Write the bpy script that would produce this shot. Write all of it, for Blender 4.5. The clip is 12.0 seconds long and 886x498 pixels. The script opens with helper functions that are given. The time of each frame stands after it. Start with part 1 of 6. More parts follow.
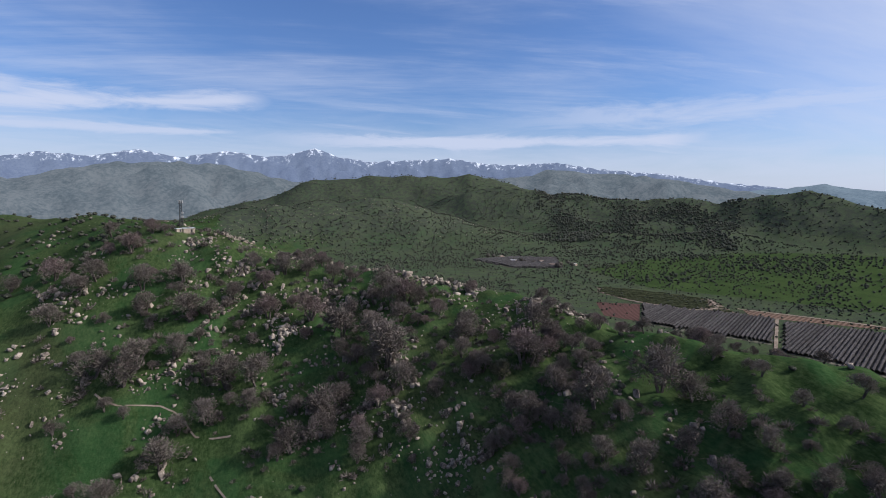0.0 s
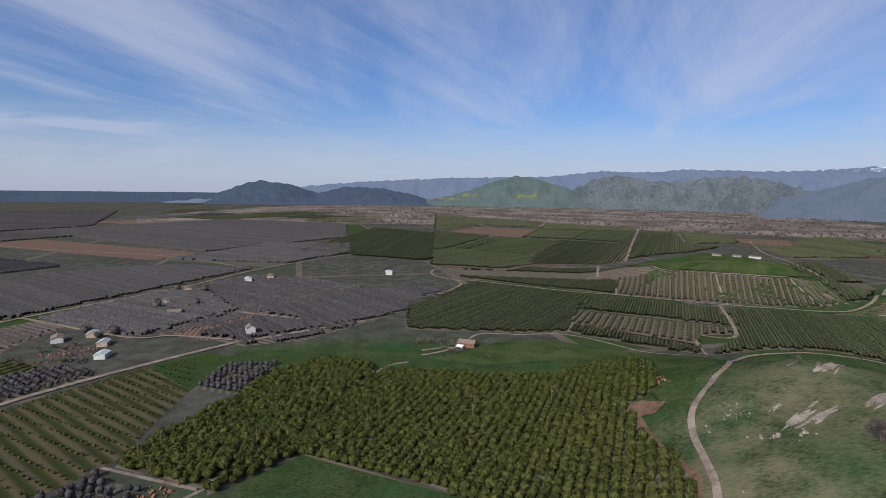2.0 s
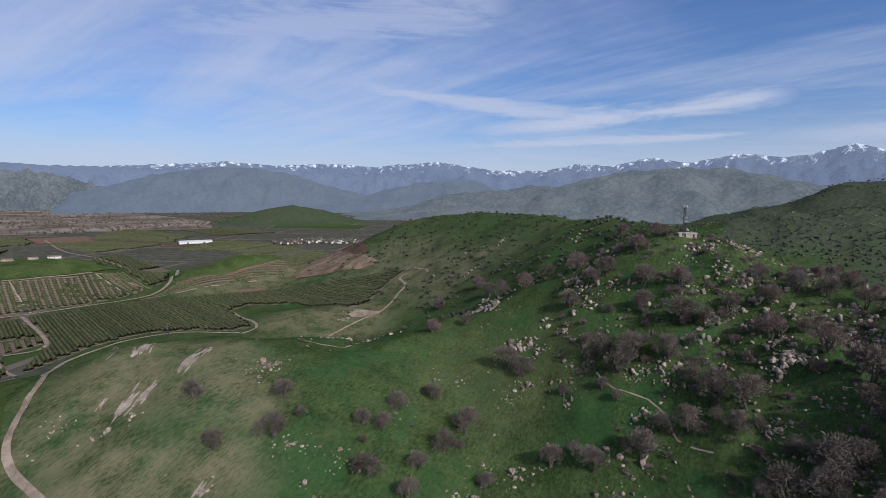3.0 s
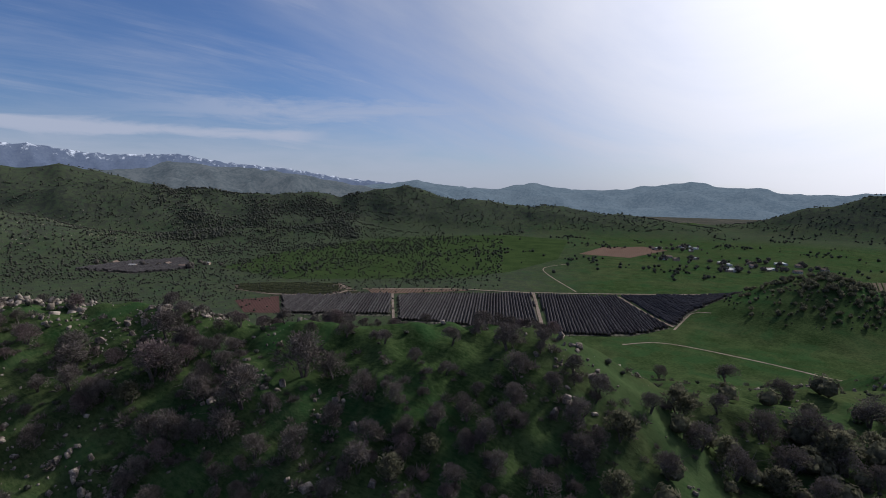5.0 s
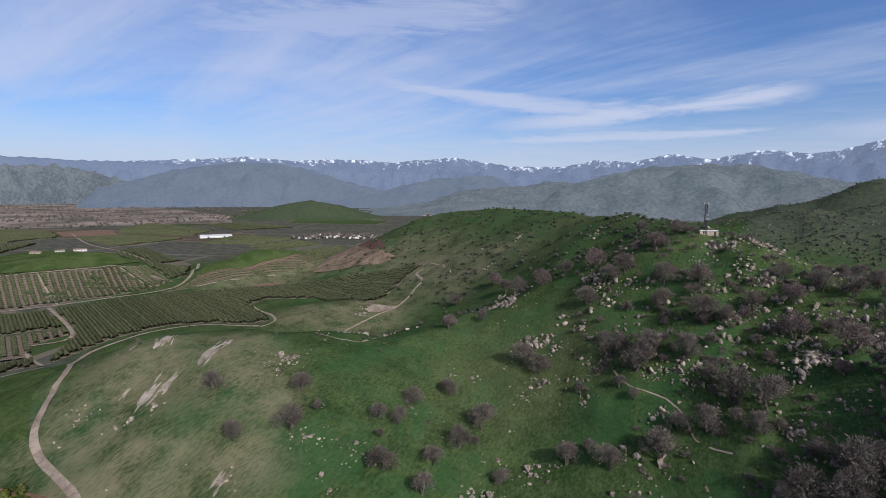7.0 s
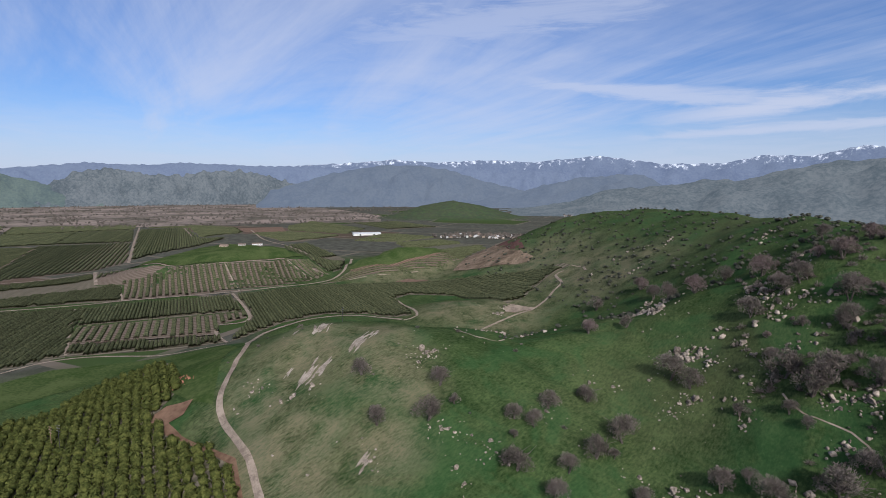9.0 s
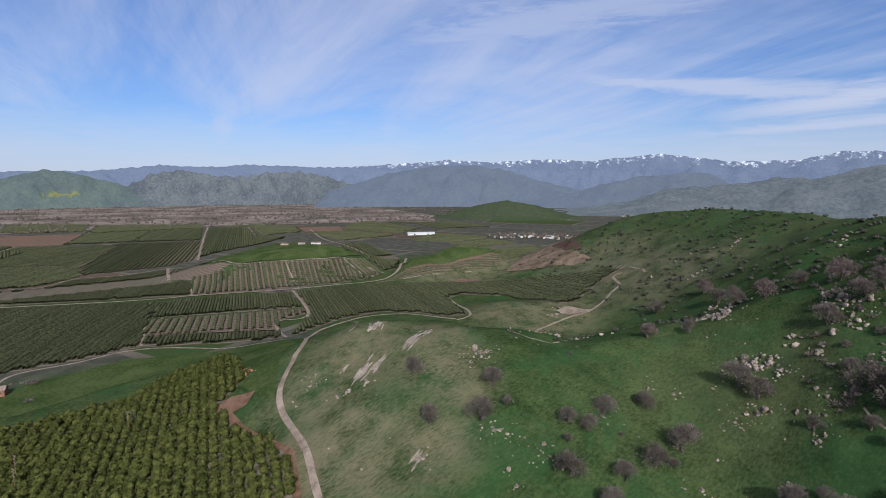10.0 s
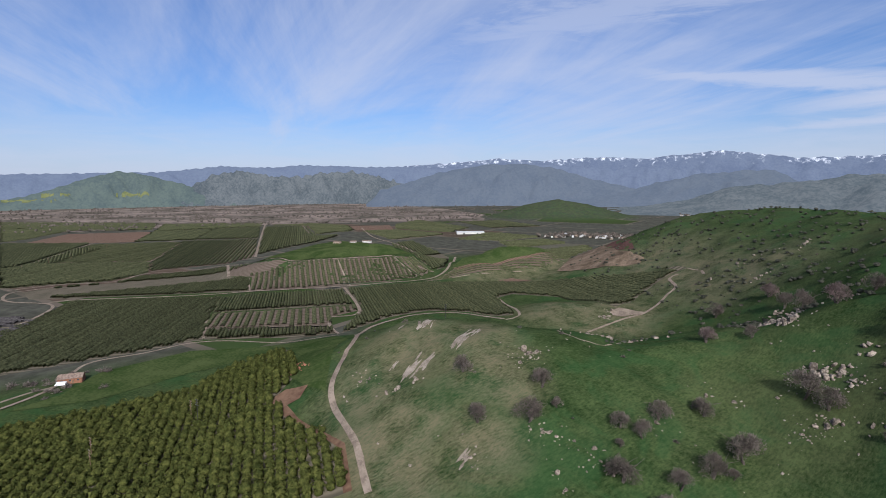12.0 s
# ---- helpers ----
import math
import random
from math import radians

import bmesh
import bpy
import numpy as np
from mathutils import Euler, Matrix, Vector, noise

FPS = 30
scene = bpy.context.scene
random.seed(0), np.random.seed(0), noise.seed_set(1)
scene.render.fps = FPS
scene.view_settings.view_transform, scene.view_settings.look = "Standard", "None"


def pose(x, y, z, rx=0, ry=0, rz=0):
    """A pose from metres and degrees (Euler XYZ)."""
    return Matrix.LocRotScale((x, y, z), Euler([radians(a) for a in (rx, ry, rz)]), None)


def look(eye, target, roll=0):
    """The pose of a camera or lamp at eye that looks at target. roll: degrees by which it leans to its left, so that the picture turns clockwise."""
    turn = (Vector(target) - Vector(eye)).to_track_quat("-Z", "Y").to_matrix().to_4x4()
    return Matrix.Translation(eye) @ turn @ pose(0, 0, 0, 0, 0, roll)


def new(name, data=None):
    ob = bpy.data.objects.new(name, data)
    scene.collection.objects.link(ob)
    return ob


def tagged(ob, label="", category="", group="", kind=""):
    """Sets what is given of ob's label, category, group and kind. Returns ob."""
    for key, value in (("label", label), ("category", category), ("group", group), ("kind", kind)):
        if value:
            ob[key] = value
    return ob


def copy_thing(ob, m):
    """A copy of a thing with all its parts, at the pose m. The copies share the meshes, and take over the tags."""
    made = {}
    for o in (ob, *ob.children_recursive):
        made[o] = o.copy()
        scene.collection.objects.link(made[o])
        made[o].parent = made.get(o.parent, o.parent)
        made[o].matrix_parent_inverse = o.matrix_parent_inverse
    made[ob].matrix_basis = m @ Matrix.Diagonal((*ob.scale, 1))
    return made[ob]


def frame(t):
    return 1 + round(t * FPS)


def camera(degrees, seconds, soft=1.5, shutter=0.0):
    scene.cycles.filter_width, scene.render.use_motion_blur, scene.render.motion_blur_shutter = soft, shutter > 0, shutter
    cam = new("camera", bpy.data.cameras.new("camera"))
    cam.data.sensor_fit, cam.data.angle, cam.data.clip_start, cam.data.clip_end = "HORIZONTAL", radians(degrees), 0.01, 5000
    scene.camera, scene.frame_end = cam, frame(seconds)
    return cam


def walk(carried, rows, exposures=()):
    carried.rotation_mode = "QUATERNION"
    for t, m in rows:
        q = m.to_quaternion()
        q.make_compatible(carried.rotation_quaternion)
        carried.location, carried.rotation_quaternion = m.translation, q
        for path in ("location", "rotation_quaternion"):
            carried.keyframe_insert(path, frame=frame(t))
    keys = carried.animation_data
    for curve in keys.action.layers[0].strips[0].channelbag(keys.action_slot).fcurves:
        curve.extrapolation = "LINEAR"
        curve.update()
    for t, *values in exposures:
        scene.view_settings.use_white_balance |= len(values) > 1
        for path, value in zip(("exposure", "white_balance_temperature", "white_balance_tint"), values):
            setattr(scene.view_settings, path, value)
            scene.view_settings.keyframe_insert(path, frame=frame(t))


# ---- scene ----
# ---- the camera: it hovers at one spot over the foot of the hill and turns ----
LENS = 81.2
EYE = (0, 0, 120)
cam = camera(LENS, 12.0, 0.9)
TURN = [  # seconds, pitch, roll, yaw
    (0.0, 83.75, -0.7, -23.0), (0.5, 83.75, -0.7, -82.9), (1.0, 83.2, 0.2, -142.8), (1.5, 82.95, -0.6, -202.7), (2.0, 83.6, -0.9, -262.6), (2.5, 83.9, -0.2, -322.5),
    (2.6, 83.88, -0.2, -328.3), (2.7, 83.87, -0.24, -329.5), (3.0, 83.85, -0.27, -331.1), (3.1, 83.85, -0.3, -333.0), (3.2, 83.84, -0.3, -335.8),
    (3.3, 83.84, -0.3, -340.2), (3.4, 83.84, -0.3, -347), (3.5, 83.83, -0.3, -356), (3.7, 83.82, -0.35, -378), (3.9, 83.8, -0.35, -400), (4.0, 83.8, -0.4, -410), (4.1, 83.8, -0.4, -419),
    (4.2, 83.8, -0.4, -426.8), (4.3, 83.8, -0.4, -433), (4.4, 83.8, -0.4, -437.5), (4.5, 83.78, -0.4, -440), (4.6, 83.75, -0.4, -440.8), (4.7, 83.75, -0.4, -439.3), (4.8, 83.74, -0.4, -435.9),
    (4.9, 83.65, -0.5, -429.9), (5.0, 83.56, -0.6, -422.1), (5.1, 83.5, -0.55, -413.2), (5.2, 83.45, -0.5, -403.8), (5.3, 83.4, -0.4, -394), (5.4, 83.4, -0.36, -384), (5.5, 83.4, -0.38, -374.4), (5.6, 83.4, -0.4, -364.6),
    (5.7, 83.4, -0.4, -355.3), (5.8, 83.41, -0.4, -347.2), (5.9, 83.42, -0.4, -341.8), (6.0, 83.42, -0.4, -339.1), (6.5, 83.4, -0.46, -334.0), (7.0, 83.38, -0.5, -329.2), (7.5, 83.35, -0.3, -320.44),
    (7.7, 83.35, -0.28, -318.3), (8.5, 83.33, -0.1, -315.0), (9.3, 83.32, 0.0, -313.4), (9.5, 83.32, 0.04, -313.0), (10.0, 83.32, 0.2, -307.9), (10.5, 83.28, 0.4, -304.17),
    (11.0, 83.24, 0.42, -303.57), (11.5, 83.24, 0.43, -303.05), (12.0, 83.25, 0.43, -302.44)]
EXPOSURES = [(t, stops, 6250, 12) for t, stops in ((0.0, 0.08), (0.5, -0.18), (1.0, 0.15), (1.5, -0.56), (2.0, -0.22), (2.5, -0.2), (3.2, -0.12), (4.5, -0.55), (5.0, -0.48), (5.5, -0.47), (6.0, -0.18), (6.5, -0.06), (7.5, 0.0), (12.0, -0.02))]
times = sorted({round(0.1 * i, 1) for i in range(25)} | {row[0] for row in TURN})
walk(cam, [(t, pose(*EYE, *(float(np.interp(t, [row[0] for row in TURN], [row[i] for row in TURN])) for i in (1, 2, 3)))) for t in times], EXPOSURES)

# ---- sky and sun ----
SUN_BEARING, SUN_HEIGHT = 114, 34
sun_way = Vector((math.sin(radians(SUN_BEARING)) * math.cos(radians(SUN_HEIGHT)), math.cos(radians(SUN_BEARING)) * math.cos(radians(SUN_HEIGHT)), math.sin(radians(SUN_HEIGHT))))
sun = new("sun", bpy.data.lights.new("sun", "SUN"))
sun.data.energy, sun.data.angle, sun.data.color = 5.0, radians(0.6), (1, 0.95, 0.87)
sun.matrix_world = look(sun_way * 1000, (0, 0, 0))


class Nodes:
    """Short-hand for building a node tree."""

    def __init__(self, tree):
        self.tree = tree
        tree.nodes.clear()

    def add(self, kind, values=(), **settings):
        node = self.tree.nodes.new(kind)
        for key, value in settings.items():
            setattr(node, key, value)
        for key, value in dict(values).items():
            if isinstance(value, bpy.types.NodeSocket):
                self.tree.links.new(value, node.inputs[key])
            else:
                node.inputs[key].default_value = value
        return node

    def noise(self, vector, scale, detail=4.0, rough=0.55, distortion=0.0):
        return self.add("ShaderNodeTexNoise", {"Vector": vector, "Scale": scale, "Detail": detail, "Roughness": rough, "Distortion": distortion}).outputs["Fac"]

    def ramp(self, fac, low, high):
        return self.add("ShaderNodeMapRange", {"Value": fac, "From Min": low, "From Max": high}, interpolation_type="SMOOTHSTEP").outputs["Result"]

    def math(self, op, a, b=0.0):
        return self.add("ShaderNodeMath", {0: a, 1: b}, operation=op).outputs[0]

    def mix(self, fac, a, b):
        a = (*a, 1) if isinstance(a, tuple) else a
        b = (*b, 1) if isinstance(b, tuple) else b
        return self.add("ShaderNodeMix", {0: fac, 6: a, 7: b}, data_type="RGBA").outputs[2]


world = bpy.data.worlds.new("sky")
scene.world = world
world.use_nodes = True
n = Nodes(world.node_tree)
sky = n.add("ShaderNodeTexSky", sky_type="NISHITA", sun_disc=False, sun_elevation=radians(SUN_HEIGHT), sun_rotation=radians(SUN_BEARING), altitude=200, air_density=1.0, dust_density=1.0, ozone_density=2.0)
way = n.add("ShaderNodeTexCoord").outputs["Generated"]
part_xyz = n.add("ShaderNodeSeparateXYZ", {0: way})
lift = n.math("ADD", n.math("MAXIMUM", part_xyz.outputs[2], 0.0), 0.10)
flat = n.add("ShaderNodeCombineXYZ", {0: n.math("DIVIDE", part_xyz.outputs[0], lift), 1: n.math("DIVIDE", part_xyz.outputs[1], lift), 2: 0.0}).outputs[0]
turned = n.add("ShaderNodeMapping", {"Vector": flat, "Rotation": (0, 0, radians(35)), "Scale": (0.42, 1.0, 1.0)}).outputs[0]
veil = n.noise(turned, 0.42, 7.0, 0.60, 0.6)
wisps = n.noise(n.add("ShaderNodeMapping", {"Vector": turned, "Location": (3.1, 7.7, 0), "Scale": (0.5, 1.4, 1)}).outputs[0], 0.9, 9.0, 0.66, 0.9)
cover = n.math("MULTIPLY", n.ramp(n.math("ADD", n.math("MULTIPLY", veil, 0.65), n.math("MULTIPLY", wisps, 0.35)), 0.42, 0.65), 0.66)
bearing = n.math("MULTIPLY", n.math("ARCTAN2", part_xyz.outputs[0], part_xyz.outputs[1]), 57.2958)
rise = n.math("MULTIPLY", n.math("ARCSINE", part_xyz.outputs[2]), 57.2958)
ragged = n.noise(n.add("ShaderNodeMapping", {"Vector": way, "Scale": (6.0, 6.0, 38.0)}).outputs[0], 1.0, 8.0, 0.65, 0.6)


around = n.math("MODULO", n.math("ADD", bearing, 360.0), 360.0)


def streak(cover, b0, e0, b1, e1, thick, strength):
    """A long cirrus streak from one bearing and height to another."""
    along = n.math("DIVIDE", n.math("SUBTRACT", around if b1 > 150 else bearing, b0), b1 - b0)
    off = n.math("ABSOLUTE", n.math("SUBTRACT", n.math("SUBTRACT", rise, e0), n.math("MULTIPLY", along, e1 - e0)))
    ends = n.math("MULTIPLY", n.ramp(along, -0.25, 0.35), n.ramp(along, 1.04, 0.86))
    body = n.math("MULTIPLY", n.ramp(n.math("ADD", off, n.math("MULTIPLY", n.math("SUBTRACT", ragged, 0.5), 2.2 * thick)), thick, 0.0), ends)
    return n.math("MAXIMUM", cover, n.math("MULTIPLY", body, strength))


cover = streak(cover, -26, 6.6, 5, 9.2, 1.5, 0.85)
cover = streak(cover, -42, 12.0, -13, 7.6, 1.3, 0.70)
cover = streak(cover, -30, 5.0, 3, 5.8, 0.9, 0.75)
cover = streak(cover, 2, 5.2, 52, 5.6, 1.3, 0.85)
cover = streak(cover, 170, 16, 218, 7.2, 0.8, 0.55)
cover = streak(cover, -62, 14, -20, 20, 4.5, 0.55)
cover = streak(cover, 125, 13, 225, 9, 6.0, 0.35)
cover = streak(cover, 30, 7.5, 75, 9.0, 2.2, 0.6)
cover = streak(cover, 172, 5.0, 240, 5.5, 1.6, 0.65)
low_band = n.math("MULTIPLY", n.ramp(n.math("ADD", part_xyz.outputs[2], n.math("MULTIPLY", n.math("SUBTRACT", ragged, 0.5), 0.10)), 0.17, 0.015), 0.72)
cover = n.math("MAXIMUM", cover, low_band)
toward = n.add("ShaderNodeVectorMath", {0: way, 1: tuple(sun_way)}, operation="DOT_PRODUCT").outputs["Value"]
sun_near = n.ramp(toward, 0.62, 1.0)
cover = n.math("MAXIMUM", cover, n.math("MULTIPLY", n.ramp(n.math("ADD", toward, n.math("MULTIPLY", n.math("SUBTRACT", veil, 0.5), 0.8)), 0.32, 0.86), 0.92))
blue = n.add("ShaderNodeMix", {0: 1.0, 6: sky.outputs[0], 7: (0.68, 0.86, 1.20, 1)}, data_type="RGBA", blend_type="MULTIPLY").outputs[2]
white = n.mix(sun_near, (6.0, 6.5, 7.9), (17.5, 17.2, 17.4))
shine = n.add("ShaderNodeBackground", {"Color": n.mix(cover, blue, white), "Strength": 0.10})
n.add("ShaderNodeOutputWorld", {0: shine.outputs[0]})


# ---- materials ----
def material(name, rough=0.9, metallic=0.0):
    m = bpy.data.materials.new(name)
    m.use_nodes = True
    k = Nodes(m.node_tree)
    shader = k.add("ShaderNodeBsdfPrincipled", {"Roughness": rough, "Metallic": metallic, "Specular IOR Level": 0.25 if rough < 0.8 else 0.0})
    k.add("ShaderNodeOutputMaterial", {0: shader.outputs[0]})
    k.shader = shader
    k.where = k.add("ShaderNodeNewGeometry").outputs["Position"]
    return m, k


def finish(k, colour, bump=None, strength=0.4, distance=0.3):
    k.tree.links.new(colour, k.shader.inputs["Base Color"])
    if bump is not None:
        k.tree.links.new(k.add("ShaderNodeBump", {"Height": bump, "Strength": strength, "Distance": distance}).outputs[0], k.shader.inputs["Normal"])


def mottled(name, dark, light, size, rough=0.9, fine=None, metallic=0.0, vary=0.0, bump=0.3, thin=0.0):
    """Two tones mixed by coarse and fine noise (size in metres); vary: how far single objects or islands differ; thin: light let through leaves."""
    m, k = material(name, rough, metallic)
    where = k.add("ShaderNodeTexCoord").outputs["Object"] if size < 3 else k.where
    coarse = k.noise(where, 1 / size, 5)
    grain = k.noise(where, 1 / (fine or size / 9), 3)
    tone = k.mix(k.ramp(k.math("ADD", k.math("MULTIPLY", coarse, 0.6), k.math("MULTIPLY", grain, 0.4)), 0.36, 0.64), dark, light)
    if vary:
        luck = k.math("ADD", k.add("ShaderNodeObjectInfo").outputs["Random"], k.add("ShaderNodeNewGeometry").outputs["Random Per Island"])
        tone = k.add("ShaderNodeHueSaturation", {"Value": k.math("ADD", 1 - vary, k.math("MULTIPLY", luck, vary)), "Color": tone}).outputs[0]
    finish(k, tone, grain, bump, min(0.3, size / 10))
    if thin:
        through_leaf = k.add("ShaderNodeBsdfTranslucent", {"Color": tone})
        both = k.add("ShaderNodeMixShader", {0: thin, 1: k.shader.outputs[0], 2: through_leaf.outputs[0]})
        k.tree.links.new(both.outputs[0], next(n_ for n_ in k.tree.nodes if n_.type == "OUTPUT_MATERIAL").inputs[0])
    return m


GRASS_DARK, GRASS, GRASS_LUSH, GRASS_DRY = (0.014, 0.028, 0.010), (0.053, 0.080, 0.030), (0.022, 0.062, 0.022), (0.092, 0.090, 0.048)


def ground_material():
    m, k = material("ground")
    hill = k.add("ShaderNodeAttribute", attribute_name="hill").outputs["Fac"]
    brush = k.add("ShaderNodeAttribute", attribute_name="brush").outputs["Fac"]
    dry = k.add("ShaderNodeAttribute", attribute_name="dry").outputs["Fac"]
    big, mid, small = k.noise(k.where, 1 / 90, 5), k.noise(k.where, 1 / 16, 6, 0.65), k.noise(k.where, 1 / 1.6, 4, 0.7)
    blades = k.noise(k.add("ShaderNodeMapping", {"Vector": k.where, "Rotation": (0, 0, radians(28)), "Scale": (1.0, 0.3, 0.6)}).outputs[0], 1 / 0.9, 5, 0.75)
    grass = k.mix(k.ramp(k.math("ADD", k.math("ADD", k.math("MULTIPLY", mid, 0.34), k.math("MULTIPLY", small, 0.30)), k.math("MULTIPLY", blades, 0.36)), 0.37, 0.63), GRASS_DARK, GRASS)
    grass = k.mix(k.math("MULTIPLY", k.ramp(k.noise(k.where, 1 / 34, 6, 0.6, 0.8), 0.48, 0.62), 0.55), grass, GRASS_LUSH)
    grass = k.mix(k.math("MULTIPLY", k.ramp(k.math("ADD", k.math("MULTIPLY", big, 0.6), k.math("MULTIPLY", blades, 0.4)), 0.44, 0.66), 0.30), grass, GRASS_DRY)
    grass = k.mix(k.math("MULTIPLY", dry, k.math("MULTIPLY", k.ramp(k.math("ADD", k.math("MULTIPLY", mid, 0.55), k.math("MULTIPLY", blades, 0.45)), 0.34, 0.64), 0.66)), grass, (0.158, 0.130, 0.090))
    grass = k.mix(k.math("MULTIPLY", brush, 0.5), grass, (0.066, 0.074, 0.056))
    bush = k.mix(k.ramp(k.noise(k.where, 1 / 13, 5, 0.7), 0.46, 0.56), grass, (0.040, 0.046, 0.036))
    grass = k.mix(brush, grass, bush)
    # parcels of the plain, turned with the roads
    laid = k.add("ShaderNodeMapping", {"Vector": k.where, "Rotation": (0, 0, radians(-23))}).outputs[0]
    parcel = k.add("ShaderNodeTexBrick", {"Vector": laid, "Scale": 1.0, "Color1": (0, 0, 0, 1), "Color2": (1, 1, 1, 1), "Mortar": (0.5, 0.5, 0.5, 1), "Mortar Size": 5.0, "Mortar Smooth": 0.2, "Brick Width": 330.0, "Row Height": 210.0},
                   offset=0.37, squash=1.6, squash_frequency=3)
    luck = k.add("ShaderNodeSeparateXYZ", {0: parcel.outputs["Color"]}).outputs[0]
    dark_rows = k.mix(k.ramp(mid, 0.35, 0.65), (0.046, 0.048, 0.040), (0.080, 0.080, 0.066))
    crop = k.mix(k.ramp(luck, 0.84, 0.86), dark_rows, (0.036, 0.058, 0.020))
    crop = k.mix(k.ramp(luck, 0.90, 0.92), crop, (0.088, 0.064, 0.050))
    crop = k.mix(k.ramp(luck, 0.95, 0.97), crop, (0.050, 0.046, 0.032))
    crop = k.mix(parcel.outputs["Fac"], crop, (0.115, 0.098, 0.08))
    crop = k.mix(k.math("MULTIPLY", k.ramp(big, 0.45, 0.7), 0.4), crop, (0.040, 0.042, 0.028))
    finish(k, k.mix(hill, crop, grass), k.math("ADD", small, k.math("MULTIPLY", mid, 2.0)), 0.5, 0.5)
    return m


def row_material(name, dark, light, gap, angle, rough=0.95):
    """Tilled ground with furrows along a bearing."""
    m, k = material(name, rough)
    laid = k.add("ShaderNodeMapping", {"Vector": k.where, "Rotation": (0, 0, radians(angle))}).outputs[0]
    lines = k.add("ShaderNodeTexWave", {"Vector": laid, "Scale": 0.314 / gap, "Distortion": 0.6, "Detail": 2.0, "Detail Scale": 0.6}, bands_direction="X").outputs["Fac"]
    blot = k.noise(k.where, 1 / 22, 6, 0.65)
    grain = k.noise(k.where, 1 / 1.2, 3)
    tone = k.mix(k.ramp(k.math("ADD", k.math("MULTIPLY", lines, 0.5), k.math("MULTIPLY", blot, 0.6)), 0.3, 0.8), dark, light)
    finish(k, tone, k.math("ADD", lines, grain), 0.5, 0.4)
    return m


MAT_GROUND = ground_material()
MAT_GREEN = mottled("green_crop", (0.024, 0.041, 0.015), (0.042, 0.064, 0.023), 40, fine=3.0)
MAT_MOUND = mottled("mound_pasture", (0.026, 0.046, 0.014), (0.060, 0.078, 0.030), 26, fine=2.0)
MAT_MEADOW = mottled("meadow_grass", (0.015, 0.028, 0.008), (0.030, 0.046, 0.014), 30, fine=2.0)
MAT_SOIL = row_material("orchard_soil", (0.088, 0.069, 0.055), (0.142, 0.114, 0.092), 6.0, 20)
MAT_UNDER = row_material("orchard_floor", (0.066, 0.060, 0.045), (0.135, 0.118, 0.090), 6.0, 20)
MAT_BARE = row_material("bare_soil", (0.095, 0.062, 0.048), (0.160, 0.110, 0.085), 4.0, 70)
MAT_PLUM = row_material("ploughed_soil", (0.060, 0.034, 0.031), (0.095, 0.054, 0.048), 3.0, 70)
MAT_DARK = row_material("dark_crop", (0.060, 0.060, 0.046), (0.112, 0.106, 0.082), 5.0, 70)
MAT_STRIPE = row_material("young_rows", (0.032, 0.038, 0.016), (0.078, 0.066, 0.040), 7.0, 28)
MAT_YARD = mottled("packed_earth", (0.085, 0.050, 0.034), (0.165, 0.106, 0.074), 30, fine=2.5)
MAT_TRACK = mottled("dirt_track", (0.14, 0.112, 0.09), (0.25, 0.205, 0.168), 6, fine=0.8)
MAT_RUT = mottled("wheel_rutted_earth", (0.105, 0.068, 0.046), (0.215, 0.150, 0.108), 7, fine=0.7)
MAT_FLATS = mottled("river_flats", (0.062, 0.058, 0.046), (0.215, 0.175, 0.155), 210, fine=28)
MAT_BANK = mottled("dry_bank", (0.080, 0.060, 0.042), (0.185, 0.140, 0.104), 15, fine=1.6)
MAT_ASPHALT = mottled("worn_asphalt", (0.055, 0.054, 0.056), (0.095, 0.092, 0.092), 12, fine=0.5)
MAT_WATER, _k = material("water", 0.05)
finish(_k, _k.mix(_k.noise(_k.where, 0.05, 3), (0.05, 0.06, 0.065), (0.08, 0.09, 0.095)))
MAT_LEAF = mottled("orchard_leaf", (0.042, 0.050, 0.027), (0.122, 0.129, 0.068), 2.5, fine=0.5, vary=0.30, thin=0.25)
MAT_LEAF_DARK = mottled("dormant_orchard_twigs", (0.038, 0.036, 0.039), (0.096, 0.090, 0.092), 2.5, fine=0.5, vary=0.30, thin=0.25)
MAT_LEAF_BRIGHT = mottled("sunny_orchard_leaf", (0.030, 0.040, 0.012), (0.096, 0.104, 0.031), 2.5, fine=0.5, vary=0.38, thin=0.25)
MAT_BRUSH = mottled("chaparral", (0.044, 0.048, 0.038), (0.100, 0.102, 0.082), 4, vary=0.3, thin=0.25)


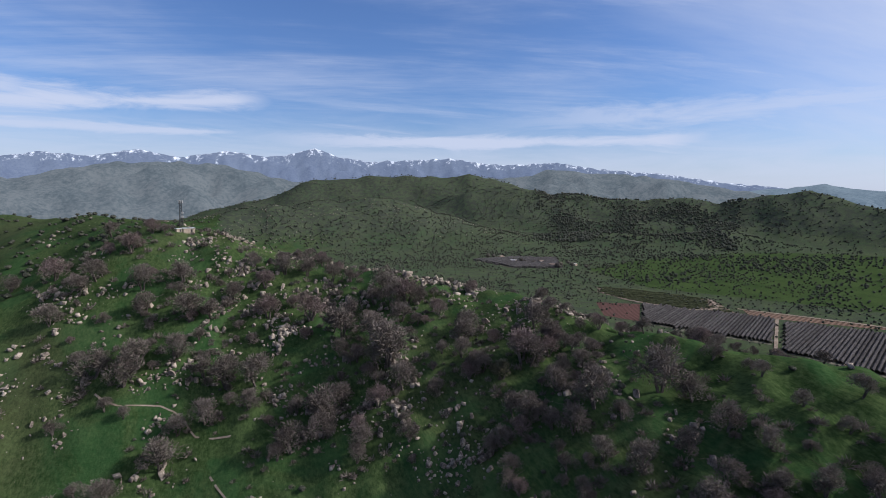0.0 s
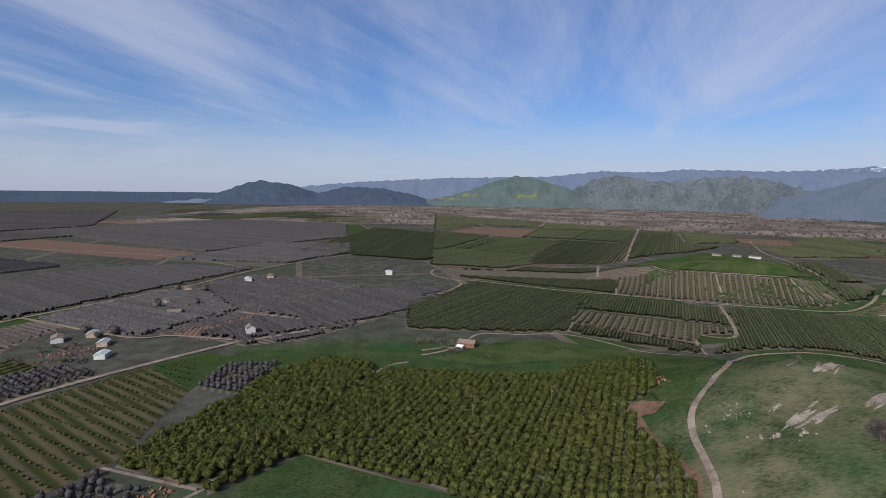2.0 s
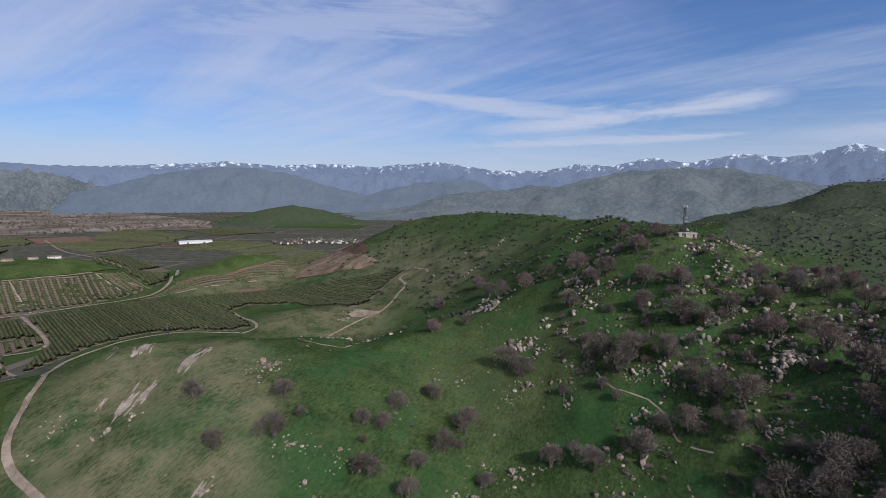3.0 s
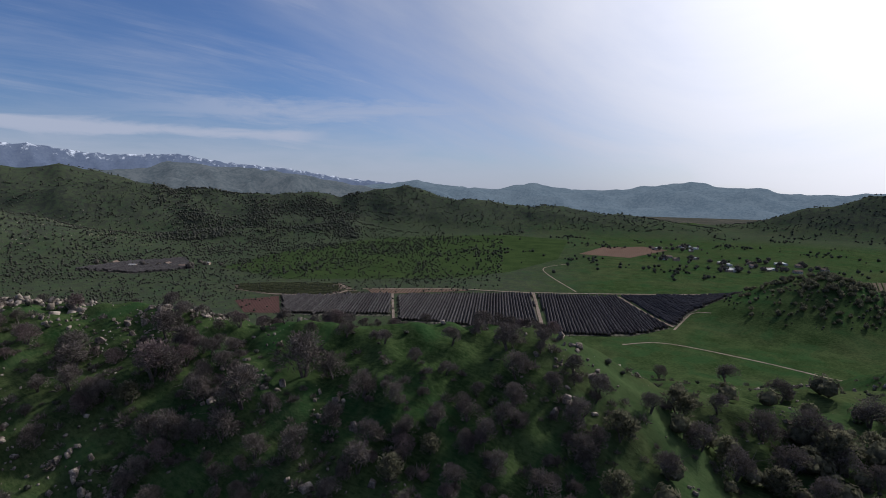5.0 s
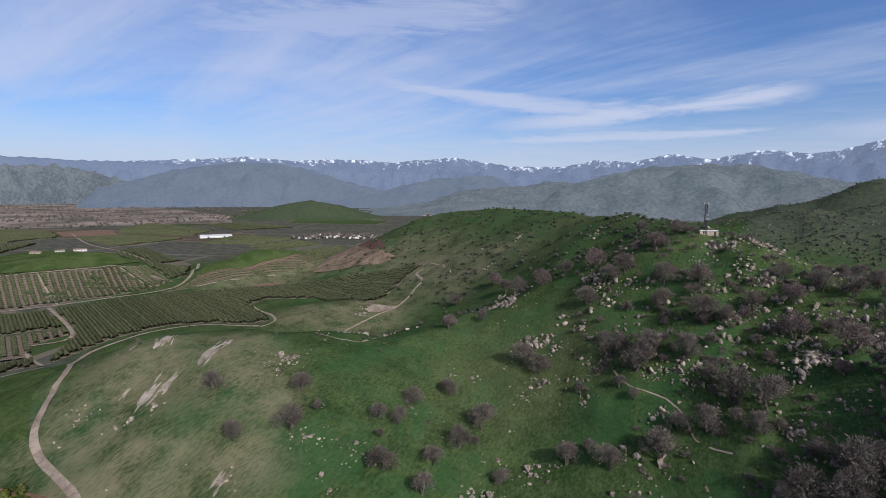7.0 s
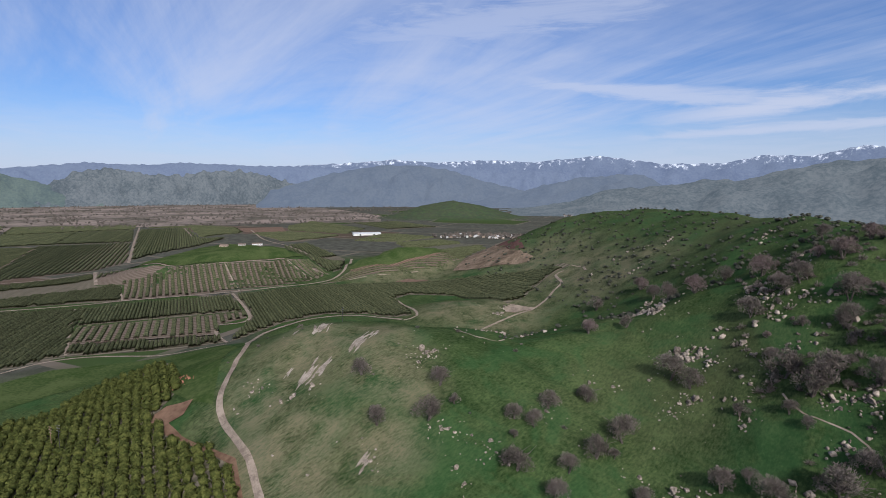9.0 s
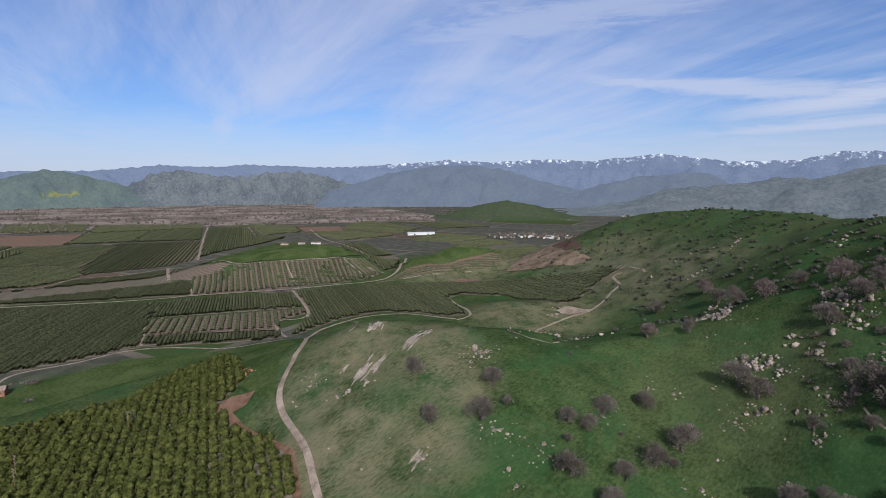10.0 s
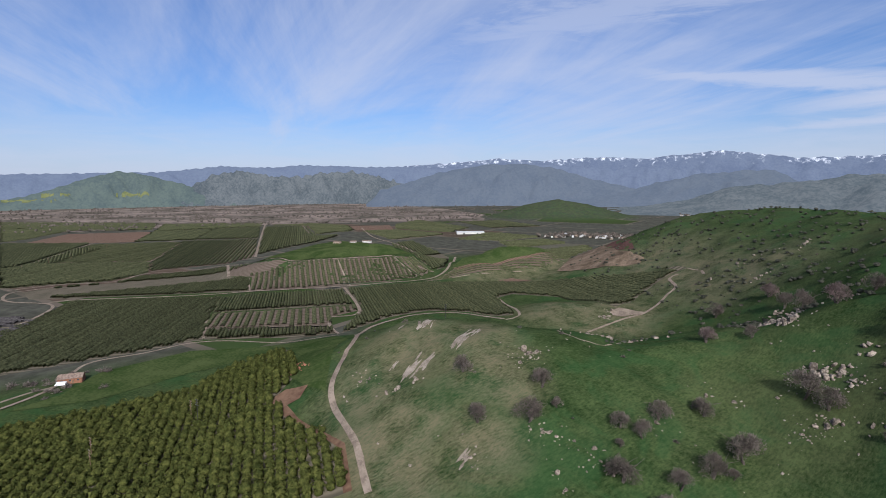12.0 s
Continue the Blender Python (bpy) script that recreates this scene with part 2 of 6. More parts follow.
# ---- the lie of the land: spines of hills as (bearing, distance, height, half width) ----
SPINES = [
    # the rocky hill with the mast, from its far knoll round to the south-east spur
    [(-33, 790, 46.4, 190), (-30, 760, 88.0, 250), (-23, 700, 96.3, 280), (-14.6, 560, 94.3, 240), (-8, 430, 100.1, 200), (-3.5, 345, 97.2, 202), (1, 320, 92.1, 190), (6, 300, 84.0, 178), (13.6, 275, 77.9, 172), (21.5, 255, 74.3, 165), (28, 240, 63.7, 160), (34, 225, 60.2, 158)],
    [(34, 225, 62.3, 158), (41.5, 205, 61.4, 157), (48, 190, 70.0, 155), (57, 180, 72.7, 153), (66, 180, 71.8, 152), (72, 182, 71.5, 150), (76, 185, 47.2, 150), (82, 190, 52.0, 156), (90, 200, 46.0, 165), (97, 215, 42.0, 173), (103, 255, 40.0, 140), (108, 292, 35.6, 120), (112, 330, 54.0, 115), (118, 378, 56.0, 112), (123, 420, 62.6, 105), (127, 462, 49.2, 85), (129, 485, 23.2, 50)],
    # the grassy spur to the north-west
    [(-66, 330, 22.1, 110), (-59, 290, 43.4, 150), (-53, 275, 46.8, 165), (-46, 270, 43.7, 170), (-39, 270, 36.0, 126), (-30, 300, 39.1, 133), (-26, 320, 43.2, 136), (-18.8, 330, 54.0, 130), (-10, 335, 66.0, 130)],
    [(-44, 480, 13, 80), (-39, 500, 12, 80)],
    # low mounds on the plain
    [(-74, 800, 22, 120), (-68.5, 790, 36, 150), (-65, 790, 34, 130)],
    [(-53.5, 740, 23, 90), (-50.5, 760, 32, 95), (-47.5, 775, 31, 85)],
    [(-47, 2150, 60, 250), (-45.2, 2150, 72, 270), (-43.4, 2150, 60, 275)],
    [(98.1, 590, 34, 120), (99.1, 610, 44, 125), (102, 640, 26, 100)],
    [(119.9, 1950, 31, 200), (123.5, 1950, 51, 200), (126.5, 1950, 79, 200), (127.9, 1950, 72, 200), (130.3, 1950, 34, 200), (132, 1950, 10, 200)],
    [(-160, 285, 8, 95), (-152.1, 300, 8, 80)],
    # brushy hills across the eastern valley
    [(-2, 1350, 39, 320), (0.1, 1350, 61, 320), (3.2, 1350, 79, 320), (9.3, 1350, 91, 320), (15.2, 1350, 103, 320), (17.5, 1350, 101, 320), (20.9, 1350, 72, 320), (23.6, 1350, 44, 320), (26.7, 1350, 13, 320)],
    [(4, 2000, 85, 380), (5.6, 2000, 99, 380), (9.3, 2000, 154, 380), (12.2, 2000, 168, 380), (15.1, 2000, 182, 380), (17.9, 2000, 175, 380), (21.2, 2000, 186, 380), (23.3, 2000, 181, 380), (25.8, 2000, 193, 380), (27.8, 2000, 182, 380), (29.7, 2000, 161, 380), (33, 2000, 126, 380)],
    [(21.5, 1750, 52, 300), (23, 1750, 77, 300), (25, 1750, 113, 300), (26.9, 1750, 132, 300), (28.8, 1750, 141, 300), (31.1, 1750, 144, 300), (32.9, 1750, 132, 300), (34.6, 1750, 116, 300), (37, 1750, 109, 300), (39.4, 1750, 110, 300), (44, 1750, 104, 300), (48.4, 1750, 101, 300), (50.7, 1750, 92, 300), (53.8, 1750, 120, 300), (58.1, 1750, 129, 300), (63.1, 1750, 98, 300), (66.2, 1750, 86, 300), (72.3, 1750, 77, 300), (78.3, 1750, 61, 300), (84, 1750, 37, 300)],
    [(36.5, 1380, 18, 130), (43, 1350, 24, 150), (47.6, 1370, 26, 150), (52, 1450, 30, 170), (55, 1400, 15, 130)],
    [(36, 1550, 36, 130), (41.5, 1550, 42, 150), (46.1, 1550, 44, 150), (51, 1560, 40, 150)],
    [(91, 2000, 8, 330), (94.9, 2000, 25, 330), (98.7, 2000, 81, 330), (102, 2000, 116, 330), (105.2, 2000, 102, 330), (109.8, 2000, 71, 330), (113.1, 2000, 53, 330), (118, 2000, 29, 330)],
]


def polar(bearing, distance):
    return distance * math.sin(radians(bearing)), distance * math.cos(radians(bearing))


def wave(x, y, size, seed):
    """A soft unevenness between -1 and 1, from a few crossing waves."""
    total = np.zeros_like(x)
    rng = np.random.RandomState(seed)
    for k in range(7):
        a, p, s = rng.uniform(0, math.tau), rng.uniform(0, math.tau), size * rng.uniform(0.6, 1.7)
        total = total + np.sin((x * math.cos(a) + y * math.sin(a)) * math.tau / s + p + 0.8 * np.sin((y * math.cos(a) - x * math.sin(a)) * 4.0 / s))
    return total / 4.5


def height(x, y):
    """Height of the ground over the plain."""
    x, y = np.asarray(x, float), np.asarray(y, float)
    total = np.zeros_like(x)
    for spine in SPINES:
        best = np.zeros_like(x)
        for (a0, r0, z0, w0), (a1, r1, z1, w1) in zip(spine, spine[1:]):
            (px, py), (qx, qy) = polar(a0, r0), polar(a1, r1)
            dx, dy = qx - px, qy - py
            t = np.clip(((x - px) * dx + (y - py) * dy) / (dx * dx + dy * dy), 0, 1)
            far = np.hypot(x - px - t * dx, y - py - t * dy) / (w0 + t * (w1 - w0))
            far = np.clip(far, 0, 1)
            best = np.maximum(best, (z0 + t * (z1 - z0)) * (0.55 * (0.5 + 0.5 * np.cos(math.pi * far)) + 0.45 * (1 - far) ** 1.35))
        total = total + best ** 4
    z = total ** 0.25
    rough = np.clip(z / 40, 0, 1)
    size = np.clip(np.hypot(x, y) / 400, 0.6, 4)
    steep = 1 + 0.9 * np.clip((x + 40) / 60, 0, 1) * np.clip(1.6 - np.hypot(x, y) / 500, 0, 1)
    z = z + rough * (1.8 * wave(x, y, 88, 8) + steep * (1.5 * wave(x, y, 46, 3) + 0.8 * wave(x, y, 17, 4)))
    return z + rough * np.clip(size - 1.2, 0, 3) * (2.6 * wave(x, y, 260, 5) + 2.0 * wave(x, y, 110, 6)) * np.clip(np.abs(np.degrees(np.arctan2(x, y)) + 45) / 10 - 0.6, 0, 1)


def mesh_object(name, verts, faces, mat, kind="", smooth=False):
    me = bpy.data.meshes.new(name)
    me.from_pydata(np.asarray(verts).tolist() if isinstance(verts, np.ndarray) else verts, [], faces.tolist() if isinstance(faces, np.ndarray) else faces)
    me.materials.append(mat)
    if smooth:
        me.polygons.foreach_set("use_smooth", [True] * len(me.polygons))
    me.update()
    ob = new(name, me)
    return tagged(ob, kind=kind) if kind else ob


def sheet(rings, bearings, heights):
    """Vertices and faces of a closed polar sheet round the foot of the camera."""
    a = np.radians(bearings)
    r, t = np.meshgrid(rings, a, indexing="ij")
    x, y = r * np.sin(t), r * np.cos(t)
    verts = np.stack([x, y, heights(x, y)], -1).reshape(-1, 3)
    m = len(bearings)
    i, j = np.meshgrid(np.arange(len(rings) - 1), np.arange(m), indexing="ij")
    faces = np.stack([i * m + j, i * m + (j + 1) % m, (i + 1) * m + (j + 1) % m, (i + 1) * m + j], -1).reshape(-1, 4)[:, ::-1]
    return verts, faces


def near(x, y, spots):
    """1 close to the given (x, y, reach) spots, falling to 0."""
    out = np.zeros_like(x)
    for sx, sy, reach in spots:
        out = np.maximum(out, np.clip(1.5 - np.hypot(x - sx, y - sy) / reach, 0, 1))
    return out


def build_ground():
    rings = np.concatenate([[0.0, 10], np.geomspace(20, 4900, 300)])
    verts, faces = sheet(rings, np.arange(600) * 0.6, height)
    ob = mesh_object("ground", verts, faces, MAT_GROUND, "structure", True)
    tagged(ob, "green winter grassland and farmed plain running to the horizon", "ground")
    x, y, z = verts.T
    far = np.hypot(x, y)
    hill = np.clip(z / 5 - 0.1, 0, 1)
    bearing = np.degrees(np.arctan2(x, y)) % 360
    east = np.clip((bearing - 2) / 4, 0, 1) * np.clip((124 - bearing) / 4, 0, 1)
    hill = np.maximum(hill, east * np.clip((1900 - far) / 200, 0, 1))
    hill = np.maximum(hill, np.clip(1 - (far - 190) / 60, 0, 1))
    hill = np.maximum(hill, np.clip((430 - far) / 40, 0, 1) * (bearing > 240))
    hill = np.maximum(hill, np.clip((950 - far) / 80, 0, 1) * np.clip((bearing - 291) / 4, 0, 1))
    brush = hill * np.clip((far - 650) / 150, 0, 1) * np.clip(z / 30 - 0.2, 0, 1) * (bearing < 180)
    # Hill grass greyed beyond 1400 m: haze put into the colour as brush.
    brush = np.maximum(brush, 0.6 * hill * np.clip((far - 1400) / 200, 0, 1))
    # Knoll: thin brush, its grey-green also standing in for haze.
    knoll = np.clip((bearing - 312) / 6, 0, 1) * np.clip((358 - bearing) / 6, 0, 1) * np.clip((far - 400) / 120, 0, 1) * np.clip((950 - far) / 60, 0, 1)
    brush = np.maximum(brush, 0.12 * hill * knoll * np.clip(z / 20 - 0.2, 0, 1))
    brush = np.maximum(brush, 0.7 * hill * np.clip((bearing - 6) / 6, 0, 1) * np.clip((80 - bearing) / 10, 0, 1) * np.clip((far - 400) / 120, 0, 1))
    dry = near(x, y, DRY_SPOTS)
    for key, values in (("hill", hill), ("brush", brush), ("dry", dry)):
        ob.data.attributes.new(key, "FLOAT", "POINT").data.foreach_set("value", values)
    return ob


DRY_SPOTS = [(-228, 115, 30), (-218, 95, 24), (-182, 76, 26), (-179, 95, 20), (-235, 133, 30), (-216, 153, 24), (-161, 81, 20), (-155, 114, 18), (-317, 341, 40), (-292, 342, 40), (-301, 383, 40), (-334, 331, 35), (-191, 142, 24), (-236, 100, 16), (-171, 142, 16), (-363, 509, 60), (-294, 475, 50), (-506, 521, 60), (-523, 434, 60), (-242, 460, 50)]
build_ground()


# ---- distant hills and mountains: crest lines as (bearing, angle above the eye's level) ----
# Aerial haze painted into slope colour and emission; the hills are no light source.
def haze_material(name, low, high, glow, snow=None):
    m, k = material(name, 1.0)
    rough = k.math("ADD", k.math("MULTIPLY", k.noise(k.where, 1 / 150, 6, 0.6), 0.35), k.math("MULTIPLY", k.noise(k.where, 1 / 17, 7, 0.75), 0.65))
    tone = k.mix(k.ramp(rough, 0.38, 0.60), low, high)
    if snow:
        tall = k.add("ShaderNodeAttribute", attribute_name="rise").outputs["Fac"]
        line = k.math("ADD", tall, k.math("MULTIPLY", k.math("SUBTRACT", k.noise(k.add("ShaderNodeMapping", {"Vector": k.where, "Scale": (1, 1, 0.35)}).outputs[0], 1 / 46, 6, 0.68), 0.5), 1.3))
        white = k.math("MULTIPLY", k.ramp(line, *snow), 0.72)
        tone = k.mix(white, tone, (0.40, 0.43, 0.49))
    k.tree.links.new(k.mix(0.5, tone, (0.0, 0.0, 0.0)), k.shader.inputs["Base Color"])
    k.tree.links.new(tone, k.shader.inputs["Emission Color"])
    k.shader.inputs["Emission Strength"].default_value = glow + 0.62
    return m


def range_of_hills(name, crest, distance, depth, seed, mat, label, rough=1.0, base=0.0):
    """A range of real hills: the crest line, ribs down its slopes, and a foot on the plain."""
    bearings = np.arange(crest[0][0], crest[-1][0] + 0.01, 0.15)
    angles = np.interp(bearings, [c[0] for c in crest], [c[1] for c in crest])
    top = 120 + distance * np.tan(np.radians(angles))
    ease = np.clip(np.minimum(bearings - bearings[0], bearings[-1] - bearings) / 1.5, 0, 1)
    steps = np.linspace(-1, 0.6, 30)
    t, b = np.meshgrid(steps, np.radians(bearings), indexing="ij")
    r = distance + t * depth
    x, y = r * np.sin(b), r * np.cos(b)
    size = depth / (1.3 if distance > 3900 else 1.7)
    fall = np.clip(1 - np.abs(t) ** 1.25, 0, 1)
    ribs = wave(x, y, size, seed) * 0.20 + wave(x, y, size / 2.7, seed + 1) * 0.10
    z = top * ease * np.clip(fall + rough * ribs * (1 - fall) * fall * 3, 0, 1.02) + rough * fall * 0.0016 * distance * wave(x, y, size / 3, seed + 2)
    z = np.where(t <= -0.99, -4, z) + base
    m = len(bearings)
    i, j = np.meshgrid(np.arange(len(steps) - 1), np.arange(m - 1), indexing="ij")
    faces = np.stack([i * m + j, (i + 1) * m + j, (i + 1) * m + j + 1, i * m + j + 1], -1).reshape(-1, 4)[:, ::-1]
    ob = mesh_object(name, np.stack([x, y, z], -1).reshape(-1, 3), faces, mat, "structure", True)
    ob.data.attributes.new("rise", "FLOAT", "POINT").data.foreach_set("value", np.clip((z - base) / np.maximum(top, 1), 0, 1.2).ravel())
    return tagged(ob, label, "hills")


# Slope tones with haze mixed in; the last number sets the painted veil's glow.
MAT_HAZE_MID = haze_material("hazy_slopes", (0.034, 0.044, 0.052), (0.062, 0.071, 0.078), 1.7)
MAT_HAZE_FAR = haze_material("far_haze_blue_slopes", (0.055, 0.070, 0.106), (0.067, 0.084, 0.120), 1.75)
MAT_HAZE_SNOW = haze_material("hazy_snow_slopes", (0.052, 0.067, 0.104), (0.066, 0.083, 0.120), 1.7, (0.95, 1.18))
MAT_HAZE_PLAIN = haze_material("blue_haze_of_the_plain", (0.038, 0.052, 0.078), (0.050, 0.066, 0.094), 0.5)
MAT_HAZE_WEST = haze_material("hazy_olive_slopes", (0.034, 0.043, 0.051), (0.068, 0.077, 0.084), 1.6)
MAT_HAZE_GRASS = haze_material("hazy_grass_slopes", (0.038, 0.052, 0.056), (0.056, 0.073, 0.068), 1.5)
# Mustard yellow, muted and given glow for the painted haze.
MAT_HAZE_FLOWER = haze_material("hazy_mustard_flowers", (0.085, 0.105, 0.052), (0.150, 0.160, 0.072), 0.4)
# Glare below the sun painted as a pale tone with strong glow.
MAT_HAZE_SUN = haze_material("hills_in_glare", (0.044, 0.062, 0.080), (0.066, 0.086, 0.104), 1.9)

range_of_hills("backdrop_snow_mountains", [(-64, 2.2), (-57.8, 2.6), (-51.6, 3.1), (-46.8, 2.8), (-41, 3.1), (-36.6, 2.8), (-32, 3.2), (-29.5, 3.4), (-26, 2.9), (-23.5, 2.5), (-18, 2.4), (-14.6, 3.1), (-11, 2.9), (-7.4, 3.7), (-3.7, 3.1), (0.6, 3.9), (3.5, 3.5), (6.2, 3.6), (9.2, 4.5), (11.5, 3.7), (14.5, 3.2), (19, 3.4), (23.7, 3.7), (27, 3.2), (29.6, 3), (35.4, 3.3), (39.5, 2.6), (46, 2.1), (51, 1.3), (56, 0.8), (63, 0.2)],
               4840, 330, 21, MAT_HAZE_SNOW, "far haze-blue mountains with snow on their crests", 0.9)
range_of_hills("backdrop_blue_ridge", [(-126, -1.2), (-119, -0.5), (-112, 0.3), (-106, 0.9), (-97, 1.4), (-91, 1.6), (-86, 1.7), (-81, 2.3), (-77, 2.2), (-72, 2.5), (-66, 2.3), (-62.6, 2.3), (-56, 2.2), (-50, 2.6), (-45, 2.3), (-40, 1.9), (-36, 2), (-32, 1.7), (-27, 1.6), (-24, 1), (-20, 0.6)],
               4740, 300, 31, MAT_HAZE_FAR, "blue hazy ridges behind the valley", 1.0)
# Haze blue with a high glow that flattens the relief.
MAT_HAZE_BLUE = haze_material("dim_haze_blue_slopes", (0.040, 0.051, 0.070), (0.050, 0.061, 0.078), 2.2)
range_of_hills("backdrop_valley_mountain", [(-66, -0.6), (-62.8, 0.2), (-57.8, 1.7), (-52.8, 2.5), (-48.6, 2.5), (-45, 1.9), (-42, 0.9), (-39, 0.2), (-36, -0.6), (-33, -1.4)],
               3800, 420, 36, MAT_HAZE_BLUE, "dim haze-blue mountain behind the valley", 1.0)
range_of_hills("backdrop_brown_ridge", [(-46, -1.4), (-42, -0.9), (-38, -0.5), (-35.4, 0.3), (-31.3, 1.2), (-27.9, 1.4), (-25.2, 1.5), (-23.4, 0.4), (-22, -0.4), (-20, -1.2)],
               3600, 420, 37, MAT_HAZE_BLUE, "dim brownish ridge, hazed blue, below the snow mountains", 1.2)
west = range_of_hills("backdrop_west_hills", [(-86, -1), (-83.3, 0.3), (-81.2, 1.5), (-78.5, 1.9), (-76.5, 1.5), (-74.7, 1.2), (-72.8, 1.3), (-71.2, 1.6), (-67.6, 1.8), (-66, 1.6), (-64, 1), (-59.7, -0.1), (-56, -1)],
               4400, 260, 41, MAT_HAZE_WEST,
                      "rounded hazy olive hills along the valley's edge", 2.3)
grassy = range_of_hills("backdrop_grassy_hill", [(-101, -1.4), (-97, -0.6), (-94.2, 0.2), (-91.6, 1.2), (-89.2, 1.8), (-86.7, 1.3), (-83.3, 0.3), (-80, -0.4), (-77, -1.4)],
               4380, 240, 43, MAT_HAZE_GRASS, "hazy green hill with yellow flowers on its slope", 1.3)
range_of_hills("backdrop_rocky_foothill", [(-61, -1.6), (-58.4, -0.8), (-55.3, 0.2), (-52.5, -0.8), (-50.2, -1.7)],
               3700, 200, 44, MAT_HAZE_WEST, "small hazy rocky foothill at the valley's edge", 2.0)


def patch_on(ob, b0, b1, e0, e1, seed):
    """A field of flowers lying on a hill's slope, between two bearings and two angles from the eye's level."""
    co = np.array([v.co[:] for v in ob.data.vertices])
    bearing = np.degrees(np.arctan2(co[:, 0], co[:, 1]))
    angle = np.degrees(np.arctan2(co[:, 2] - 120, np.hypot(co[:, 0], co[:, 1])))
    good = (bearing > b0) & (bearing < b1) & (angle > e0 + 0.12 * wave(co[:, 0], co[:, 1], 130, seed)) & (angle < e1 + 0.12 * wave(co[:, 0], co[:, 1], 90, seed))
    faces = [list(f.vertices) for f in ob.data.polygons if all(good[k] for k in f.vertices)]
    if faces:
        way = co * np.array([1, 1, 0])
        flowers = mesh_object("flower_field", co - 4 * way / np.linalg.norm(way, axis=1)[:, None] + np.array([0, 0, 1.5]), faces, MAT_HAZE_FLOWER, "structure")
        tagged(flowers, "hazy yellow wild flowers on a far green slope", "flowers")


patch_on(grassy, -90.0, -87.0, -0.75, -0.15, 3)
patch_on(grassy, -95.4, -92.6, -0.6, -0.2, 4)
patch_on(grassy, -100.0, -91.0, -0.95, -0.75, 5)
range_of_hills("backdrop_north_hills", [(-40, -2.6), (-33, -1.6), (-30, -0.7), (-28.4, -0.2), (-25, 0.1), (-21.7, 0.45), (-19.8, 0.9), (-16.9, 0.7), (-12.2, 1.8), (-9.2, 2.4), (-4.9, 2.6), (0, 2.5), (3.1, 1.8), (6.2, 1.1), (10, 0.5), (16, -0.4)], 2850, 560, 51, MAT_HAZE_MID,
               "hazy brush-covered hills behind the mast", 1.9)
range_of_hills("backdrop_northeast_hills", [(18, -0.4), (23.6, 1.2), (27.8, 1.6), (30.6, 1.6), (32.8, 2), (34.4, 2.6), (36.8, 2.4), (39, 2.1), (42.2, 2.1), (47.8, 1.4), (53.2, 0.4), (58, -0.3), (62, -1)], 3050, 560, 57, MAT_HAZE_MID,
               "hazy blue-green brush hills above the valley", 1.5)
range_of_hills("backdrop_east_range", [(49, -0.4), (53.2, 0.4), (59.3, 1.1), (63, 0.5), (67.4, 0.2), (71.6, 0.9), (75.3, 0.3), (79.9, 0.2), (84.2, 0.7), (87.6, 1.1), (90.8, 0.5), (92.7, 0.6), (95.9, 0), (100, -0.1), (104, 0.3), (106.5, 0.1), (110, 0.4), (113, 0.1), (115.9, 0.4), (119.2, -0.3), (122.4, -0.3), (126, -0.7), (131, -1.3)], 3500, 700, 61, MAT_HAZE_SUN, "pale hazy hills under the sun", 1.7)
range_of_hills("backdrop_far_sunlit_range", [(114, -1.3), (117, -0.6), (119.2, -0.3), (122.4, 0.4), (126.1, 1), (129.6, 0.6), (134, 0.2), (138.2, 0), (142, -0.35), (147, -0.7), (152, -1.1), (156, -1.4)], 4550, 240, 63, MAT_HAZE_SUN, "pale far hazy hills fading into the plain", 1.5)
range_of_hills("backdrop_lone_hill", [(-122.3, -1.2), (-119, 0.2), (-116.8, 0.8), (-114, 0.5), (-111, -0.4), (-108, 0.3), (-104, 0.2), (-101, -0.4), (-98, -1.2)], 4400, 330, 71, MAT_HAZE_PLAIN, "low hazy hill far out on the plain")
range_of_hills("backdrop_far_buttes", [(-167.3, -1.2), (-163, -0.6), (-161, -0.3), (-157, -0.7), (-152.1, -0.35), (-149.1, -0.6), (-145.1, -1.2)], 4500, 300, 81, MAT_HAZE_PLAIN, "tiny far hazy buttes on the horizon")
# Low glowing ridge added in place of haze over the plain's edge.
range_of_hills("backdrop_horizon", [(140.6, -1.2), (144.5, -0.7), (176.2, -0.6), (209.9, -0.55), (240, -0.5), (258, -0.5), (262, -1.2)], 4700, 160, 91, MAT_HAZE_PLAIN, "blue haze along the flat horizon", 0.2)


# ---- fields, groves and roads of the plain ----
def inside(x, y, poly):
    """Which points lie in the polygon."""
    hit = np.zeros(x.shape, bool)
    for (ax, ay), (bx, by) in zip(poly, poly[1:] + poly[:1]):
        cross = (ay > y) != (by > y)
        hit ^= cross & (x < (bx - ax) * (y - ay) / ((by - ay) or 1e-9) + ax)
    return hit


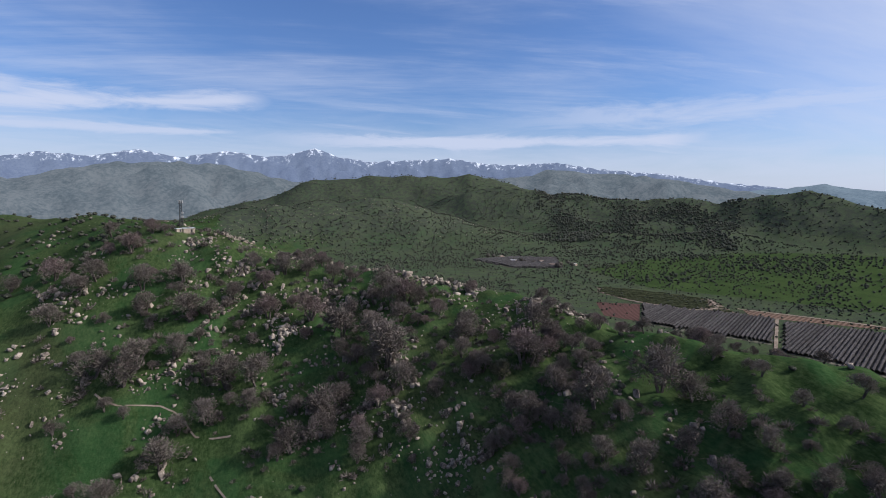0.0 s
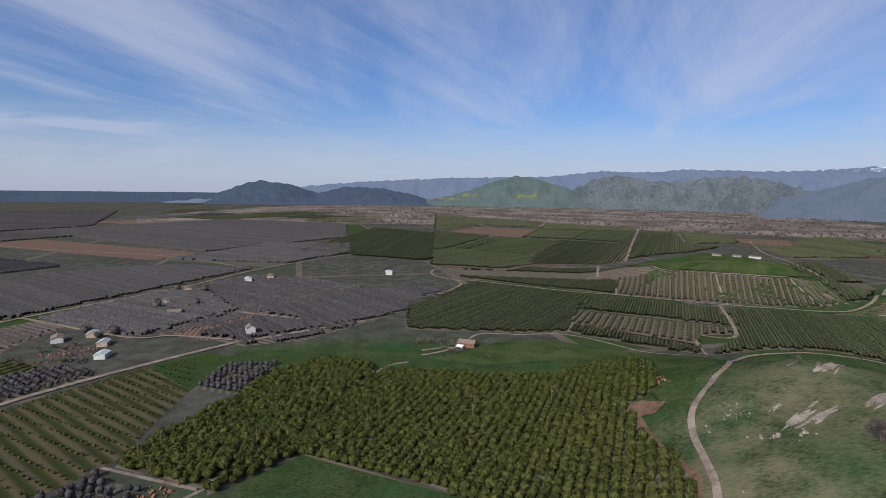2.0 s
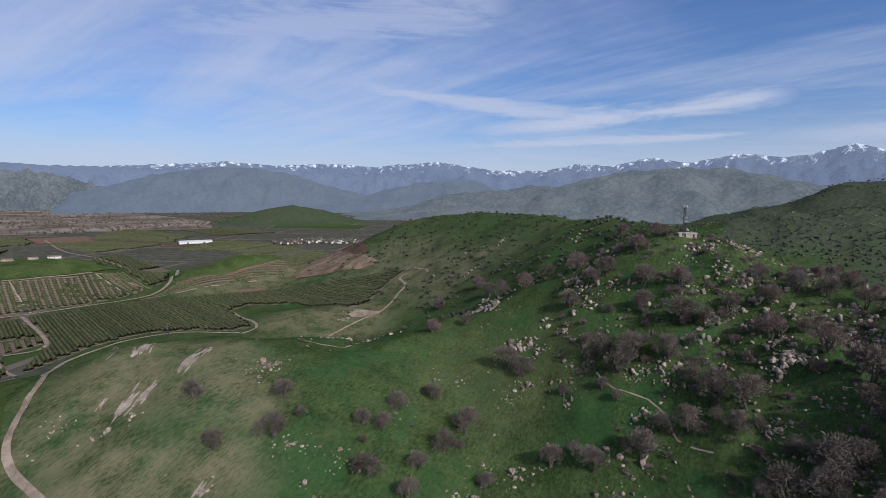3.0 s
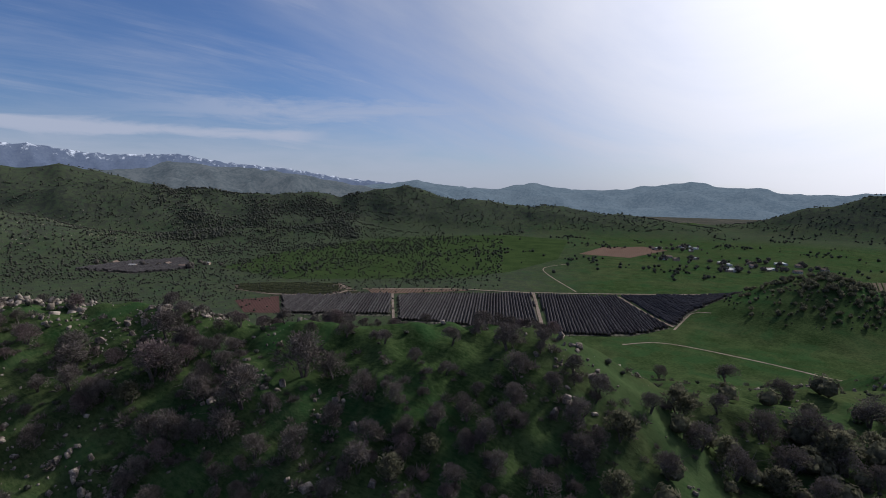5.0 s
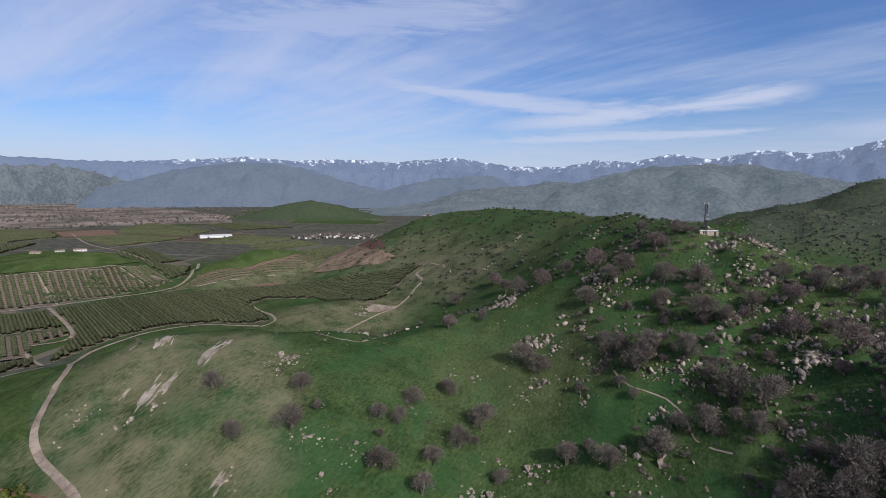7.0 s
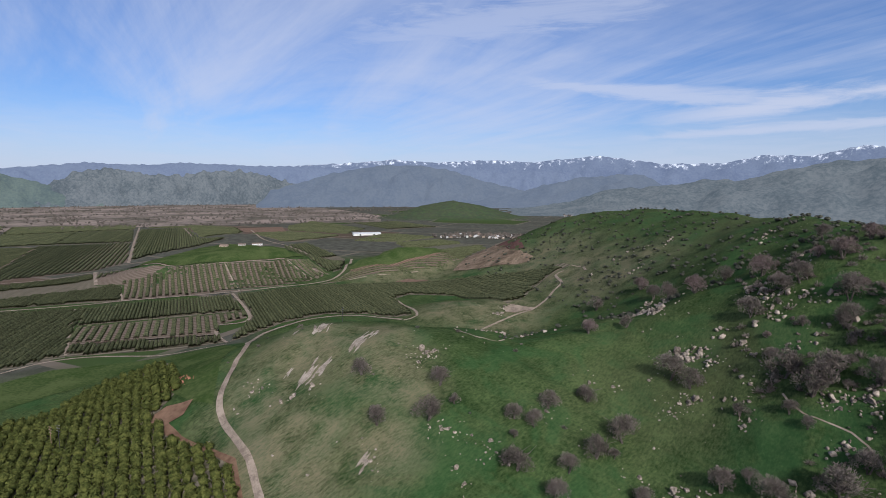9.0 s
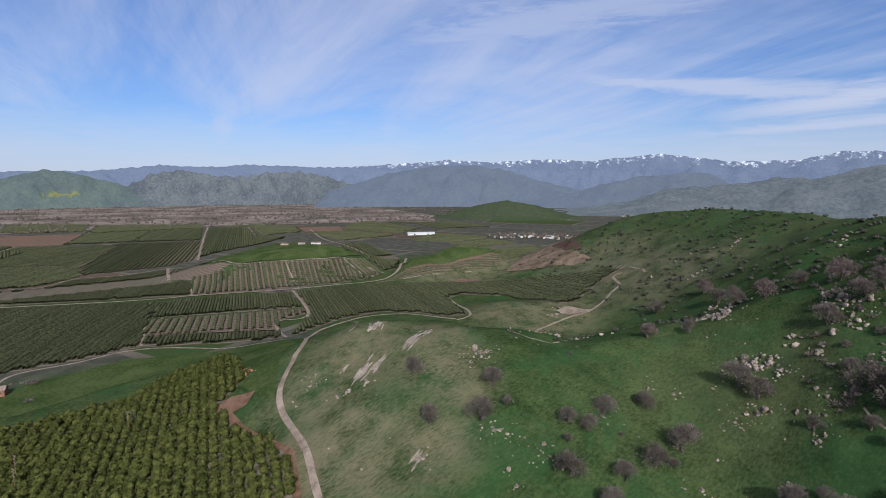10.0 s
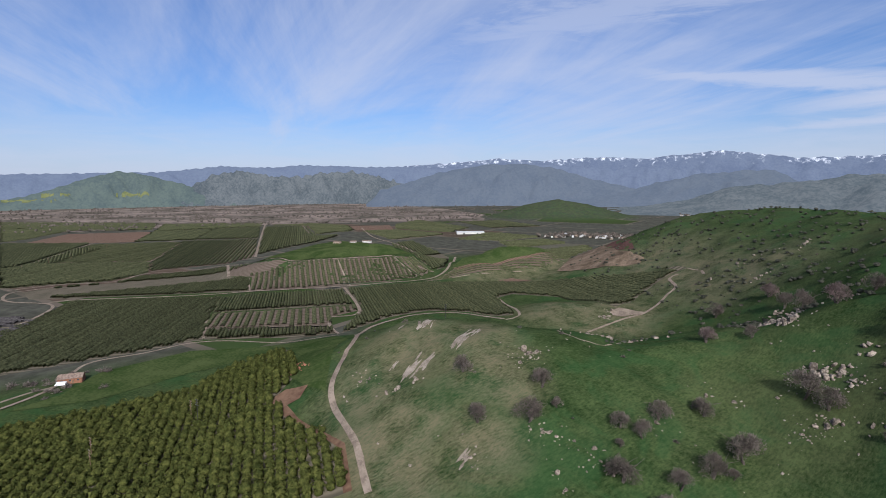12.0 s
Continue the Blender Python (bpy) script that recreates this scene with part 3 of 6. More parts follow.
def draped(name, poly, mat, lift, label, category):
    """A piece of ground laid over the land, its outline a little wavering."""
    bm = bmesh.new()
    bm.faces.new([bm.verts.new((x, y, 0)) for x, y in poly])
    bmesh.ops.triangulate(bm, faces=bm.faces[:])
    hilly = height(np.array([p[0] for p in poly]), np.array([p[1] for p in poly])).max() > 0.5
    for _ in range(6 if hilly else 3):
        long = [e for e in bm.edges if e.calc_length() > (9 if hilly else 60)]
        if not long:
            break
        bmesh.ops.subdivide_edges(bm, edges=long, cuts=1, use_grid_fill=False)
        bmesh.ops.triangulate(bm, faces=bm.faces[:])
    co = np.array([v.co[:] for v in bm.verts])
    z = height(co[:, 0], co[:, 1]) + lift
    for v, h in zip(bm.verts, z):
        v.co.z = h
    bm.normal_update()
    if sum(f.normal.z for f in bm.faces) < 0:
        bmesh.ops.reverse_faces(bm, faces=bm.faces[:])
    me = bpy.data.meshes.new(name)
    bm.to_mesh(me)
    bm.free()
    me.materials.append(mat)
    return tagged(new(name, me), label, category, kind="structure")


def clump(rng, leaves, core):
    """A small round tree crown: a lumpy core under a coat of loose leaf tufts. Unit size, foot at 0."""
    bm = bmesh.new()
    bmesh.ops.create_icosphere(bm, subdivisions=core, radius=0.44)
    for v in bm.verts:
        v.co *= rng.uniform(0.82, 1.12)
        v.co.z = v.co.z * 0.92 + 0.46
    verts = [v.co[:] for v in bm.verts]
    faces = [[v.index for v in f.verts] for f in bm.faces]
    bm.free()
    for _ in range(leaves):
        d = Vector((rng.gauss(0, 1), rng.gauss(0, 1), abs(rng.gauss(0.25, 0.8)))).normalized()
        c = Vector((0, 0, 0.44)) + d * rng.uniform(0.40, 0.52)
        u = d.orthogonal().normalized()
        u.rotate(Matrix.Rotation(rng.uniform(0, 6.3), 3, d))
        w = d.cross(u)
        s = rng.uniform(0.10, 0.19)
        k = len(verts)
        verts += [(c + u * s + d * 0.03)[:], (c - u * s * 0.7 + w * s * 0.7)[:], (c - u * s * 0.6 - w * s * 0.8 + d * 0.06)[:]]
        faces.append([k, k + 1, k + 2])
    return np.array(verts), faces


def planted(name, places, sizes, shapes, mat, label, category, seed):
    """Many plants in one mesh: each place takes one of the shapes, turned and sized."""
    rng = np.random.RandomState(seed)
    turn, pick = rng.uniform(0, math.tau, len(places)), rng.randint(0, len(shapes), len(places))
    all_v, loops, starts, totals, base = [], [], [], [], 0
    for s, (verts, faces) in enumerate(shapes):
        who = np.where(pick == s)[0]
        if not len(who):
            continue
        c, n_ = np.cos(turn[who])[:, None], np.sin(turn[who])[:, None]
        tall = rng.uniform(0.85, 1.2, len(who))[:, None]
        k = sizes[who][:, None]
        x = (verts[None, :, 0] * c - verts[None, :, 1] * n_) * k + places[who, 0][:, None]
        y = (verts[None, :, 0] * n_ + verts[None, :, 1] * c) * k + places[who, 1][:, None]
        z = verts[None, :, 2] * k * tall + places[who, 2][:, None]
        all_v.append(np.stack([x, y, z], -1).reshape(-1, 3))
        f = np.array(faces)
        loops.append((f[None] + (base + np.arange(len(who)) * len(verts))[:, None, None]).reshape(-1, f.shape[1]))
        base += len(who) * len(verts)
    v, f = np.concatenate(all_v), np.concatenate(loops)
    me = bpy.data.meshes.new(name)
    me.vertices.add(len(v))
    me.vertices.foreach_set("co", v.astype(np.float32).ravel())
    me.loops.add(f.size)
    me.loops.foreach_set("vertex_index", f.astype(np.int32).ravel())
    me.polygons.add(len(f))
    me.polygons.foreach_set("loop_start", np.arange(len(f), dtype=np.int32) * f.shape[1])
    me.materials.append(mat)
    me.update(calc_edges=True)
    return tagged(new(name, me), label, category, kind="stuff")


_rng = random.Random(7)
CROWN_FINE = [clump(_rng, 30, 1) for _ in range(5)]
CROWN_COARSE = [clump(_rng, 7, 1) for _ in range(4)]
CROWN_FAR = [clump(_rng, 0, 1) for _ in range(3)]
KINDS = {  # ground, row gap, tree gap, tree size, leaves, words
    "grove": (MAT_UNDER, 4.3, 3.2, 4.7, MAT_LEAF_BRIGHT, "dense rows of round bright green citrus trees"),
    "citrus": (MAT_UNDER, 4.8, 3.9, 4.1, MAT_LEAF, "rows of dark green citrus trees on bare soil"),
    "rows": (MAT_SOIL, 6.6, 3.8, 3.5, MAT_LEAF, "wide rows of dark trees with pale soil between"),
    "young": (MAT_SOIL, 5.4, 4.0, 2.1, MAT_LEAF, "young orchard rows on pale brown soil"),
    "stripe": (MAT_STRIPE, 7.0, 4.5, 1.7, MAT_LEAF_BRIGHT, "striped young planting on weedy brown soil"),
    "dark": (MAT_DARK, 4.9, 4.2, 4.2, MAT_LEAF_DARK, "dark orchard block seen across the plain"),
    "green": (MAT_GREEN, 0, 0, 0, None, "bright green field of young grain"),
    "bare": (MAT_BARE, 0, 0, 0, None, "bare reddish brown tilled field"),
    "plum": (MAT_PLUM, 0, 0, 0, None, "freshly ploughed dark plum-brown field"),
}
_count = [0]
LANE_CELL, LANES = 2.0, np.zeros((3200, 3200), bool)  # where roads run, so that no tree stands on them


def on_lane(x, y):
    return LANES[np.clip((x / LANE_CELL + 1600).astype(int), 0, 3199), np.clip((y / LANE_CELL + 1600).astype(int), 0, 3199)]



def field(kind, poly, bearing):
    """One parcel: its ground and, where it is planted, its trees in rows along the bearing."""
    floor, gap, step, size, leaf, words = KINDS[kind]
    _count[0] += 1
    seed = _count[0]
    poly = [(float(x), float(y)) for x, y in poly]
    draped("field", poly, floor, 0.08 + 0.0012 * (seed - 70), words, "field")
    far = min(math.hypot(x, y) for x, y in poly)
    if leaf is MAT_LEAF and 130 < math.degrees(math.atan2(poly[0][0], poly[0][1])) % 360 < 242:
        leaf = MAT_LEAF_DARK
    elif leaf is MAT_LEAF_DARK and math.degrees(math.atan2(poly[0][0], poly[0][1])) % 360 > 242:
        leaf = MAT_LEAF
    PARCELS.append(poly)
    if not gap:
        return
    if far > 360:
        sparse = kind in ("rows", "young", "stripe")
        close = 1.0 if sparse else 0.62
        hedge_rows(poly, bearing, gap * close if far < 700 else gap if far < 1100 else gap * 1.6, size * (0.68 if far < 700 else 0.9), leaf, words, seed, 0.30 if kind == "rows" else 0.18 if sparse else 0.47)
        return
    rng = np.random.RandomState(seed)
    a = radians(bearing)
    along, cross = np.array([math.sin(a), math.cos(a)]), np.array([math.cos(a), -math.sin(a)])
    p = np.array(poly)
    u, v = p @ along, p @ cross
    us, vs = np.meshgrid(np.arange(u.min(), u.max(), step), np.arange(v.min(), v.max(), gap))
    us = us + rng.normal(0, 0.3, us.shape)
    vs = vs + rng.normal(0, 0.25, vs.shape)
    x, y = (us[..., None] * along + vs[..., None] * cross).reshape(-1, 2).T
    keep = inside(x, y, poly) & ~on_lane(x, y) & (rng.rand(len(x)) > (0.02 if kind == "grove" else 0.05))
    x, y = x[keep], y[keep]
    dist = np.hypot(x, y)
    keep = dist < 1150
    x, y = x[keep], y[keep]
    if not len(x):
        return
    patch = 1 + 0.14 * wave(x, y, 60, 11)
    sizes = size * patch * rng.uniform(0.82, 1.14, len(x))
    shapes = CROWN_FINE if kind == "grove" else CROWN_COARSE if far < 300 else CROWN_FAR
    planted("orchard", np.stack([x, y, height(x, y) + 0.1], -1), sizes, shapes, leaf, words, "orchard", seed)


def hedge_rows(poly, bearing, gap, tall, mat, words, seed, share):
    """Orchard rows seen from afar: each row a long uneven hedge with a rounded back."""
    rng = np.random.RandomState(seed)
    a = radians(bearing)
    along, cross = np.array([math.sin(a), math.cos(a)]), np.array([math.cos(a), -math.sin(a)])
    p = np.array(poly)
    u, v = p @ along, p @ cross
    us, vs = np.arange(u.min(), u.max(), 7.5 if np.hypot(*p.T).min() < 950 else 15.0), np.arange(v.min() + gap / 2, v.max(), gap)
    if len(us) < 2 or not len(vs):
        return
    gu, gv = np.meshgrid(us, vs)
    gu = gu + rng.uniform(-0.2, 0.2, gu.shape) * (us[1] - us[0])
    x, y = gu * along[0] + gv * cross[0], gu * along[1] + gv * cross[1]
    ok = inside(x, y, poly) & (height(x, y) < 34) & ~on_lane(x, y)
    wide = gap * share
    top = tall * rng.uniform(0.75, 1.15, x.shape)
    z = height(x, y)
    rings = []
    for off, lift in ((-1.0, 0.0), (-0.75, 0.7), (0.0, 1.0), (0.75, 0.7), (1.0, 0.0)):
        w = wide * off * rng.uniform(0.85, 1.15, x.shape)
        rings.append(np.stack([x + cross[0] * w, y + cross[1] * w, z + top * lift], -1))
    verts = np.stack(rings, 2).reshape(-1, 3)
    rows, cols = x.shape
    i, j = np.where(ok[:, :-1] & ok[:, 1:])
    base = (i * cols + j) * 5
    faces = np.concatenate([np.stack([base + k, base + k + 1, base + 5 + k + 1, base + 5 + k], -1) for k in range(4)])
    if len(faces):
        ob = mesh_object("orchard", verts, faces, mat, "stuff")
        tagged(ob, words, "orchard")


PARCELS = []


def road(name, line, width):
    """A ribbon of worn track, draped on the land, with slightly uneven edges."""
    _count[0] += 1
    rng = random.Random(_count[0])
    width *= {"dirt_road": 0.56, "farm_road": 0.78, "orchard_lane": 0.66, "yard_track": 1.0}[name]
    pts = [Vector(p) for p in line]
    if name in ("farm_road", "orchard_lane", "dirt_road") and sum(p.length for p in pts) / len(pts) > 450:
        width *= 0.85
    dense = []
    for i in range(len(pts) - 1):
        a, b, c, d = pts[max(i - 1, 0)], pts[i], pts[i + 1], pts[min(i + 2, len(pts) - 1)]
        steps = max(2, int((c - b).length / 5))
        for s in range(steps):
            t = s / steps
            q = 0.5 * (2 * b + (c - a) * t + (2 * a - 5 * b + 4 * c - d) * t * t + (3 * b - a - 3 * c + d) * t ** 3)
            dense.append(q)
    dense.append(pts[-1])
    reach = int(width / 2 / LANE_CELL + 0.3)
    for q in dense:
        i, j = int(q.x / LANE_CELL + 1600), int(q.y / LANE_CELL + 1600)
        LANES[max(i - reach, 0):i + reach + 1, max(j - reach, 0):j + reach + 1] = True
    flat_pts, faces = [], []
    for i, q in enumerate(dense):
        way = (dense[min(i + 1, len(dense) - 1)] - dense[max(i - 1, 0)]).normalized()
        side = Vector((-way.y, way.x))
        flat_pts += [(q + side * width * (k + rng.uniform(-0.05, 0.05)))[:] for k in (-0.5, -0.17, 0.17, 0.5)]
        if i:
            o = 4 * i
            faces += [(o - 4 + j, o - 3 + j, o + 1 + j, o + j) for j in range(3)]
    spots = np.array(flat_pts)
    verts = np.column_stack([spots, height(spots[:, 0], spots[:, 1]) + (0.10 if width < 2.5 else 0.52 + (0.003 * _count[0]) % 0.2)])
    mat = MAT_ASPHALT if name == "farm_road" and width > 5.0 else MAT_RUT if name == "yard_track" else MAT_TRACK
    ob = mesh_object(name, verts, [f[::-1] for f in faces], mat, "structure")
    tagged(ob, {"dirt_road": "pale winding dirt road across grass", "farm_road": "straight pale farm road between fields", "orchard_lane": "bare earth lane between orchard blocks", "yard_track": "rutted tan wheel track through a farm yard"}[name], "road")


road("orchard_lane", [(-347, -68), (-329, -83), (-256, -95), (-219, -105), (-179, -119), (-157, -135)], 3.0)
road("orchard_lane", [(-189, -170), (-180, -120)], 3.0)
road("orchard_lane", [(-180, -120), (-220, -112), (-263, -100), (-321, -86)], 3.0)
road("dirt_road", [(-162, 70), (-174, 73), (-186, 76), (-206, 78), (-223, 80), (-236, 84), (-251, 94), (-264, 104), (-276, 114), (-310, 130), (-360, 150), (-397, 174), (-409, 192), (-415, 209), (-420, 228), (-418, 246), (-407, 269), (-384, 283), (-355, 290)], 5.0)
road("dirt_road", [(-431, 345), (-374, 319), (-349, 302), (-353, 290)], 5.0)
road("dirt_road", [(-567, -90), (-602, -74), (-650, -61), (-682, -67), (-716, -101), (-744, -112), (-777, -111), (-787, -97), (-798, -62)], 6.5)
road("orchard_lane", [(-682, -67), (-690, -49), (-650, 46), (-633, 98), (-629, 127), (-611, 182), (-594, 239), (-586, 291), (-580, 335), (-595, 381), (-629, 412), (-739, 494)], 7.0)
road("orchard_lane", [(-801, -117), (-813, -63), (-798, -8), (-847, 31), (-841, 84), (-867, 143), (-863, 177)], 6.0)
road("orchard_lane", [(-1028, -154), (-1067, -128), (-1409, -47)], 6.5)
road("orchard_lane", [(-1785, 425), (-1345, 309), (-946, 206)], 8.5)
road("orchard_lane", [(-1676, 519), (-1351, 436)], 7.0)
road("orchard_lane", [(-2113, -307), (-1963, -82), (-1806, 126)], 9.0)
road("orchard_lane", [(-619, 85), (-449, 54)], 3.5)
road("orchard_lane", [(-714, 145), (-631, 129)], 4.0)
road("orchard_lane", [(-872, 147), (-742, 125)], 7.5)
road("orchard_lane", [(-859, 144), (-835, 171), (-732, 212), (-686, 259), (-667, 338), (-639, 358), (-611, 372)], 4.5)
road("orchard_lane", [(-683, 259), (-593, 241)], 3.6)
road("orchard_lane", [(-665, 338), (-594, 342)], 3.6)
road("orchard_lane", [(-587, 230), (-463, 196), (-457, 166)], 5.5)
road("orchard_lane", [(-450, 161), (-428, 153), (-395, 149)], 4.5)
road("dirt_road", [(-375, -63), (-385, -48), (-388, -38), (-410, -31), (-430, -20), (-433, 13), (-441, 41), (-432, 68), (-401, 104), (-394, 123), (-391, 147)], 4.2)
road("dirt_road", [(-362, -61), (-374, -47), (-386, -38)], 4.5)
road("dirt_road", [(-213, 214), (-191, 203), (-185, 209), (-179, 214), (-181, 231)], 2.2)
road("dirt_road", [(-283, 318), (-285, 362), (-283, 390)], 4.5)
road("dirt_road", [(-291, 373), (-283, 390), (-289, 432), (-290, 446), (-310, 465), (-306, 474)], 5.5)
road("dirt_road", [(-305, 487), (-289, 481), (-277, 470)], 4.0)
road("farm_road", [(-1463, 634), (-1173, 538), (-997, 510), (-835, 468)], 6.0)
road("farm_road", [(-1805, 939), (-1350, 849), (-885, 702)], 8.0)
road("farm_road", [(-1074, 557), (-1101, 709), (-1064, 807)], 7.0)
road("dirt_road", [(-564, 372), (-542, 421), (-520, 482), (-521, 536)], 5.0)
road("farm_road", [(-152, -304), (-219, -279), (-277, -257), (-359, -214), (-384, -192), (-452, -129)], 6.0)
road("farm_road", [(-190, -473), (-164, -391), (-152, -337), (-137, -285), (-138, -255), (-133, -229), (-123, -211), (-116, -182), (-110, -156)], 7.0)
road("farm_road", [(101, -564), (24, -545), (-87, -512), (-192, -478), (-272, -457), (-403, -433), (-566, -388), (-713, -368), (-822, -334), (-933, -290)], 6.5)
road("farm_road", [(-192, -478), (-245, -661), (-372, -1090), (-812, -2527)], 6.0)
road("farm_road", [(16, -535), (-28, -706), (-176, -1256), (-781, -3391)], 6.0)
road("farm_road", [(150, -834), (102, -990), (2, -1584)], 5.0)
road("farm_road", [(-238, -491), (-289, -638), (-527, -1345)], 5.0)
road("farm_road", [(-403, -433), (-366, -302), (-376, -267), (-374, -214)], 5.0)
road("farm_road", [(-713, -368), (-821, -595), (-865, -922), (-979, -1255), (-1168, -2333)], 5.0)
road("farm_road", [(-462, -259), (-447, -189)], 5.0)
road("farm_road", [(-532, -666), (-614, -973), (-722, -1370)], 5.0)
road("dirt_road", [(611, -539), (482, -430), (389, -333), (326, -274), (274, -230), (236, -203), (209, -192), (184, -183), (157, -181), (132, -167), (113, -157)], 5.5)
road("farm_road", [(814, -698), (585, -648), (434, -535), (358, -512), (289, -460), (231, -412), (178, -371), (127, -348), (99, -333), (57, -329), (30, -332)], 6.0)
road("farm_road", [(1432, -1532), (1048, -993), (814, -698), (831, -565)], 6.5)
road("farm_road", [(814, -698), (520, -739), (325, -646), (193, -580), (80, -546), (18, -516)], 6.0)
road("orchard_lane", [(276, -238), (313, -274), (279, -330), (240, -411)], 4.0)
road("orchard_lane", [(279, -330), (231, -309), (176, -285), (120, -235), (109, -231)], 4.5)
road("orchard_lane", [(231, -202), (210, -238), (186, -263), (177, -287), (149, -345)], 4.5)
road("orchard_lane", [(140, -183), (132, -209), (117, -235), (108, -270), (95, -327)], 4.5)
road("orchard_lane", [(112, -237), (80, -223), (56, -218), (45, -263), (28, -330)], 6.0)
road("orchard_lane", [(56, -218), (60, -192)], 6.0)
road("orchard_lane", [(225, -460), (172, -432), (134, -421), (85, -405), (41, -396), (3, -395)], 4.0)
road("orchard_lane", [(175, -433), (158, -563)], 5.0)
road("orchard_lane", [(135, -422), (106, -542)], 5.0)
road("orchard_lane", [(86, -405), (60, -528)], 5.0)
road("orchard_lane", [(41, -396), (14, -516)], 5.0)
road("orchard_lane", [(15, -466), (-93, -428), (-165, -410)], 4.0)
road("orchard_lane", [(81, -450), (59, -545)], 4.0)
road("orchard_lane", [(37, -405), (17, -535)], 4.0)
road("farm_road", [(60, -340), (39, -339), (4, -341), (-16, -357), (-61, -351), (-99, -338), (-138, -321), (-146, -306)], 5.0)
road("farm_road", [(45, -254), (36, -290), (26, -328)], 5.0)
road("farm_road", [(583, 186), (426, 126)], 5.0)
road("farm_road", [(613, 94), (536, 53), (497, 28)], 4.0)
road("farm_road", [(498, 329), (398, 262)], 4.0)
road("farm_road", [(501, 374), (557, 280), (587, 184), (664, 34), (732, -58)], 7.0)
road("farm_road", [(513, 417), (481, 384), (445, 395), (420, 459)], 5.0)
road("dirt_road", [(490, 27), (556, 16), (552, -1)], 4.0)
road("dirt_road", [(420, 60), (441, 29), (426, -33), (404, -91), (427, -116), (466, -144)], 4.0)
road("dirt_road", [(617, 143), (775, 233), (855, 217)], 4.0)
road("dirt_road", [(-7, 344), (5, 320), (16, 322)], 3.0)
field("citrus", [(-430, -87), (-433, -44), (-435, -20), (-437, 13), (-446, 41), (-444, 53), (-537, 72), (-613, 95), (-636, 45), (-678, -47), (-636, -58), (-589, -73), (-563, -89), (-546, -108)], -65)
field("citrus", [(-445, 54), (-426, 89), (-405, 126), (-399, 149), (-450, 161), (-426, 151), (-477, 59)], -72)
field("rows", [(-479, 59), (-456, 105), (-430, 153), (-460, 167), (-467, 195), (-492, 203), (-514, 135), (-536, 74)], -72)
field("citrus", [(-541, 75), (-518, 136), (-500, 189), (-495, 203), (-578, 224), (-599, 159), (-613, 95)], -73)
field("citrus", [(-582, 231), (-564, 324), (-515, 400), (-476, 450), (-403, 480), (-368, 485), (-317, 491), (-305, 487), (-319, 466), (-319, 431), (-305, 379), (-346, 388), (-403, 406), (-444, 373), (-436, 346), (-377, 316), (-357, 302), (-369, 293), (-401, 284), (-429, 255), (-427, 211), (-399, 152), (-466, 198)], -73)
field("rows", [(-849, 143), (-800, 164), (-730, 211), (-683, 258), (-599, 242), (-615, 183), (-632, 129), (-715, 150), (-743, 126)], -74)
field("rows", [(-682, 261), (-665, 336), (-599, 344), (-592, 294), (-598, 244)], -73)
field("rows", [(-666, 341), (-670, 376), (-617, 374), (-601, 347)], -88)
field("citrus", [(-724, -87), (-708, -61), (-643, 100), (-632, 127), (-713, 147), (-743, 123), (-845, 139), (-829, 83), (-829, 32), (-789, -8), (-797, -68), (-781, -99)], -65)
field("citrus", [(-820, -125), (-820, -81), (-808, -14), (-856, 35), (-975, 44), (-1069, -117), (-1024, -154)], -58)
field("young", [(-1079, -118), (-1394, -45), (-1324, 130), (-1043, 61), (-983, 45)], -53)
field("rows", [(-1338, 133), (-1289, 286), (-955, 206), (-887, 147), (-878, 59), (-866, 39), (-974, 46), (-1043, 63)], -73)
field("citrus", [(-1529, -225), (-1414, -51), (-1077, -129), (-1038, -156)], -74)
field("bare", [(-1525, -179), (-1766, -113), (-1703, 89), (-1395, 34), (-1424, -46)], -38)
field("dark", [(-1703, 92), (-1682, 246), (-1356, 156), (-1395, 37)], -60)
field("citrus", [(-1681, 250), (-1687, 385), (-1303, 292), (-1365, 162)], -70)
field("citrus", [(-2040, 143), (-1874, 438), (-1710, 394), (-1722, 97)], -44)
field("dark", [(-1679, 394), (-1646, 517), (-1289, 433), (-1281, 501), (-1128, 379), (-1048, 281), (-975, 216)], -73)
field("bare", [(-1551, 633), (-1517, 757), (-1346, 684), (-1391, 589)], 24)
field("citrus", [(-2563, -370), (-2121, 131), (-1778, 93), (-1891, -121), (-1644, -187), (-1578, -232)], -44)
field("dark", [(-1756, 419), (-1743, 558), (-1582, 637), (-1379, 577), (-1322, 445), (-1662, 532)], 62)
field("citrus", [(-1349, 584), (-1321, 677), (-1127, 725), (-1060, 573), (-1096, 547)], 71)
field("citrus", [(-1005, 505), (-1019, 565), (-745, 485), (-610, 390), (-618, 377), (-676, 381)], -68)
field("dark", [(-1530, 785), (-1690, 962), (-1261, 893), (-1160, 765), (-1379, 707)], 69)
field("citrus", [(-1089, 807), (-1053, 853), (-924, 872), (-905, 718), (-999, 674)], 27)
field("dark", [(-885, 702), (-873, 824), (-724, 808), (-680, 774), (-562, 531), (-804, 667)], 51)
field("young", [(-569, 329), (-586, 381), (-590, 396), (-556, 441), (-549, 502), (-629, 647), (-534, 563), (-523, 484), (-543, 431), (-566, 373)], 20)
field("plum", [(-645, 703), (-643, 779), (-425, 556), (-406, 538), (-450, 546), (-586, 658)], 122)
field("grove", [(-326, -79), (-327, -18), (-331, 32), (-358, 63), (-364, 98), (-275, 79), (-254, 60), (-219, 62), (-203, 71), (-173, 66), (-168, 64), (-206, -68), (-215, -99)], -76)
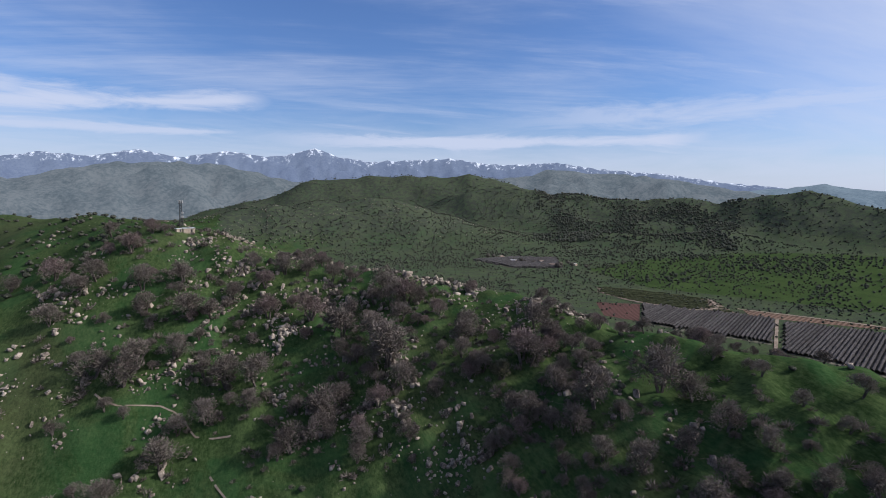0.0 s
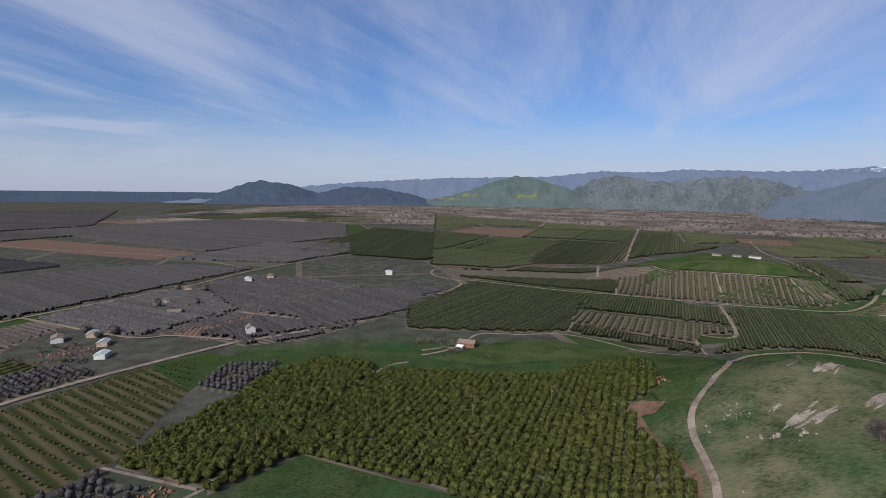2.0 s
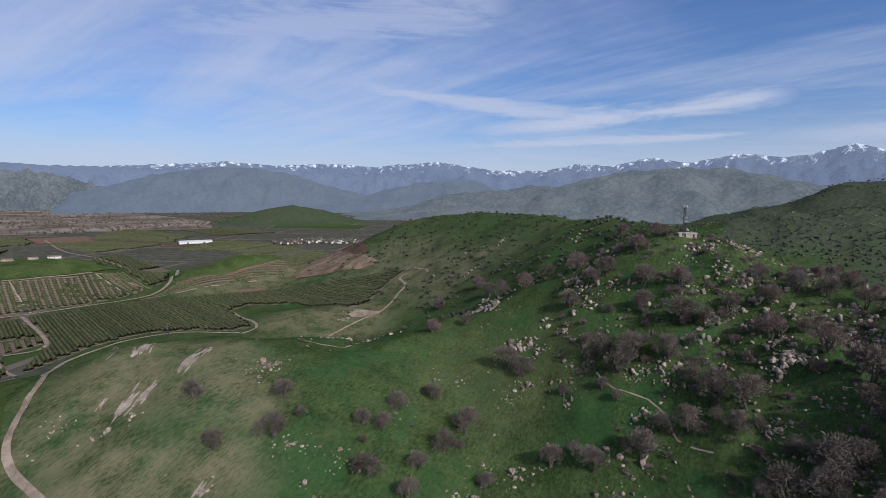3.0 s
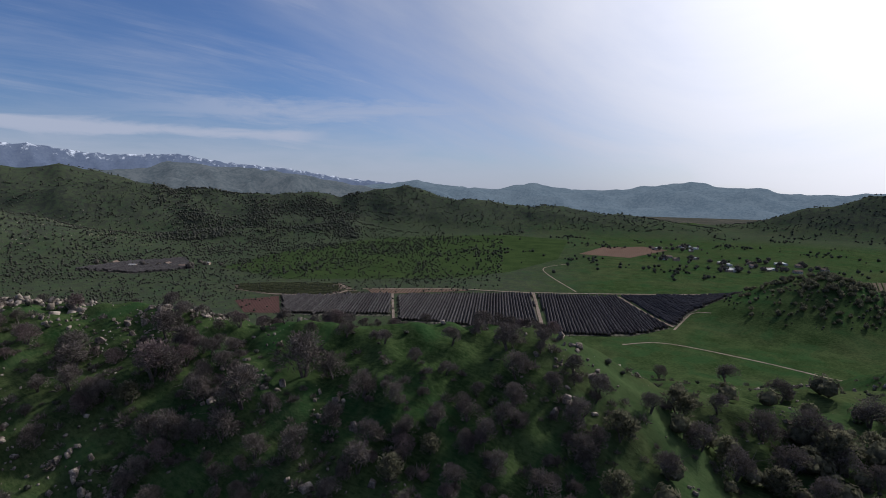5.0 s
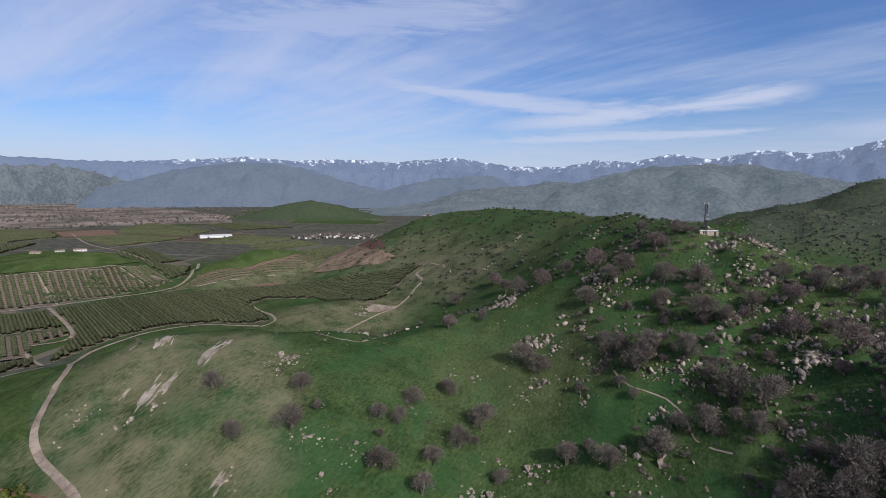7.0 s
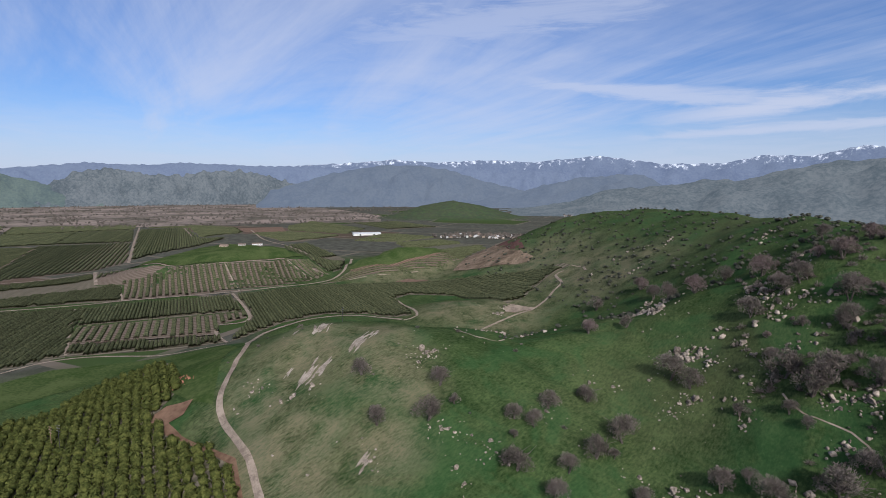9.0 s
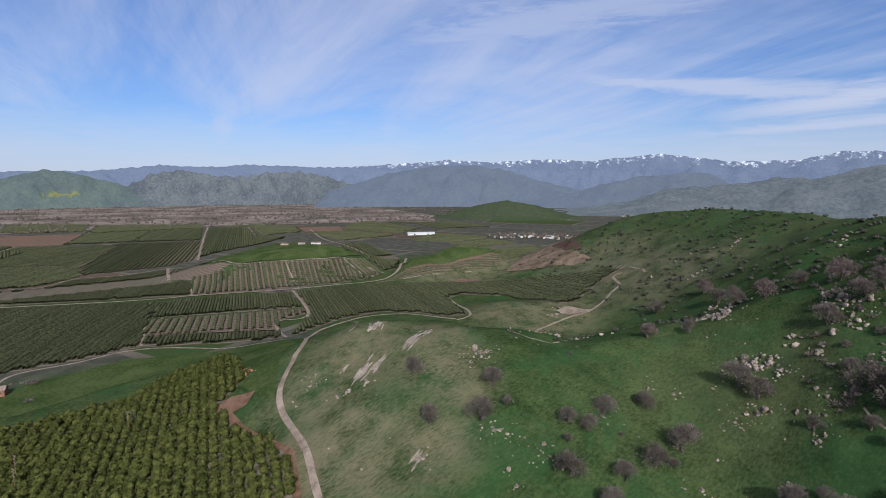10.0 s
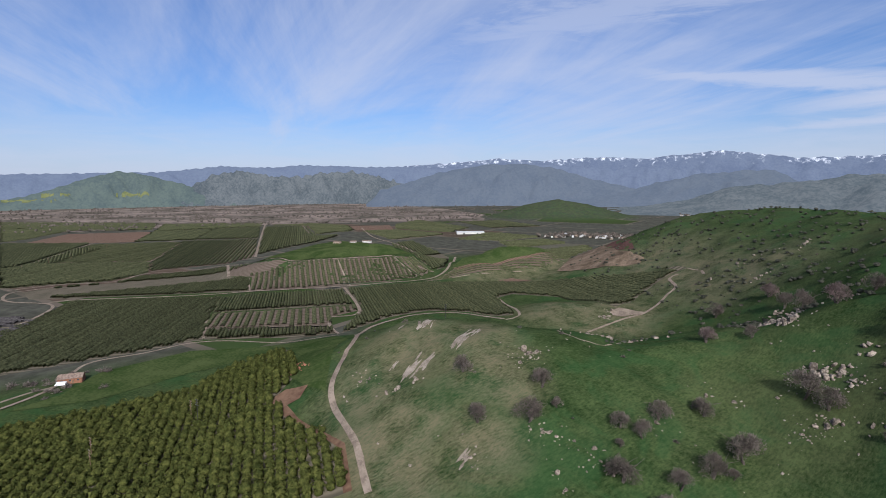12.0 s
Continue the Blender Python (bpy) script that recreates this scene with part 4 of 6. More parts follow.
field("grove", [(-190, -165), (-217, -163), (-252, -153), (-312, -136), (-342, -120), (-332, -85), (-247, -98), (-181, -121)], -104)
field("grove", [(-181, -117), (-217, -110), (-262, -99), (-320, -85), (-254, -62), (-177, -114)], -89)
field("stripe", [(-148, -282), (-214, -273), (-306, -239), (-327, -216), (-274, -185), (-195, -168), (-143, -184), (-130, -208), (-137, -241)], -161)
field("green", [(-307, -237), (-341, -219), (-335, -177), (-373, -123), (-340, -128), (-325, -183), (-274, -185)], 0)
field("dark", [(-277, -184), (-324, -186), (-325, -154), (-271, -156)], 12)
field("grove", [(-191, -164), (-235, -156), (-288, -152), (-339, -128), (-338, -93), (-322, -87), (-222, -113), (-184, -123)], -89)
field("dark", [(-141, -179), (-182, -168), (-176, -140), (-138, -144)], 5)
field("young", [(-369, -299), (-393, -412), (-546, -392), (-675, -342), (-647, -254), (-634, -215), (-465, -233), (-384, -261)], -168)
field("citrus", [(-382, -257), (-460, -231), (-578, -211), (-633, -102), (-603, -62), (-531, -84), (-384, -158), (-360, -200)], -137)
field("dark", [(-912, -401), (-1619, -419), (-1273, -25), (-869, -144), (-911, -289)], -92)
field("dark", [(-295, -690), (-372, -699), (-525, -663), (-682, -582), (-739, -480), (-719, -375), (-407, -438), (-238, -491)], -155)
field("young", [(-193, -461), (-266, -446), (-405, -411), (-389, -373), (-272, -352), (-267, -373), (-190, -414)], -161)
field("dark", [(-406, -422), (-554, -395), (-566, -356), (-464, -258), (-382, -284), (-368, -297)], -163)
field("citrus", [(-184, -400), (-267, -373), (-253, -323), (-295, -289), (-288, -257), (-154, -308)], -157)
field("bare", [(-384, -280), (-462, -260), (-448, -192), (-389, -208), (-369, -235)], 12)
field("stripe", [(-266, -344), (-309, -336), (-293, -297), (-257, -317)], -79)
field("young", [(-569, -386), (-677, -355), (-664, -259), (-628, -187), (-472, -135), (-452, -187), (-469, -261)], -141)
field("dark", [(-1292, -2582), (-1695, -2292), (-2326, -1908), (-1372, -1215), (-1025, -1315), (-865, -1494)], 0)
field("bare", [(-907, -1134), (-1029, -1077), (-879, -564), (-770, -580)], 14)
field("dark", [(-1183, -1241), (-1832, -1060), (-1733, -559), (-1260, -400), (-890, -559)], 23)
field("dark", [(-776, -560), (-1064, -512), (-1108, -350), (-953, -297), (-741, -367)], 15)
field("stripe", [(-547, -1222), (-712, -1225), (-596, -956), (-429, -888)], 19)
field("rows", [(222, -202), (181, -255), (133, -213), (139, -185), (163, -187)], 123)
field("rows", [(138, -182), (131, -206), (109, -231), (74, -205), (60, -194), (107, -160)], 133)
field("citrus", [(262, -232), (229, -305), (184, -287), (229, -213)], 131)
field("green", [(288, -251), (276, -328), (234, -311), (269, -238)], 0)
field("green", [(319, -283), (323, -391), (275, -367), (296, -286)], 0)
field("dark", [(499, -456), (400, -547), (306, -451), (335, -395), (325, -291)], 137)
field("young", [(327, -401), (297, -454), (248, -412), (265, -373)], -145)
field("green", [(270, -337), (246, -393), (231, -384), (251, -330)], 0)
field("citrus", [(247, -332), (222, -378), (151, -347), (176, -293)], 131)
field("young", [(173, -288), (146, -339), (96, -322), (118, -237)], 140)
field("green", [(111, -240), (100, -278), (47, -265), (57, -223)], 0)
field("citrus", [(99, -288), (93, -324), (36, -311), (47, -267)], 130)
field("citrus", [(46, -228), (28, -322), (9, -322), (-7, -272), (-15, -234), (10, -228)], -169)
field("citrus", [(59, -185), (46, -224), (7, -227), (-13, -225), (-10, -195)], -163)
field("citrus", [(235, -427), (230, -452), (136, -407), (51, -377), (57, -335), (99, -334), (183, -380)], 170)
field("citrus", [(228, -465), (211, -585), (161, -564), (175, -436)], -171)
field("citrus", [(171, -431), (154, -558), (109, -541), (136, -425)], -169)
field("citrus", [(131, -423), (104, -539), (64, -527), (90, -407)], -165)
field("citrus", [(82, -404), (57, -526), (19, -513), (41, -397)], -165)
field("citrus", [(17, -469), (9, -530), (-184, -469), (-167, -416), (-103, -429)], -166)
field("citrus", [(38, -409), (15, -462), (-92, -428), (-81, -382), (-17, -393)], -167)
field("citrus", [(-101, -420), (-164, -407), (-152, -355), (-91, -371)], -161)
field("bare", [(-6, -378), (-146, -346), (-137, -318), (-3, -349)], -75)
field("young", [(279, -473), (274, -553), (222, -588), (227, -470)], -173)
field("green", [(322, -547), (322, -619), (275, -593), (316, -517)], 0)
field("dark", [(373, -542), (332, -638), (231, -600), (282, -521)], -152)
field("bare", [(565, -1284), (539, -1556), (310, -1486), (342, -1226)], -171)
field("bare", [(266, -765), (257, -861), (170, -848), (186, -734)], -172)
field("bare", [(901, -860), (880, -997), (716, -985), (752, -781)], -166)
field("green", [(121, -746), (46, -795), (-4, -555), (69, -570)], 0)
field("green", [(-210, -750), (-271, -766), (-182, -487), (-140, -512)], 0)
field("green", [(-393, -1153), (-516, -1314), (-358, -755), (-307, -734), (-317, -899)], 0)
field("dark", [(426, 433), (497, 331), (406, 271), (372, 331), (361, 367)], 62)
field("dark", [(495, 320), (581, 189), (454, 136), (411, 154), (396, 256)], 68)
field("dark", [(581, 181), (615, 98), (493, 30), (448, 57), (417, 115)], 71)
field("dark", [(621, 93), (660, 34), (721, -51), (635, -24), (555, 18), (501, 28)], 64)
field("young", [(446, 532), (481, 496), (519, 422), (482, 360), (423, 438), (421, 502)], 139)
field("plum", [(381, 456), (420, 430), (362, 370), (346, 401)], 42)
field("dark", [(408, 822), (496, 835), (568, 797), (505, 689), (424, 717)], 82)
field("bare", [(685, -212), (731, -270), (775, -376), (708, -374), (628, -265)], 156)
field("dark", [(1060, -614), (1086, -726), (963, -719), (939, -601)], 174)
field("green", [(534, 667), (713, 728), (981, 756), (1204, 666), (1339, 495), (1281, 324), (906, 246), (724, 269), (630, 316), (507, 502)], 0)
field("bare", [(1008, 233), (1157, 218), (1225, 143), (1177, 86), (1000, 137)], 0)
field("green", [(1257, -726), (1343, -873), (1124, -819), (1049, -653)], 0)
field("bare", [(506, 373), (563, 283), (559, 259), (483, 345)], 0)
field("young", [(885, -173), (921, -239), (802, -251), (772, -184)], 100)
ALREADY = len(PARCELS)
for trail in ([(-49, 235), (-40, 226), (-25, 222), (-16, 213), (-12, 204), (0, 197)], [(-7, 186), (-2, 174), (7, 164)]):
    road("dirt_road", trail, 1.1)
draped("bare_slope", [(-492, 491), (-510, 525), (-578, 646), (-439, 543), (-381, 522), (-378, 509), (-425, 496), (-464, 488)], MAT_BANK, 0.8, "pale cut bank of bare dry earth", "slope")
draped("bare_slope", [(-515, 407), (-516, 433), (-490, 449), (-499, 423)], MAT_BARE, 0.8, "small reddish heap of bare soil", "slope")
draped("bare_slope", [(-593, 391), (-560, 444), (-551, 509), (-553, 550), (-546, 495), (-555, 441), (-579, 391)], MAT_BARE, 0.9, "reddish eroded slope below a grass mound", "slope")
draped("bare_slope", [(-301, 367), (-302, 380), (-284, 392), (-287, 368), (-294, 362)], MAT_TRACK, 0.7, "pale trampled earth by a track", "slope")
draped("mound_grass", [(-591, 390), (-610, 417), (-771, 585), (-815, 654), (-779, 689), (-551, 537), (-551, 499), (-560, 435)], MAT_MOUND, 1.3, "smooth green grass over a round mound", "meadow")
draped("mound_grass", [(-835, 171), (-937, 231), (-1081, 363), (-1121, 429), (-1046, 466), (-688, 352), (-684, 382), (-669, 337), (-684, 261), (-732, 212)], MAT_MOUND, 1.3, "green pasture over a low mound between orchards", "meadow")
draped("yard", [(46, -405), (18, -400), (-2, -349), (-59, -342), (-143, -301), (-136, -271), (-140, -247), (-126, -220), (-113, -178), (-107, -158), (-62, -186), (-17, -217), (-14, -224), (-12, -254), (4, -303), (10, -328), (48, -345), (56, -345), (44, -373)], MAT_YARD, 0.22, "reddish packed earth of a farm yard with wheel tracks", "yard")
draped("meadow", [(-46, -301), (-58, -315), (-83, -312), (-99, -305), (-117, -287), (-127, -265), (-135, -247), (-125, -223), (-110, -195), (-95, -200), (-85, -204), (-80, -203), (-75, -197), (-71, -199), (-69, -203), (-72, -215), (-64, -223), (-56, -236), (-47, -254), (-43, -272)], MAT_MEADOW, 0.95, "smooth green grass mound in a farm yard", "meadow")
draped("pond", [(173, -254), (166, -264), (125, -229), (131, -218)], MAT_WATER, 1.0, "still grey irrigation pond in an earth basin", "pond")
draped("pond_bank", [(180, -258), (170, -276), (119, -230), (129, -212)], MAT_TRACK, 0.9, "bare earth bank round a pond", "bank")
draped("pond", [(304, -475), (294, -485), (245, -458), (255, -434)], MAT_WATER, 1.0, "long pale pond beside a farm road", "pond")
draped("pond", [(46, -350), (42, -363), (25, -359), (21, -351), (21, -343), (37, -343)], MAT_WATER, 1.0, "dark lined farm reservoir beside a shed", "pond")
draped("meadow", [(-356, -58), (-369, -34), (-402, -15), (-418, 41), (-392, 104), (-382, 142), (-327, 130), (-276, 100), (-236, 81), (-249, 76), (-282, 74), (-324, 94), (-377, 102), (-367, 35), (-348, -17)], MAT_MOUND, 0.3,
       "green meadow between the groves", "meadow")


# the rest of the plain: parcels laid out along the roads, most of them orchards
for track in ([(17, -365), (-49, -319), (-37, -281), (-46, -237), (-64, -198)], [(-60, -323), (-45, -286), (-44, -244), (-67, -206)], [(51, -366), (19, -389), (-29, -388), (-98, -349), (-133, -327)], [(-1, -331), (-18, -271), (-35, -226), (-70, -190)],
              [(-64, -198), (-85, -190), (-105, -172)], [(-14, -301), (-37, -281)]):
    road("yard_track", track, 5.5)
KEEP_FREE = [[(-11, -541), (-150, -500), (-420, -900), (-37, -883)], [(-960, 840), (-700, 980), (-800, 1090), (-980, 1000)]]
rng = np.random.RandomState(77)
ax, ay = np.array([math.sin(radians(15)), math.cos(radians(15))]), np.array([math.cos(radians(15)), -math.sin(radians(15))])
line = 0
v = -2700.0
while v < 2700:
    deep = rng.uniform(150, 260)
    u = -2800.0 + rng.uniform(0, 200)
    while u < 2800:
        wide = rng.uniform(200, 430)
        c = (u + wide / 2) * ay + (v + deep / 2) * ax
        far, bearing = math.hypot(*c), math.degrees(math.atan2(c[0], c[1])) % 360
        if 560 < far < 2650 and (139 if far < 700 else 127) < bearing < 318 and not (bearing > 296 and far < 1150) and not (bearing > 252 and far > 1750):
            corners = [tuple(p) for p in ((u + 5) * ay + (v + 5) * ax, (u + wide - 5) * ay + (v + 5) * ax, (u + wide - 5) * ay + (v + deep - 5) * ax, (u + 5) * ay + (v + deep - 5) * ax)]
            probe = np.array([c] + [np.array(q) * 0.8 + c * 0.2 for q in corners])
            if not any(inside(probe[:, 0], probe[:, 1], q).any() for q in PARCELS[:ALREADY] + KEEP_FREE):
                luck = rng.rand()
                luck = luck * 0.84 if bearing < 205 else luck
                kind = "dark" if luck < 0.62 else "citrus" if luck < 0.82 else "young" if luck < 0.87 else "bare" if luck < 0.93 else "green"
                field(kind, corners, 15 if rng.rand() < 0.6 else 105)
        u += wide
    v += deep
draped("bare_track", [(-257, 59), (-259, 68), (-250, 77), (-242, 70), (-243, 64), (-228, 65), (-191, 73), (-167, 66), (-168, 63), (-192, 70), (-216, 66), (-241, 59)], MAT_YARD, 0.5, "reddish bare earth strip along the grove", "track")


# ---- trees, rocks and brush of the hill ----
def part(name, bm, mat, parent, label=""):
    """Links a bmesh as one mesh object under a thing or a part."""
    me = bpy.data.meshes.new(name)
    bm.to_mesh(me)
    bm.free()
    me.materials.append(mat)
    ob = new(name, me)
    ob.parent = parent
    return tagged(ob, label) if label else ob


def thing(name, label, category, group="", at=(0, 0, 0), turn=0.0):
    ob = new(name)
    ob.matrix_basis = pose(*at, 0, 0, turn)
    return tagged(ob, label, category, group)


def tube(bm, a, b, ra, rb, sides=6):
    """A tapered limb from a to b."""
    a, b = Vector(a), Vector(b)
    way = (b - a).normalized()
    u = way.orthogonal().normalized()
    w = way.cross(u)
    rings = []
    for c, r in ((a, ra), (b, rb)):
        rings.append([bm.verts.new(c + (u * math.cos(math.tau * i / sides) + w * math.sin(math.tau * i / sides)) * r) for i in range(sides)])
    for i in range(sides):
        bm.faces.new((rings[0][i], rings[0][(i + 1) % sides], rings[1][(i + 1) % sides], rings[1][i]))
    if sides > 4:
        bm.faces.new(rings[1])
        bm.faces.new(rings[0][::-1])


def box(bm, x, y, z, sx, sy, sz, turn=0.0):
    """A block with its foot's centre at x, y, z."""
    m = Matrix.Translation((x, y, z + sz / 2)) @ Matrix.Rotation(turn, 4, "Z") @ Matrix.Diagonal((sx, sy, sz, 1))
    return bmesh.ops.create_cube(bm, size=1, matrix=m)["verts"]


MAT_BARK = mottled("grey_bark", (0.055, 0.046, 0.040), (0.12, 0.105, 0.095), 1.5)
MAT_TWIG = mottled("bare_twigs", (0.060, 0.051, 0.046), (0.178, 0.152, 0.137), 2.0, vary=0.30, bump=0.0, thin=0.15)
MAT_TWIG_ROSE = mottled("budding_twigs", (0.074, 0.056, 0.055), (0.200, 0.154, 0.146), 2.0, vary=0.25, bump=0.0, thin=0.15)
MAT_OAK = mottled("oak_leaf", (0.066, 0.068, 0.046), (0.180, 0.172, 0.118), 2.0, vary=0.30, bump=0.0, thin=0.45)
MAT_ROCK = mottled("granite", (0.064, 0.053, 0.046), (0.335, 0.284, 0.240), 2.2, fine=0.25, vary=0.25, bump=0.9)
MAT_RUBBLE = mottled("granite_rubble", (0.10, 0.084, 0.070), (0.36, 0.312, 0.265), 4.0, fine=0.6, vary=0.2)


def make_tree(seed, wide, tall, leafy, mat, name, label):
    """A bare or thinly leaved hill tree: forked trunk, limbs, and a dome of loose sprays with gaps."""
    rng = random.Random(seed)
    root = thing(name, label, "tree", "trees on the rocky hill")
    bm = bmesh.new()
    for s in range(rng.randint(2, 3)):
        a = rng.uniform(0, math.tau)
        foot = Vector((0.25 * math.cos(a), 0.25 * math.sin(a), -0.5))
        fork = Vector((0.14 * wide * math.cos(a), 0.14 * wide * math.sin(a), 0.33 * tall))
        tube(bm, foot, fork, 0.30, 0.20, 5)
        for q in range(rng.randint(3, 4)):
            b = a + rng.uniform(-1.5, 1.5)
            tip = fork + Vector((math.cos(b) * wide * rng.uniform(0.14, 0.34), math.sin(b) * wide * rng.uniform(0.14, 0.34), tall * rng.uniform(0.14, 0.42)))
            tube(bm, fork, tip, 0.15, 0.05, 4)
            for _ in range(2):
                end = tip + Vector((rng.gauss(0, 0.13) * wide, rng.gauss(0, 0.13) * wide, rng.uniform(0.02, 0.16) * tall))
                tube(bm, tip, end, 0.06, 0.02, 3)
    part("trunk", bm, MAT_BARK, root, "pale grey forked trunk")
    domes = []
    for _ in range(rng.randint(9, 12)):
        a, e = rng.uniform(0, math.tau), rng.uniform(0.0, 1.3)
        reach = rng.uniform(0.22, 0.34) * wide
        domes.append((Vector((math.cos(a) * math.cos(e) * reach, math.sin(a) * math.cos(e) * reach, 0.30 * tall + math.sin(e) * 0.44 * tall)), rng.uniform(0.15, 0.23) * wide))
    verts, faces = [], []
    for _ in range(1100 if leafy else 2300):
        heart, radius = rng.choice(domes)
        d = Vector((rng.gauss(0, 1), rng.gauss(0, 1), rng.gauss(0.15, 0.9))).normalized()
        p = heart + d * radius * rng.random() ** 0.4
        p.z = max(p.z, rng.uniform(0.02, 0.10) * tall)
        way = (d + Vector((rng.gauss(0, 0.5), rng.gauss(0, 0.5), rng.gauss(0.25, 0.4)))).normalized()
        side = way.orthogonal().normalized()
        side.rotate(Matrix.Rotation(rng.uniform(0, 6.3), 3, way))
        size = rng.uniform(0.30, 0.66) * wide / 9
        slim = size * (rng.uniform(0.35, 0.55) if leafy else rng.uniform(0.12, 0.24))
        k = len(verts)
        verts += [(p - side * slim)[:], (p + side * slim)[:], (p + way * size)[:]]
        faces.append((k, k + 1, k + 2))
        if leafy:
            verts.append((p - way * size * 0.6 + side * slim * rng.uniform(-1, 1))[:])
            faces.append((k, k + 3, k + 1))
    me = bpy.data.meshes.new("crown")
    me.from_pydata(verts, [], faces)
    me.materials.append(mat)
    crown = new("crown", me)
    crown.parent = root
    tagged(crown, "sparse dome of leafy sprays" if leafy else "rounded dome of leafless grey twigs")
    return root


TREES = [make_tree(1, 9.0, 7.2, False, MAT_TWIG, "bare_tree", "leafless grey-brown tree with a round dense crown on grass"),
         make_tree(2, 7.5, 6.4, False, MAT_TWIG, "bare_tree", "leafless grey-brown tree with a ragged crown among rocks"),
         make_tree(3, 10.0, 8.4, False, MAT_TWIG, "bare_tree", "broad leafless grey tree with forked trunk on the slope"),
         make_tree(4, 6.0, 4.6, False, MAT_TWIG, "bare_shrub", "low leafless grey-brown shrub on the grass slope"),
         make_tree(5, 8.0, 6.6, False, MAT_TWIG_ROSE, "budding_tree", "leafless tree with a rosy tinge of buds"),
         make_tree(6, 9.0, 7.6, True, MAT_OAK, "oak_tree", "dark olive-green oak with a rounded crown on the hill")]
_used = set()


def plant(kind, x, y, size, turn):
    ob = TREES[kind]
    m = pose(x, y, float(height(x, y)) - 0.1, 0, 0, turn)
    if kind not in _used:
        _used.add(kind)
        ob.matrix_basis = m
        ob.scale = (size, size, size)
        return ob
    ob2 = copy_thing(ob, m)
    ob2.scale = (size, size, size)
    return ob2


SPUR_TREES = [(-119.2, 206, 10.2), (-124.1, 184.1, 10.1), (-119.3, 166.7, 8.4), (-127.5, 163.1, 8), (-94.8, 195.2, 13.8), (-96.5, 175.2, 10.5), (-92.3, 181.9, 5.1), (-110.5, 143.4, 12.1), (-98.5, 159, 9),
              (-74.5, 170.4, 7.7), (-93.2, 144.6, 10), (-55.4, 189, 11.3), (-47.8, 195.2, 6.9), (-39.8, 188.8, 11.5), (-26.8, 173.9, 8.5), (-120.5, 154.6, 4), (-190.1, 131.2, 9.4), (-162, 153.2, 10.6),
              (-148.6, 149.8, 5.3), (-150.7, 136, 11.6), (-162.2, 118.8, 9.2), (-60.5, 225, 6.8), (-44.1, 225.7, 6.8), (-37.1, 219.9, 5.6), (-95.7, 240.7, 14.5), (-84.6, 237.4, 11.3), (-163.6, 373.8, 13.5)]
FACE_TREES = [(-23.3, 196.6, 13.6), (-18.4, 208.2, 9.5), (-8.5, 206.8, 11.8), (-0.7, 221, 15.5), (10.4, 213.7, 14.6), (6.9, 202.9, 9.3), (23.4, 194.6, 8.1), (32.7, 186.1, 15.2), (29.6, 179.6, 11.7),
              (20.1, 180.9, 13), (39.5, 188.9, 10.2), (42.9, 207.6, 8.7), (45.7, 219.3, 16.2), (35.1, 234.4, 13.4), (57.9, 190.4, 20.5), (60, 177.1, 12), (49.9, 175, 9.6), (41.3, 164.9, 9.9), (71.1, 234.4, 16.6),
              (64.6, 233.2, 9.8), (77.6, 223.9, 15), (71.3, 213.4, 10.2), (57.2, 208.3, 13.7), (18, 248.3, 12.9), (-16.4, 255.5, 16.1), (-35.2, 239.4, 15.3), (-50.6, 242.8, 14), (-19.7, 238.2, 12.4)]
SHOULDER_TREES = [(-39.3, 233.7, 12.3), (-9.2, 229.8, 10.4), (-72.7, 276.6, 11.5), (-187, 402.7, 12.7), (-141.6, 344, 14), (-112.6, 312.3, 12.5), (-108.6, 348.5, 11.3), (-79.9, 316.1, 13.8), (-58.4, 298.3, 12.2),
                  (-65, 290.8, 12), (-36.9, 284.6, 14.7), (-18.9, 281.4, 12.6), (-44.7, 313.8, 12.7), (-36.8, 328.9, 9.6), (-62.4, 366.7, 10.7), (-6.2, 255.9, 10.4), (18.6, 269.4, 10.9), (28.7, 275.5, 11.2),
                  (39.4, 273.2, 11.1), (51.3, 267.1, 11), (59, 257.3, 8.3), (3.6, 266, 10.7), (-34.6, 269.8, 11), (13.9, 285.7, 9.6), (-217, 386.2, 12.7), (-134.2, 272.8, 8.1), (-148.9, 258.1, 10),
                  (53.7, 232.9, 10.8)]
EAST_TREES = [(43.1, 223.9, 9.3), (58.1, 222.5, 7.3), (54.9, 192.3, 12.8), (75.8, 206.5, 7), (92.8, 190.6, 11.1), (82.8, 174.3, 8.8), (98.1, 155.7, 14.8), (84, 137.3, 8.6), (55.4, 157.5, 7.8), (89, 129.4, 6.6),
              (98.9, 135.8, 9), (114, 171.6, 12.2), (124.1, 176.8, 8.8), (80.7, 164.2, 7.6), (85.3, 161.9, 7.6), (14.3, 179.4, 8.3), (31.4, 185.4, 9.9), (101, 118.9, 13.9), (92.8, 117.8, 10.6), (77.1, 132.2, 8.3),
              (48.2, 199.3, 8.4), (71.5, 227, 12.3), (81.6, 220.4, 9.5), (97.8, 176.7, 6.9), (86.4, 207.8, 8.7), (38.8, 162.4, 7.8), (110.1, 138.6, 8.2), (107.4, 153.1, 8.6)]
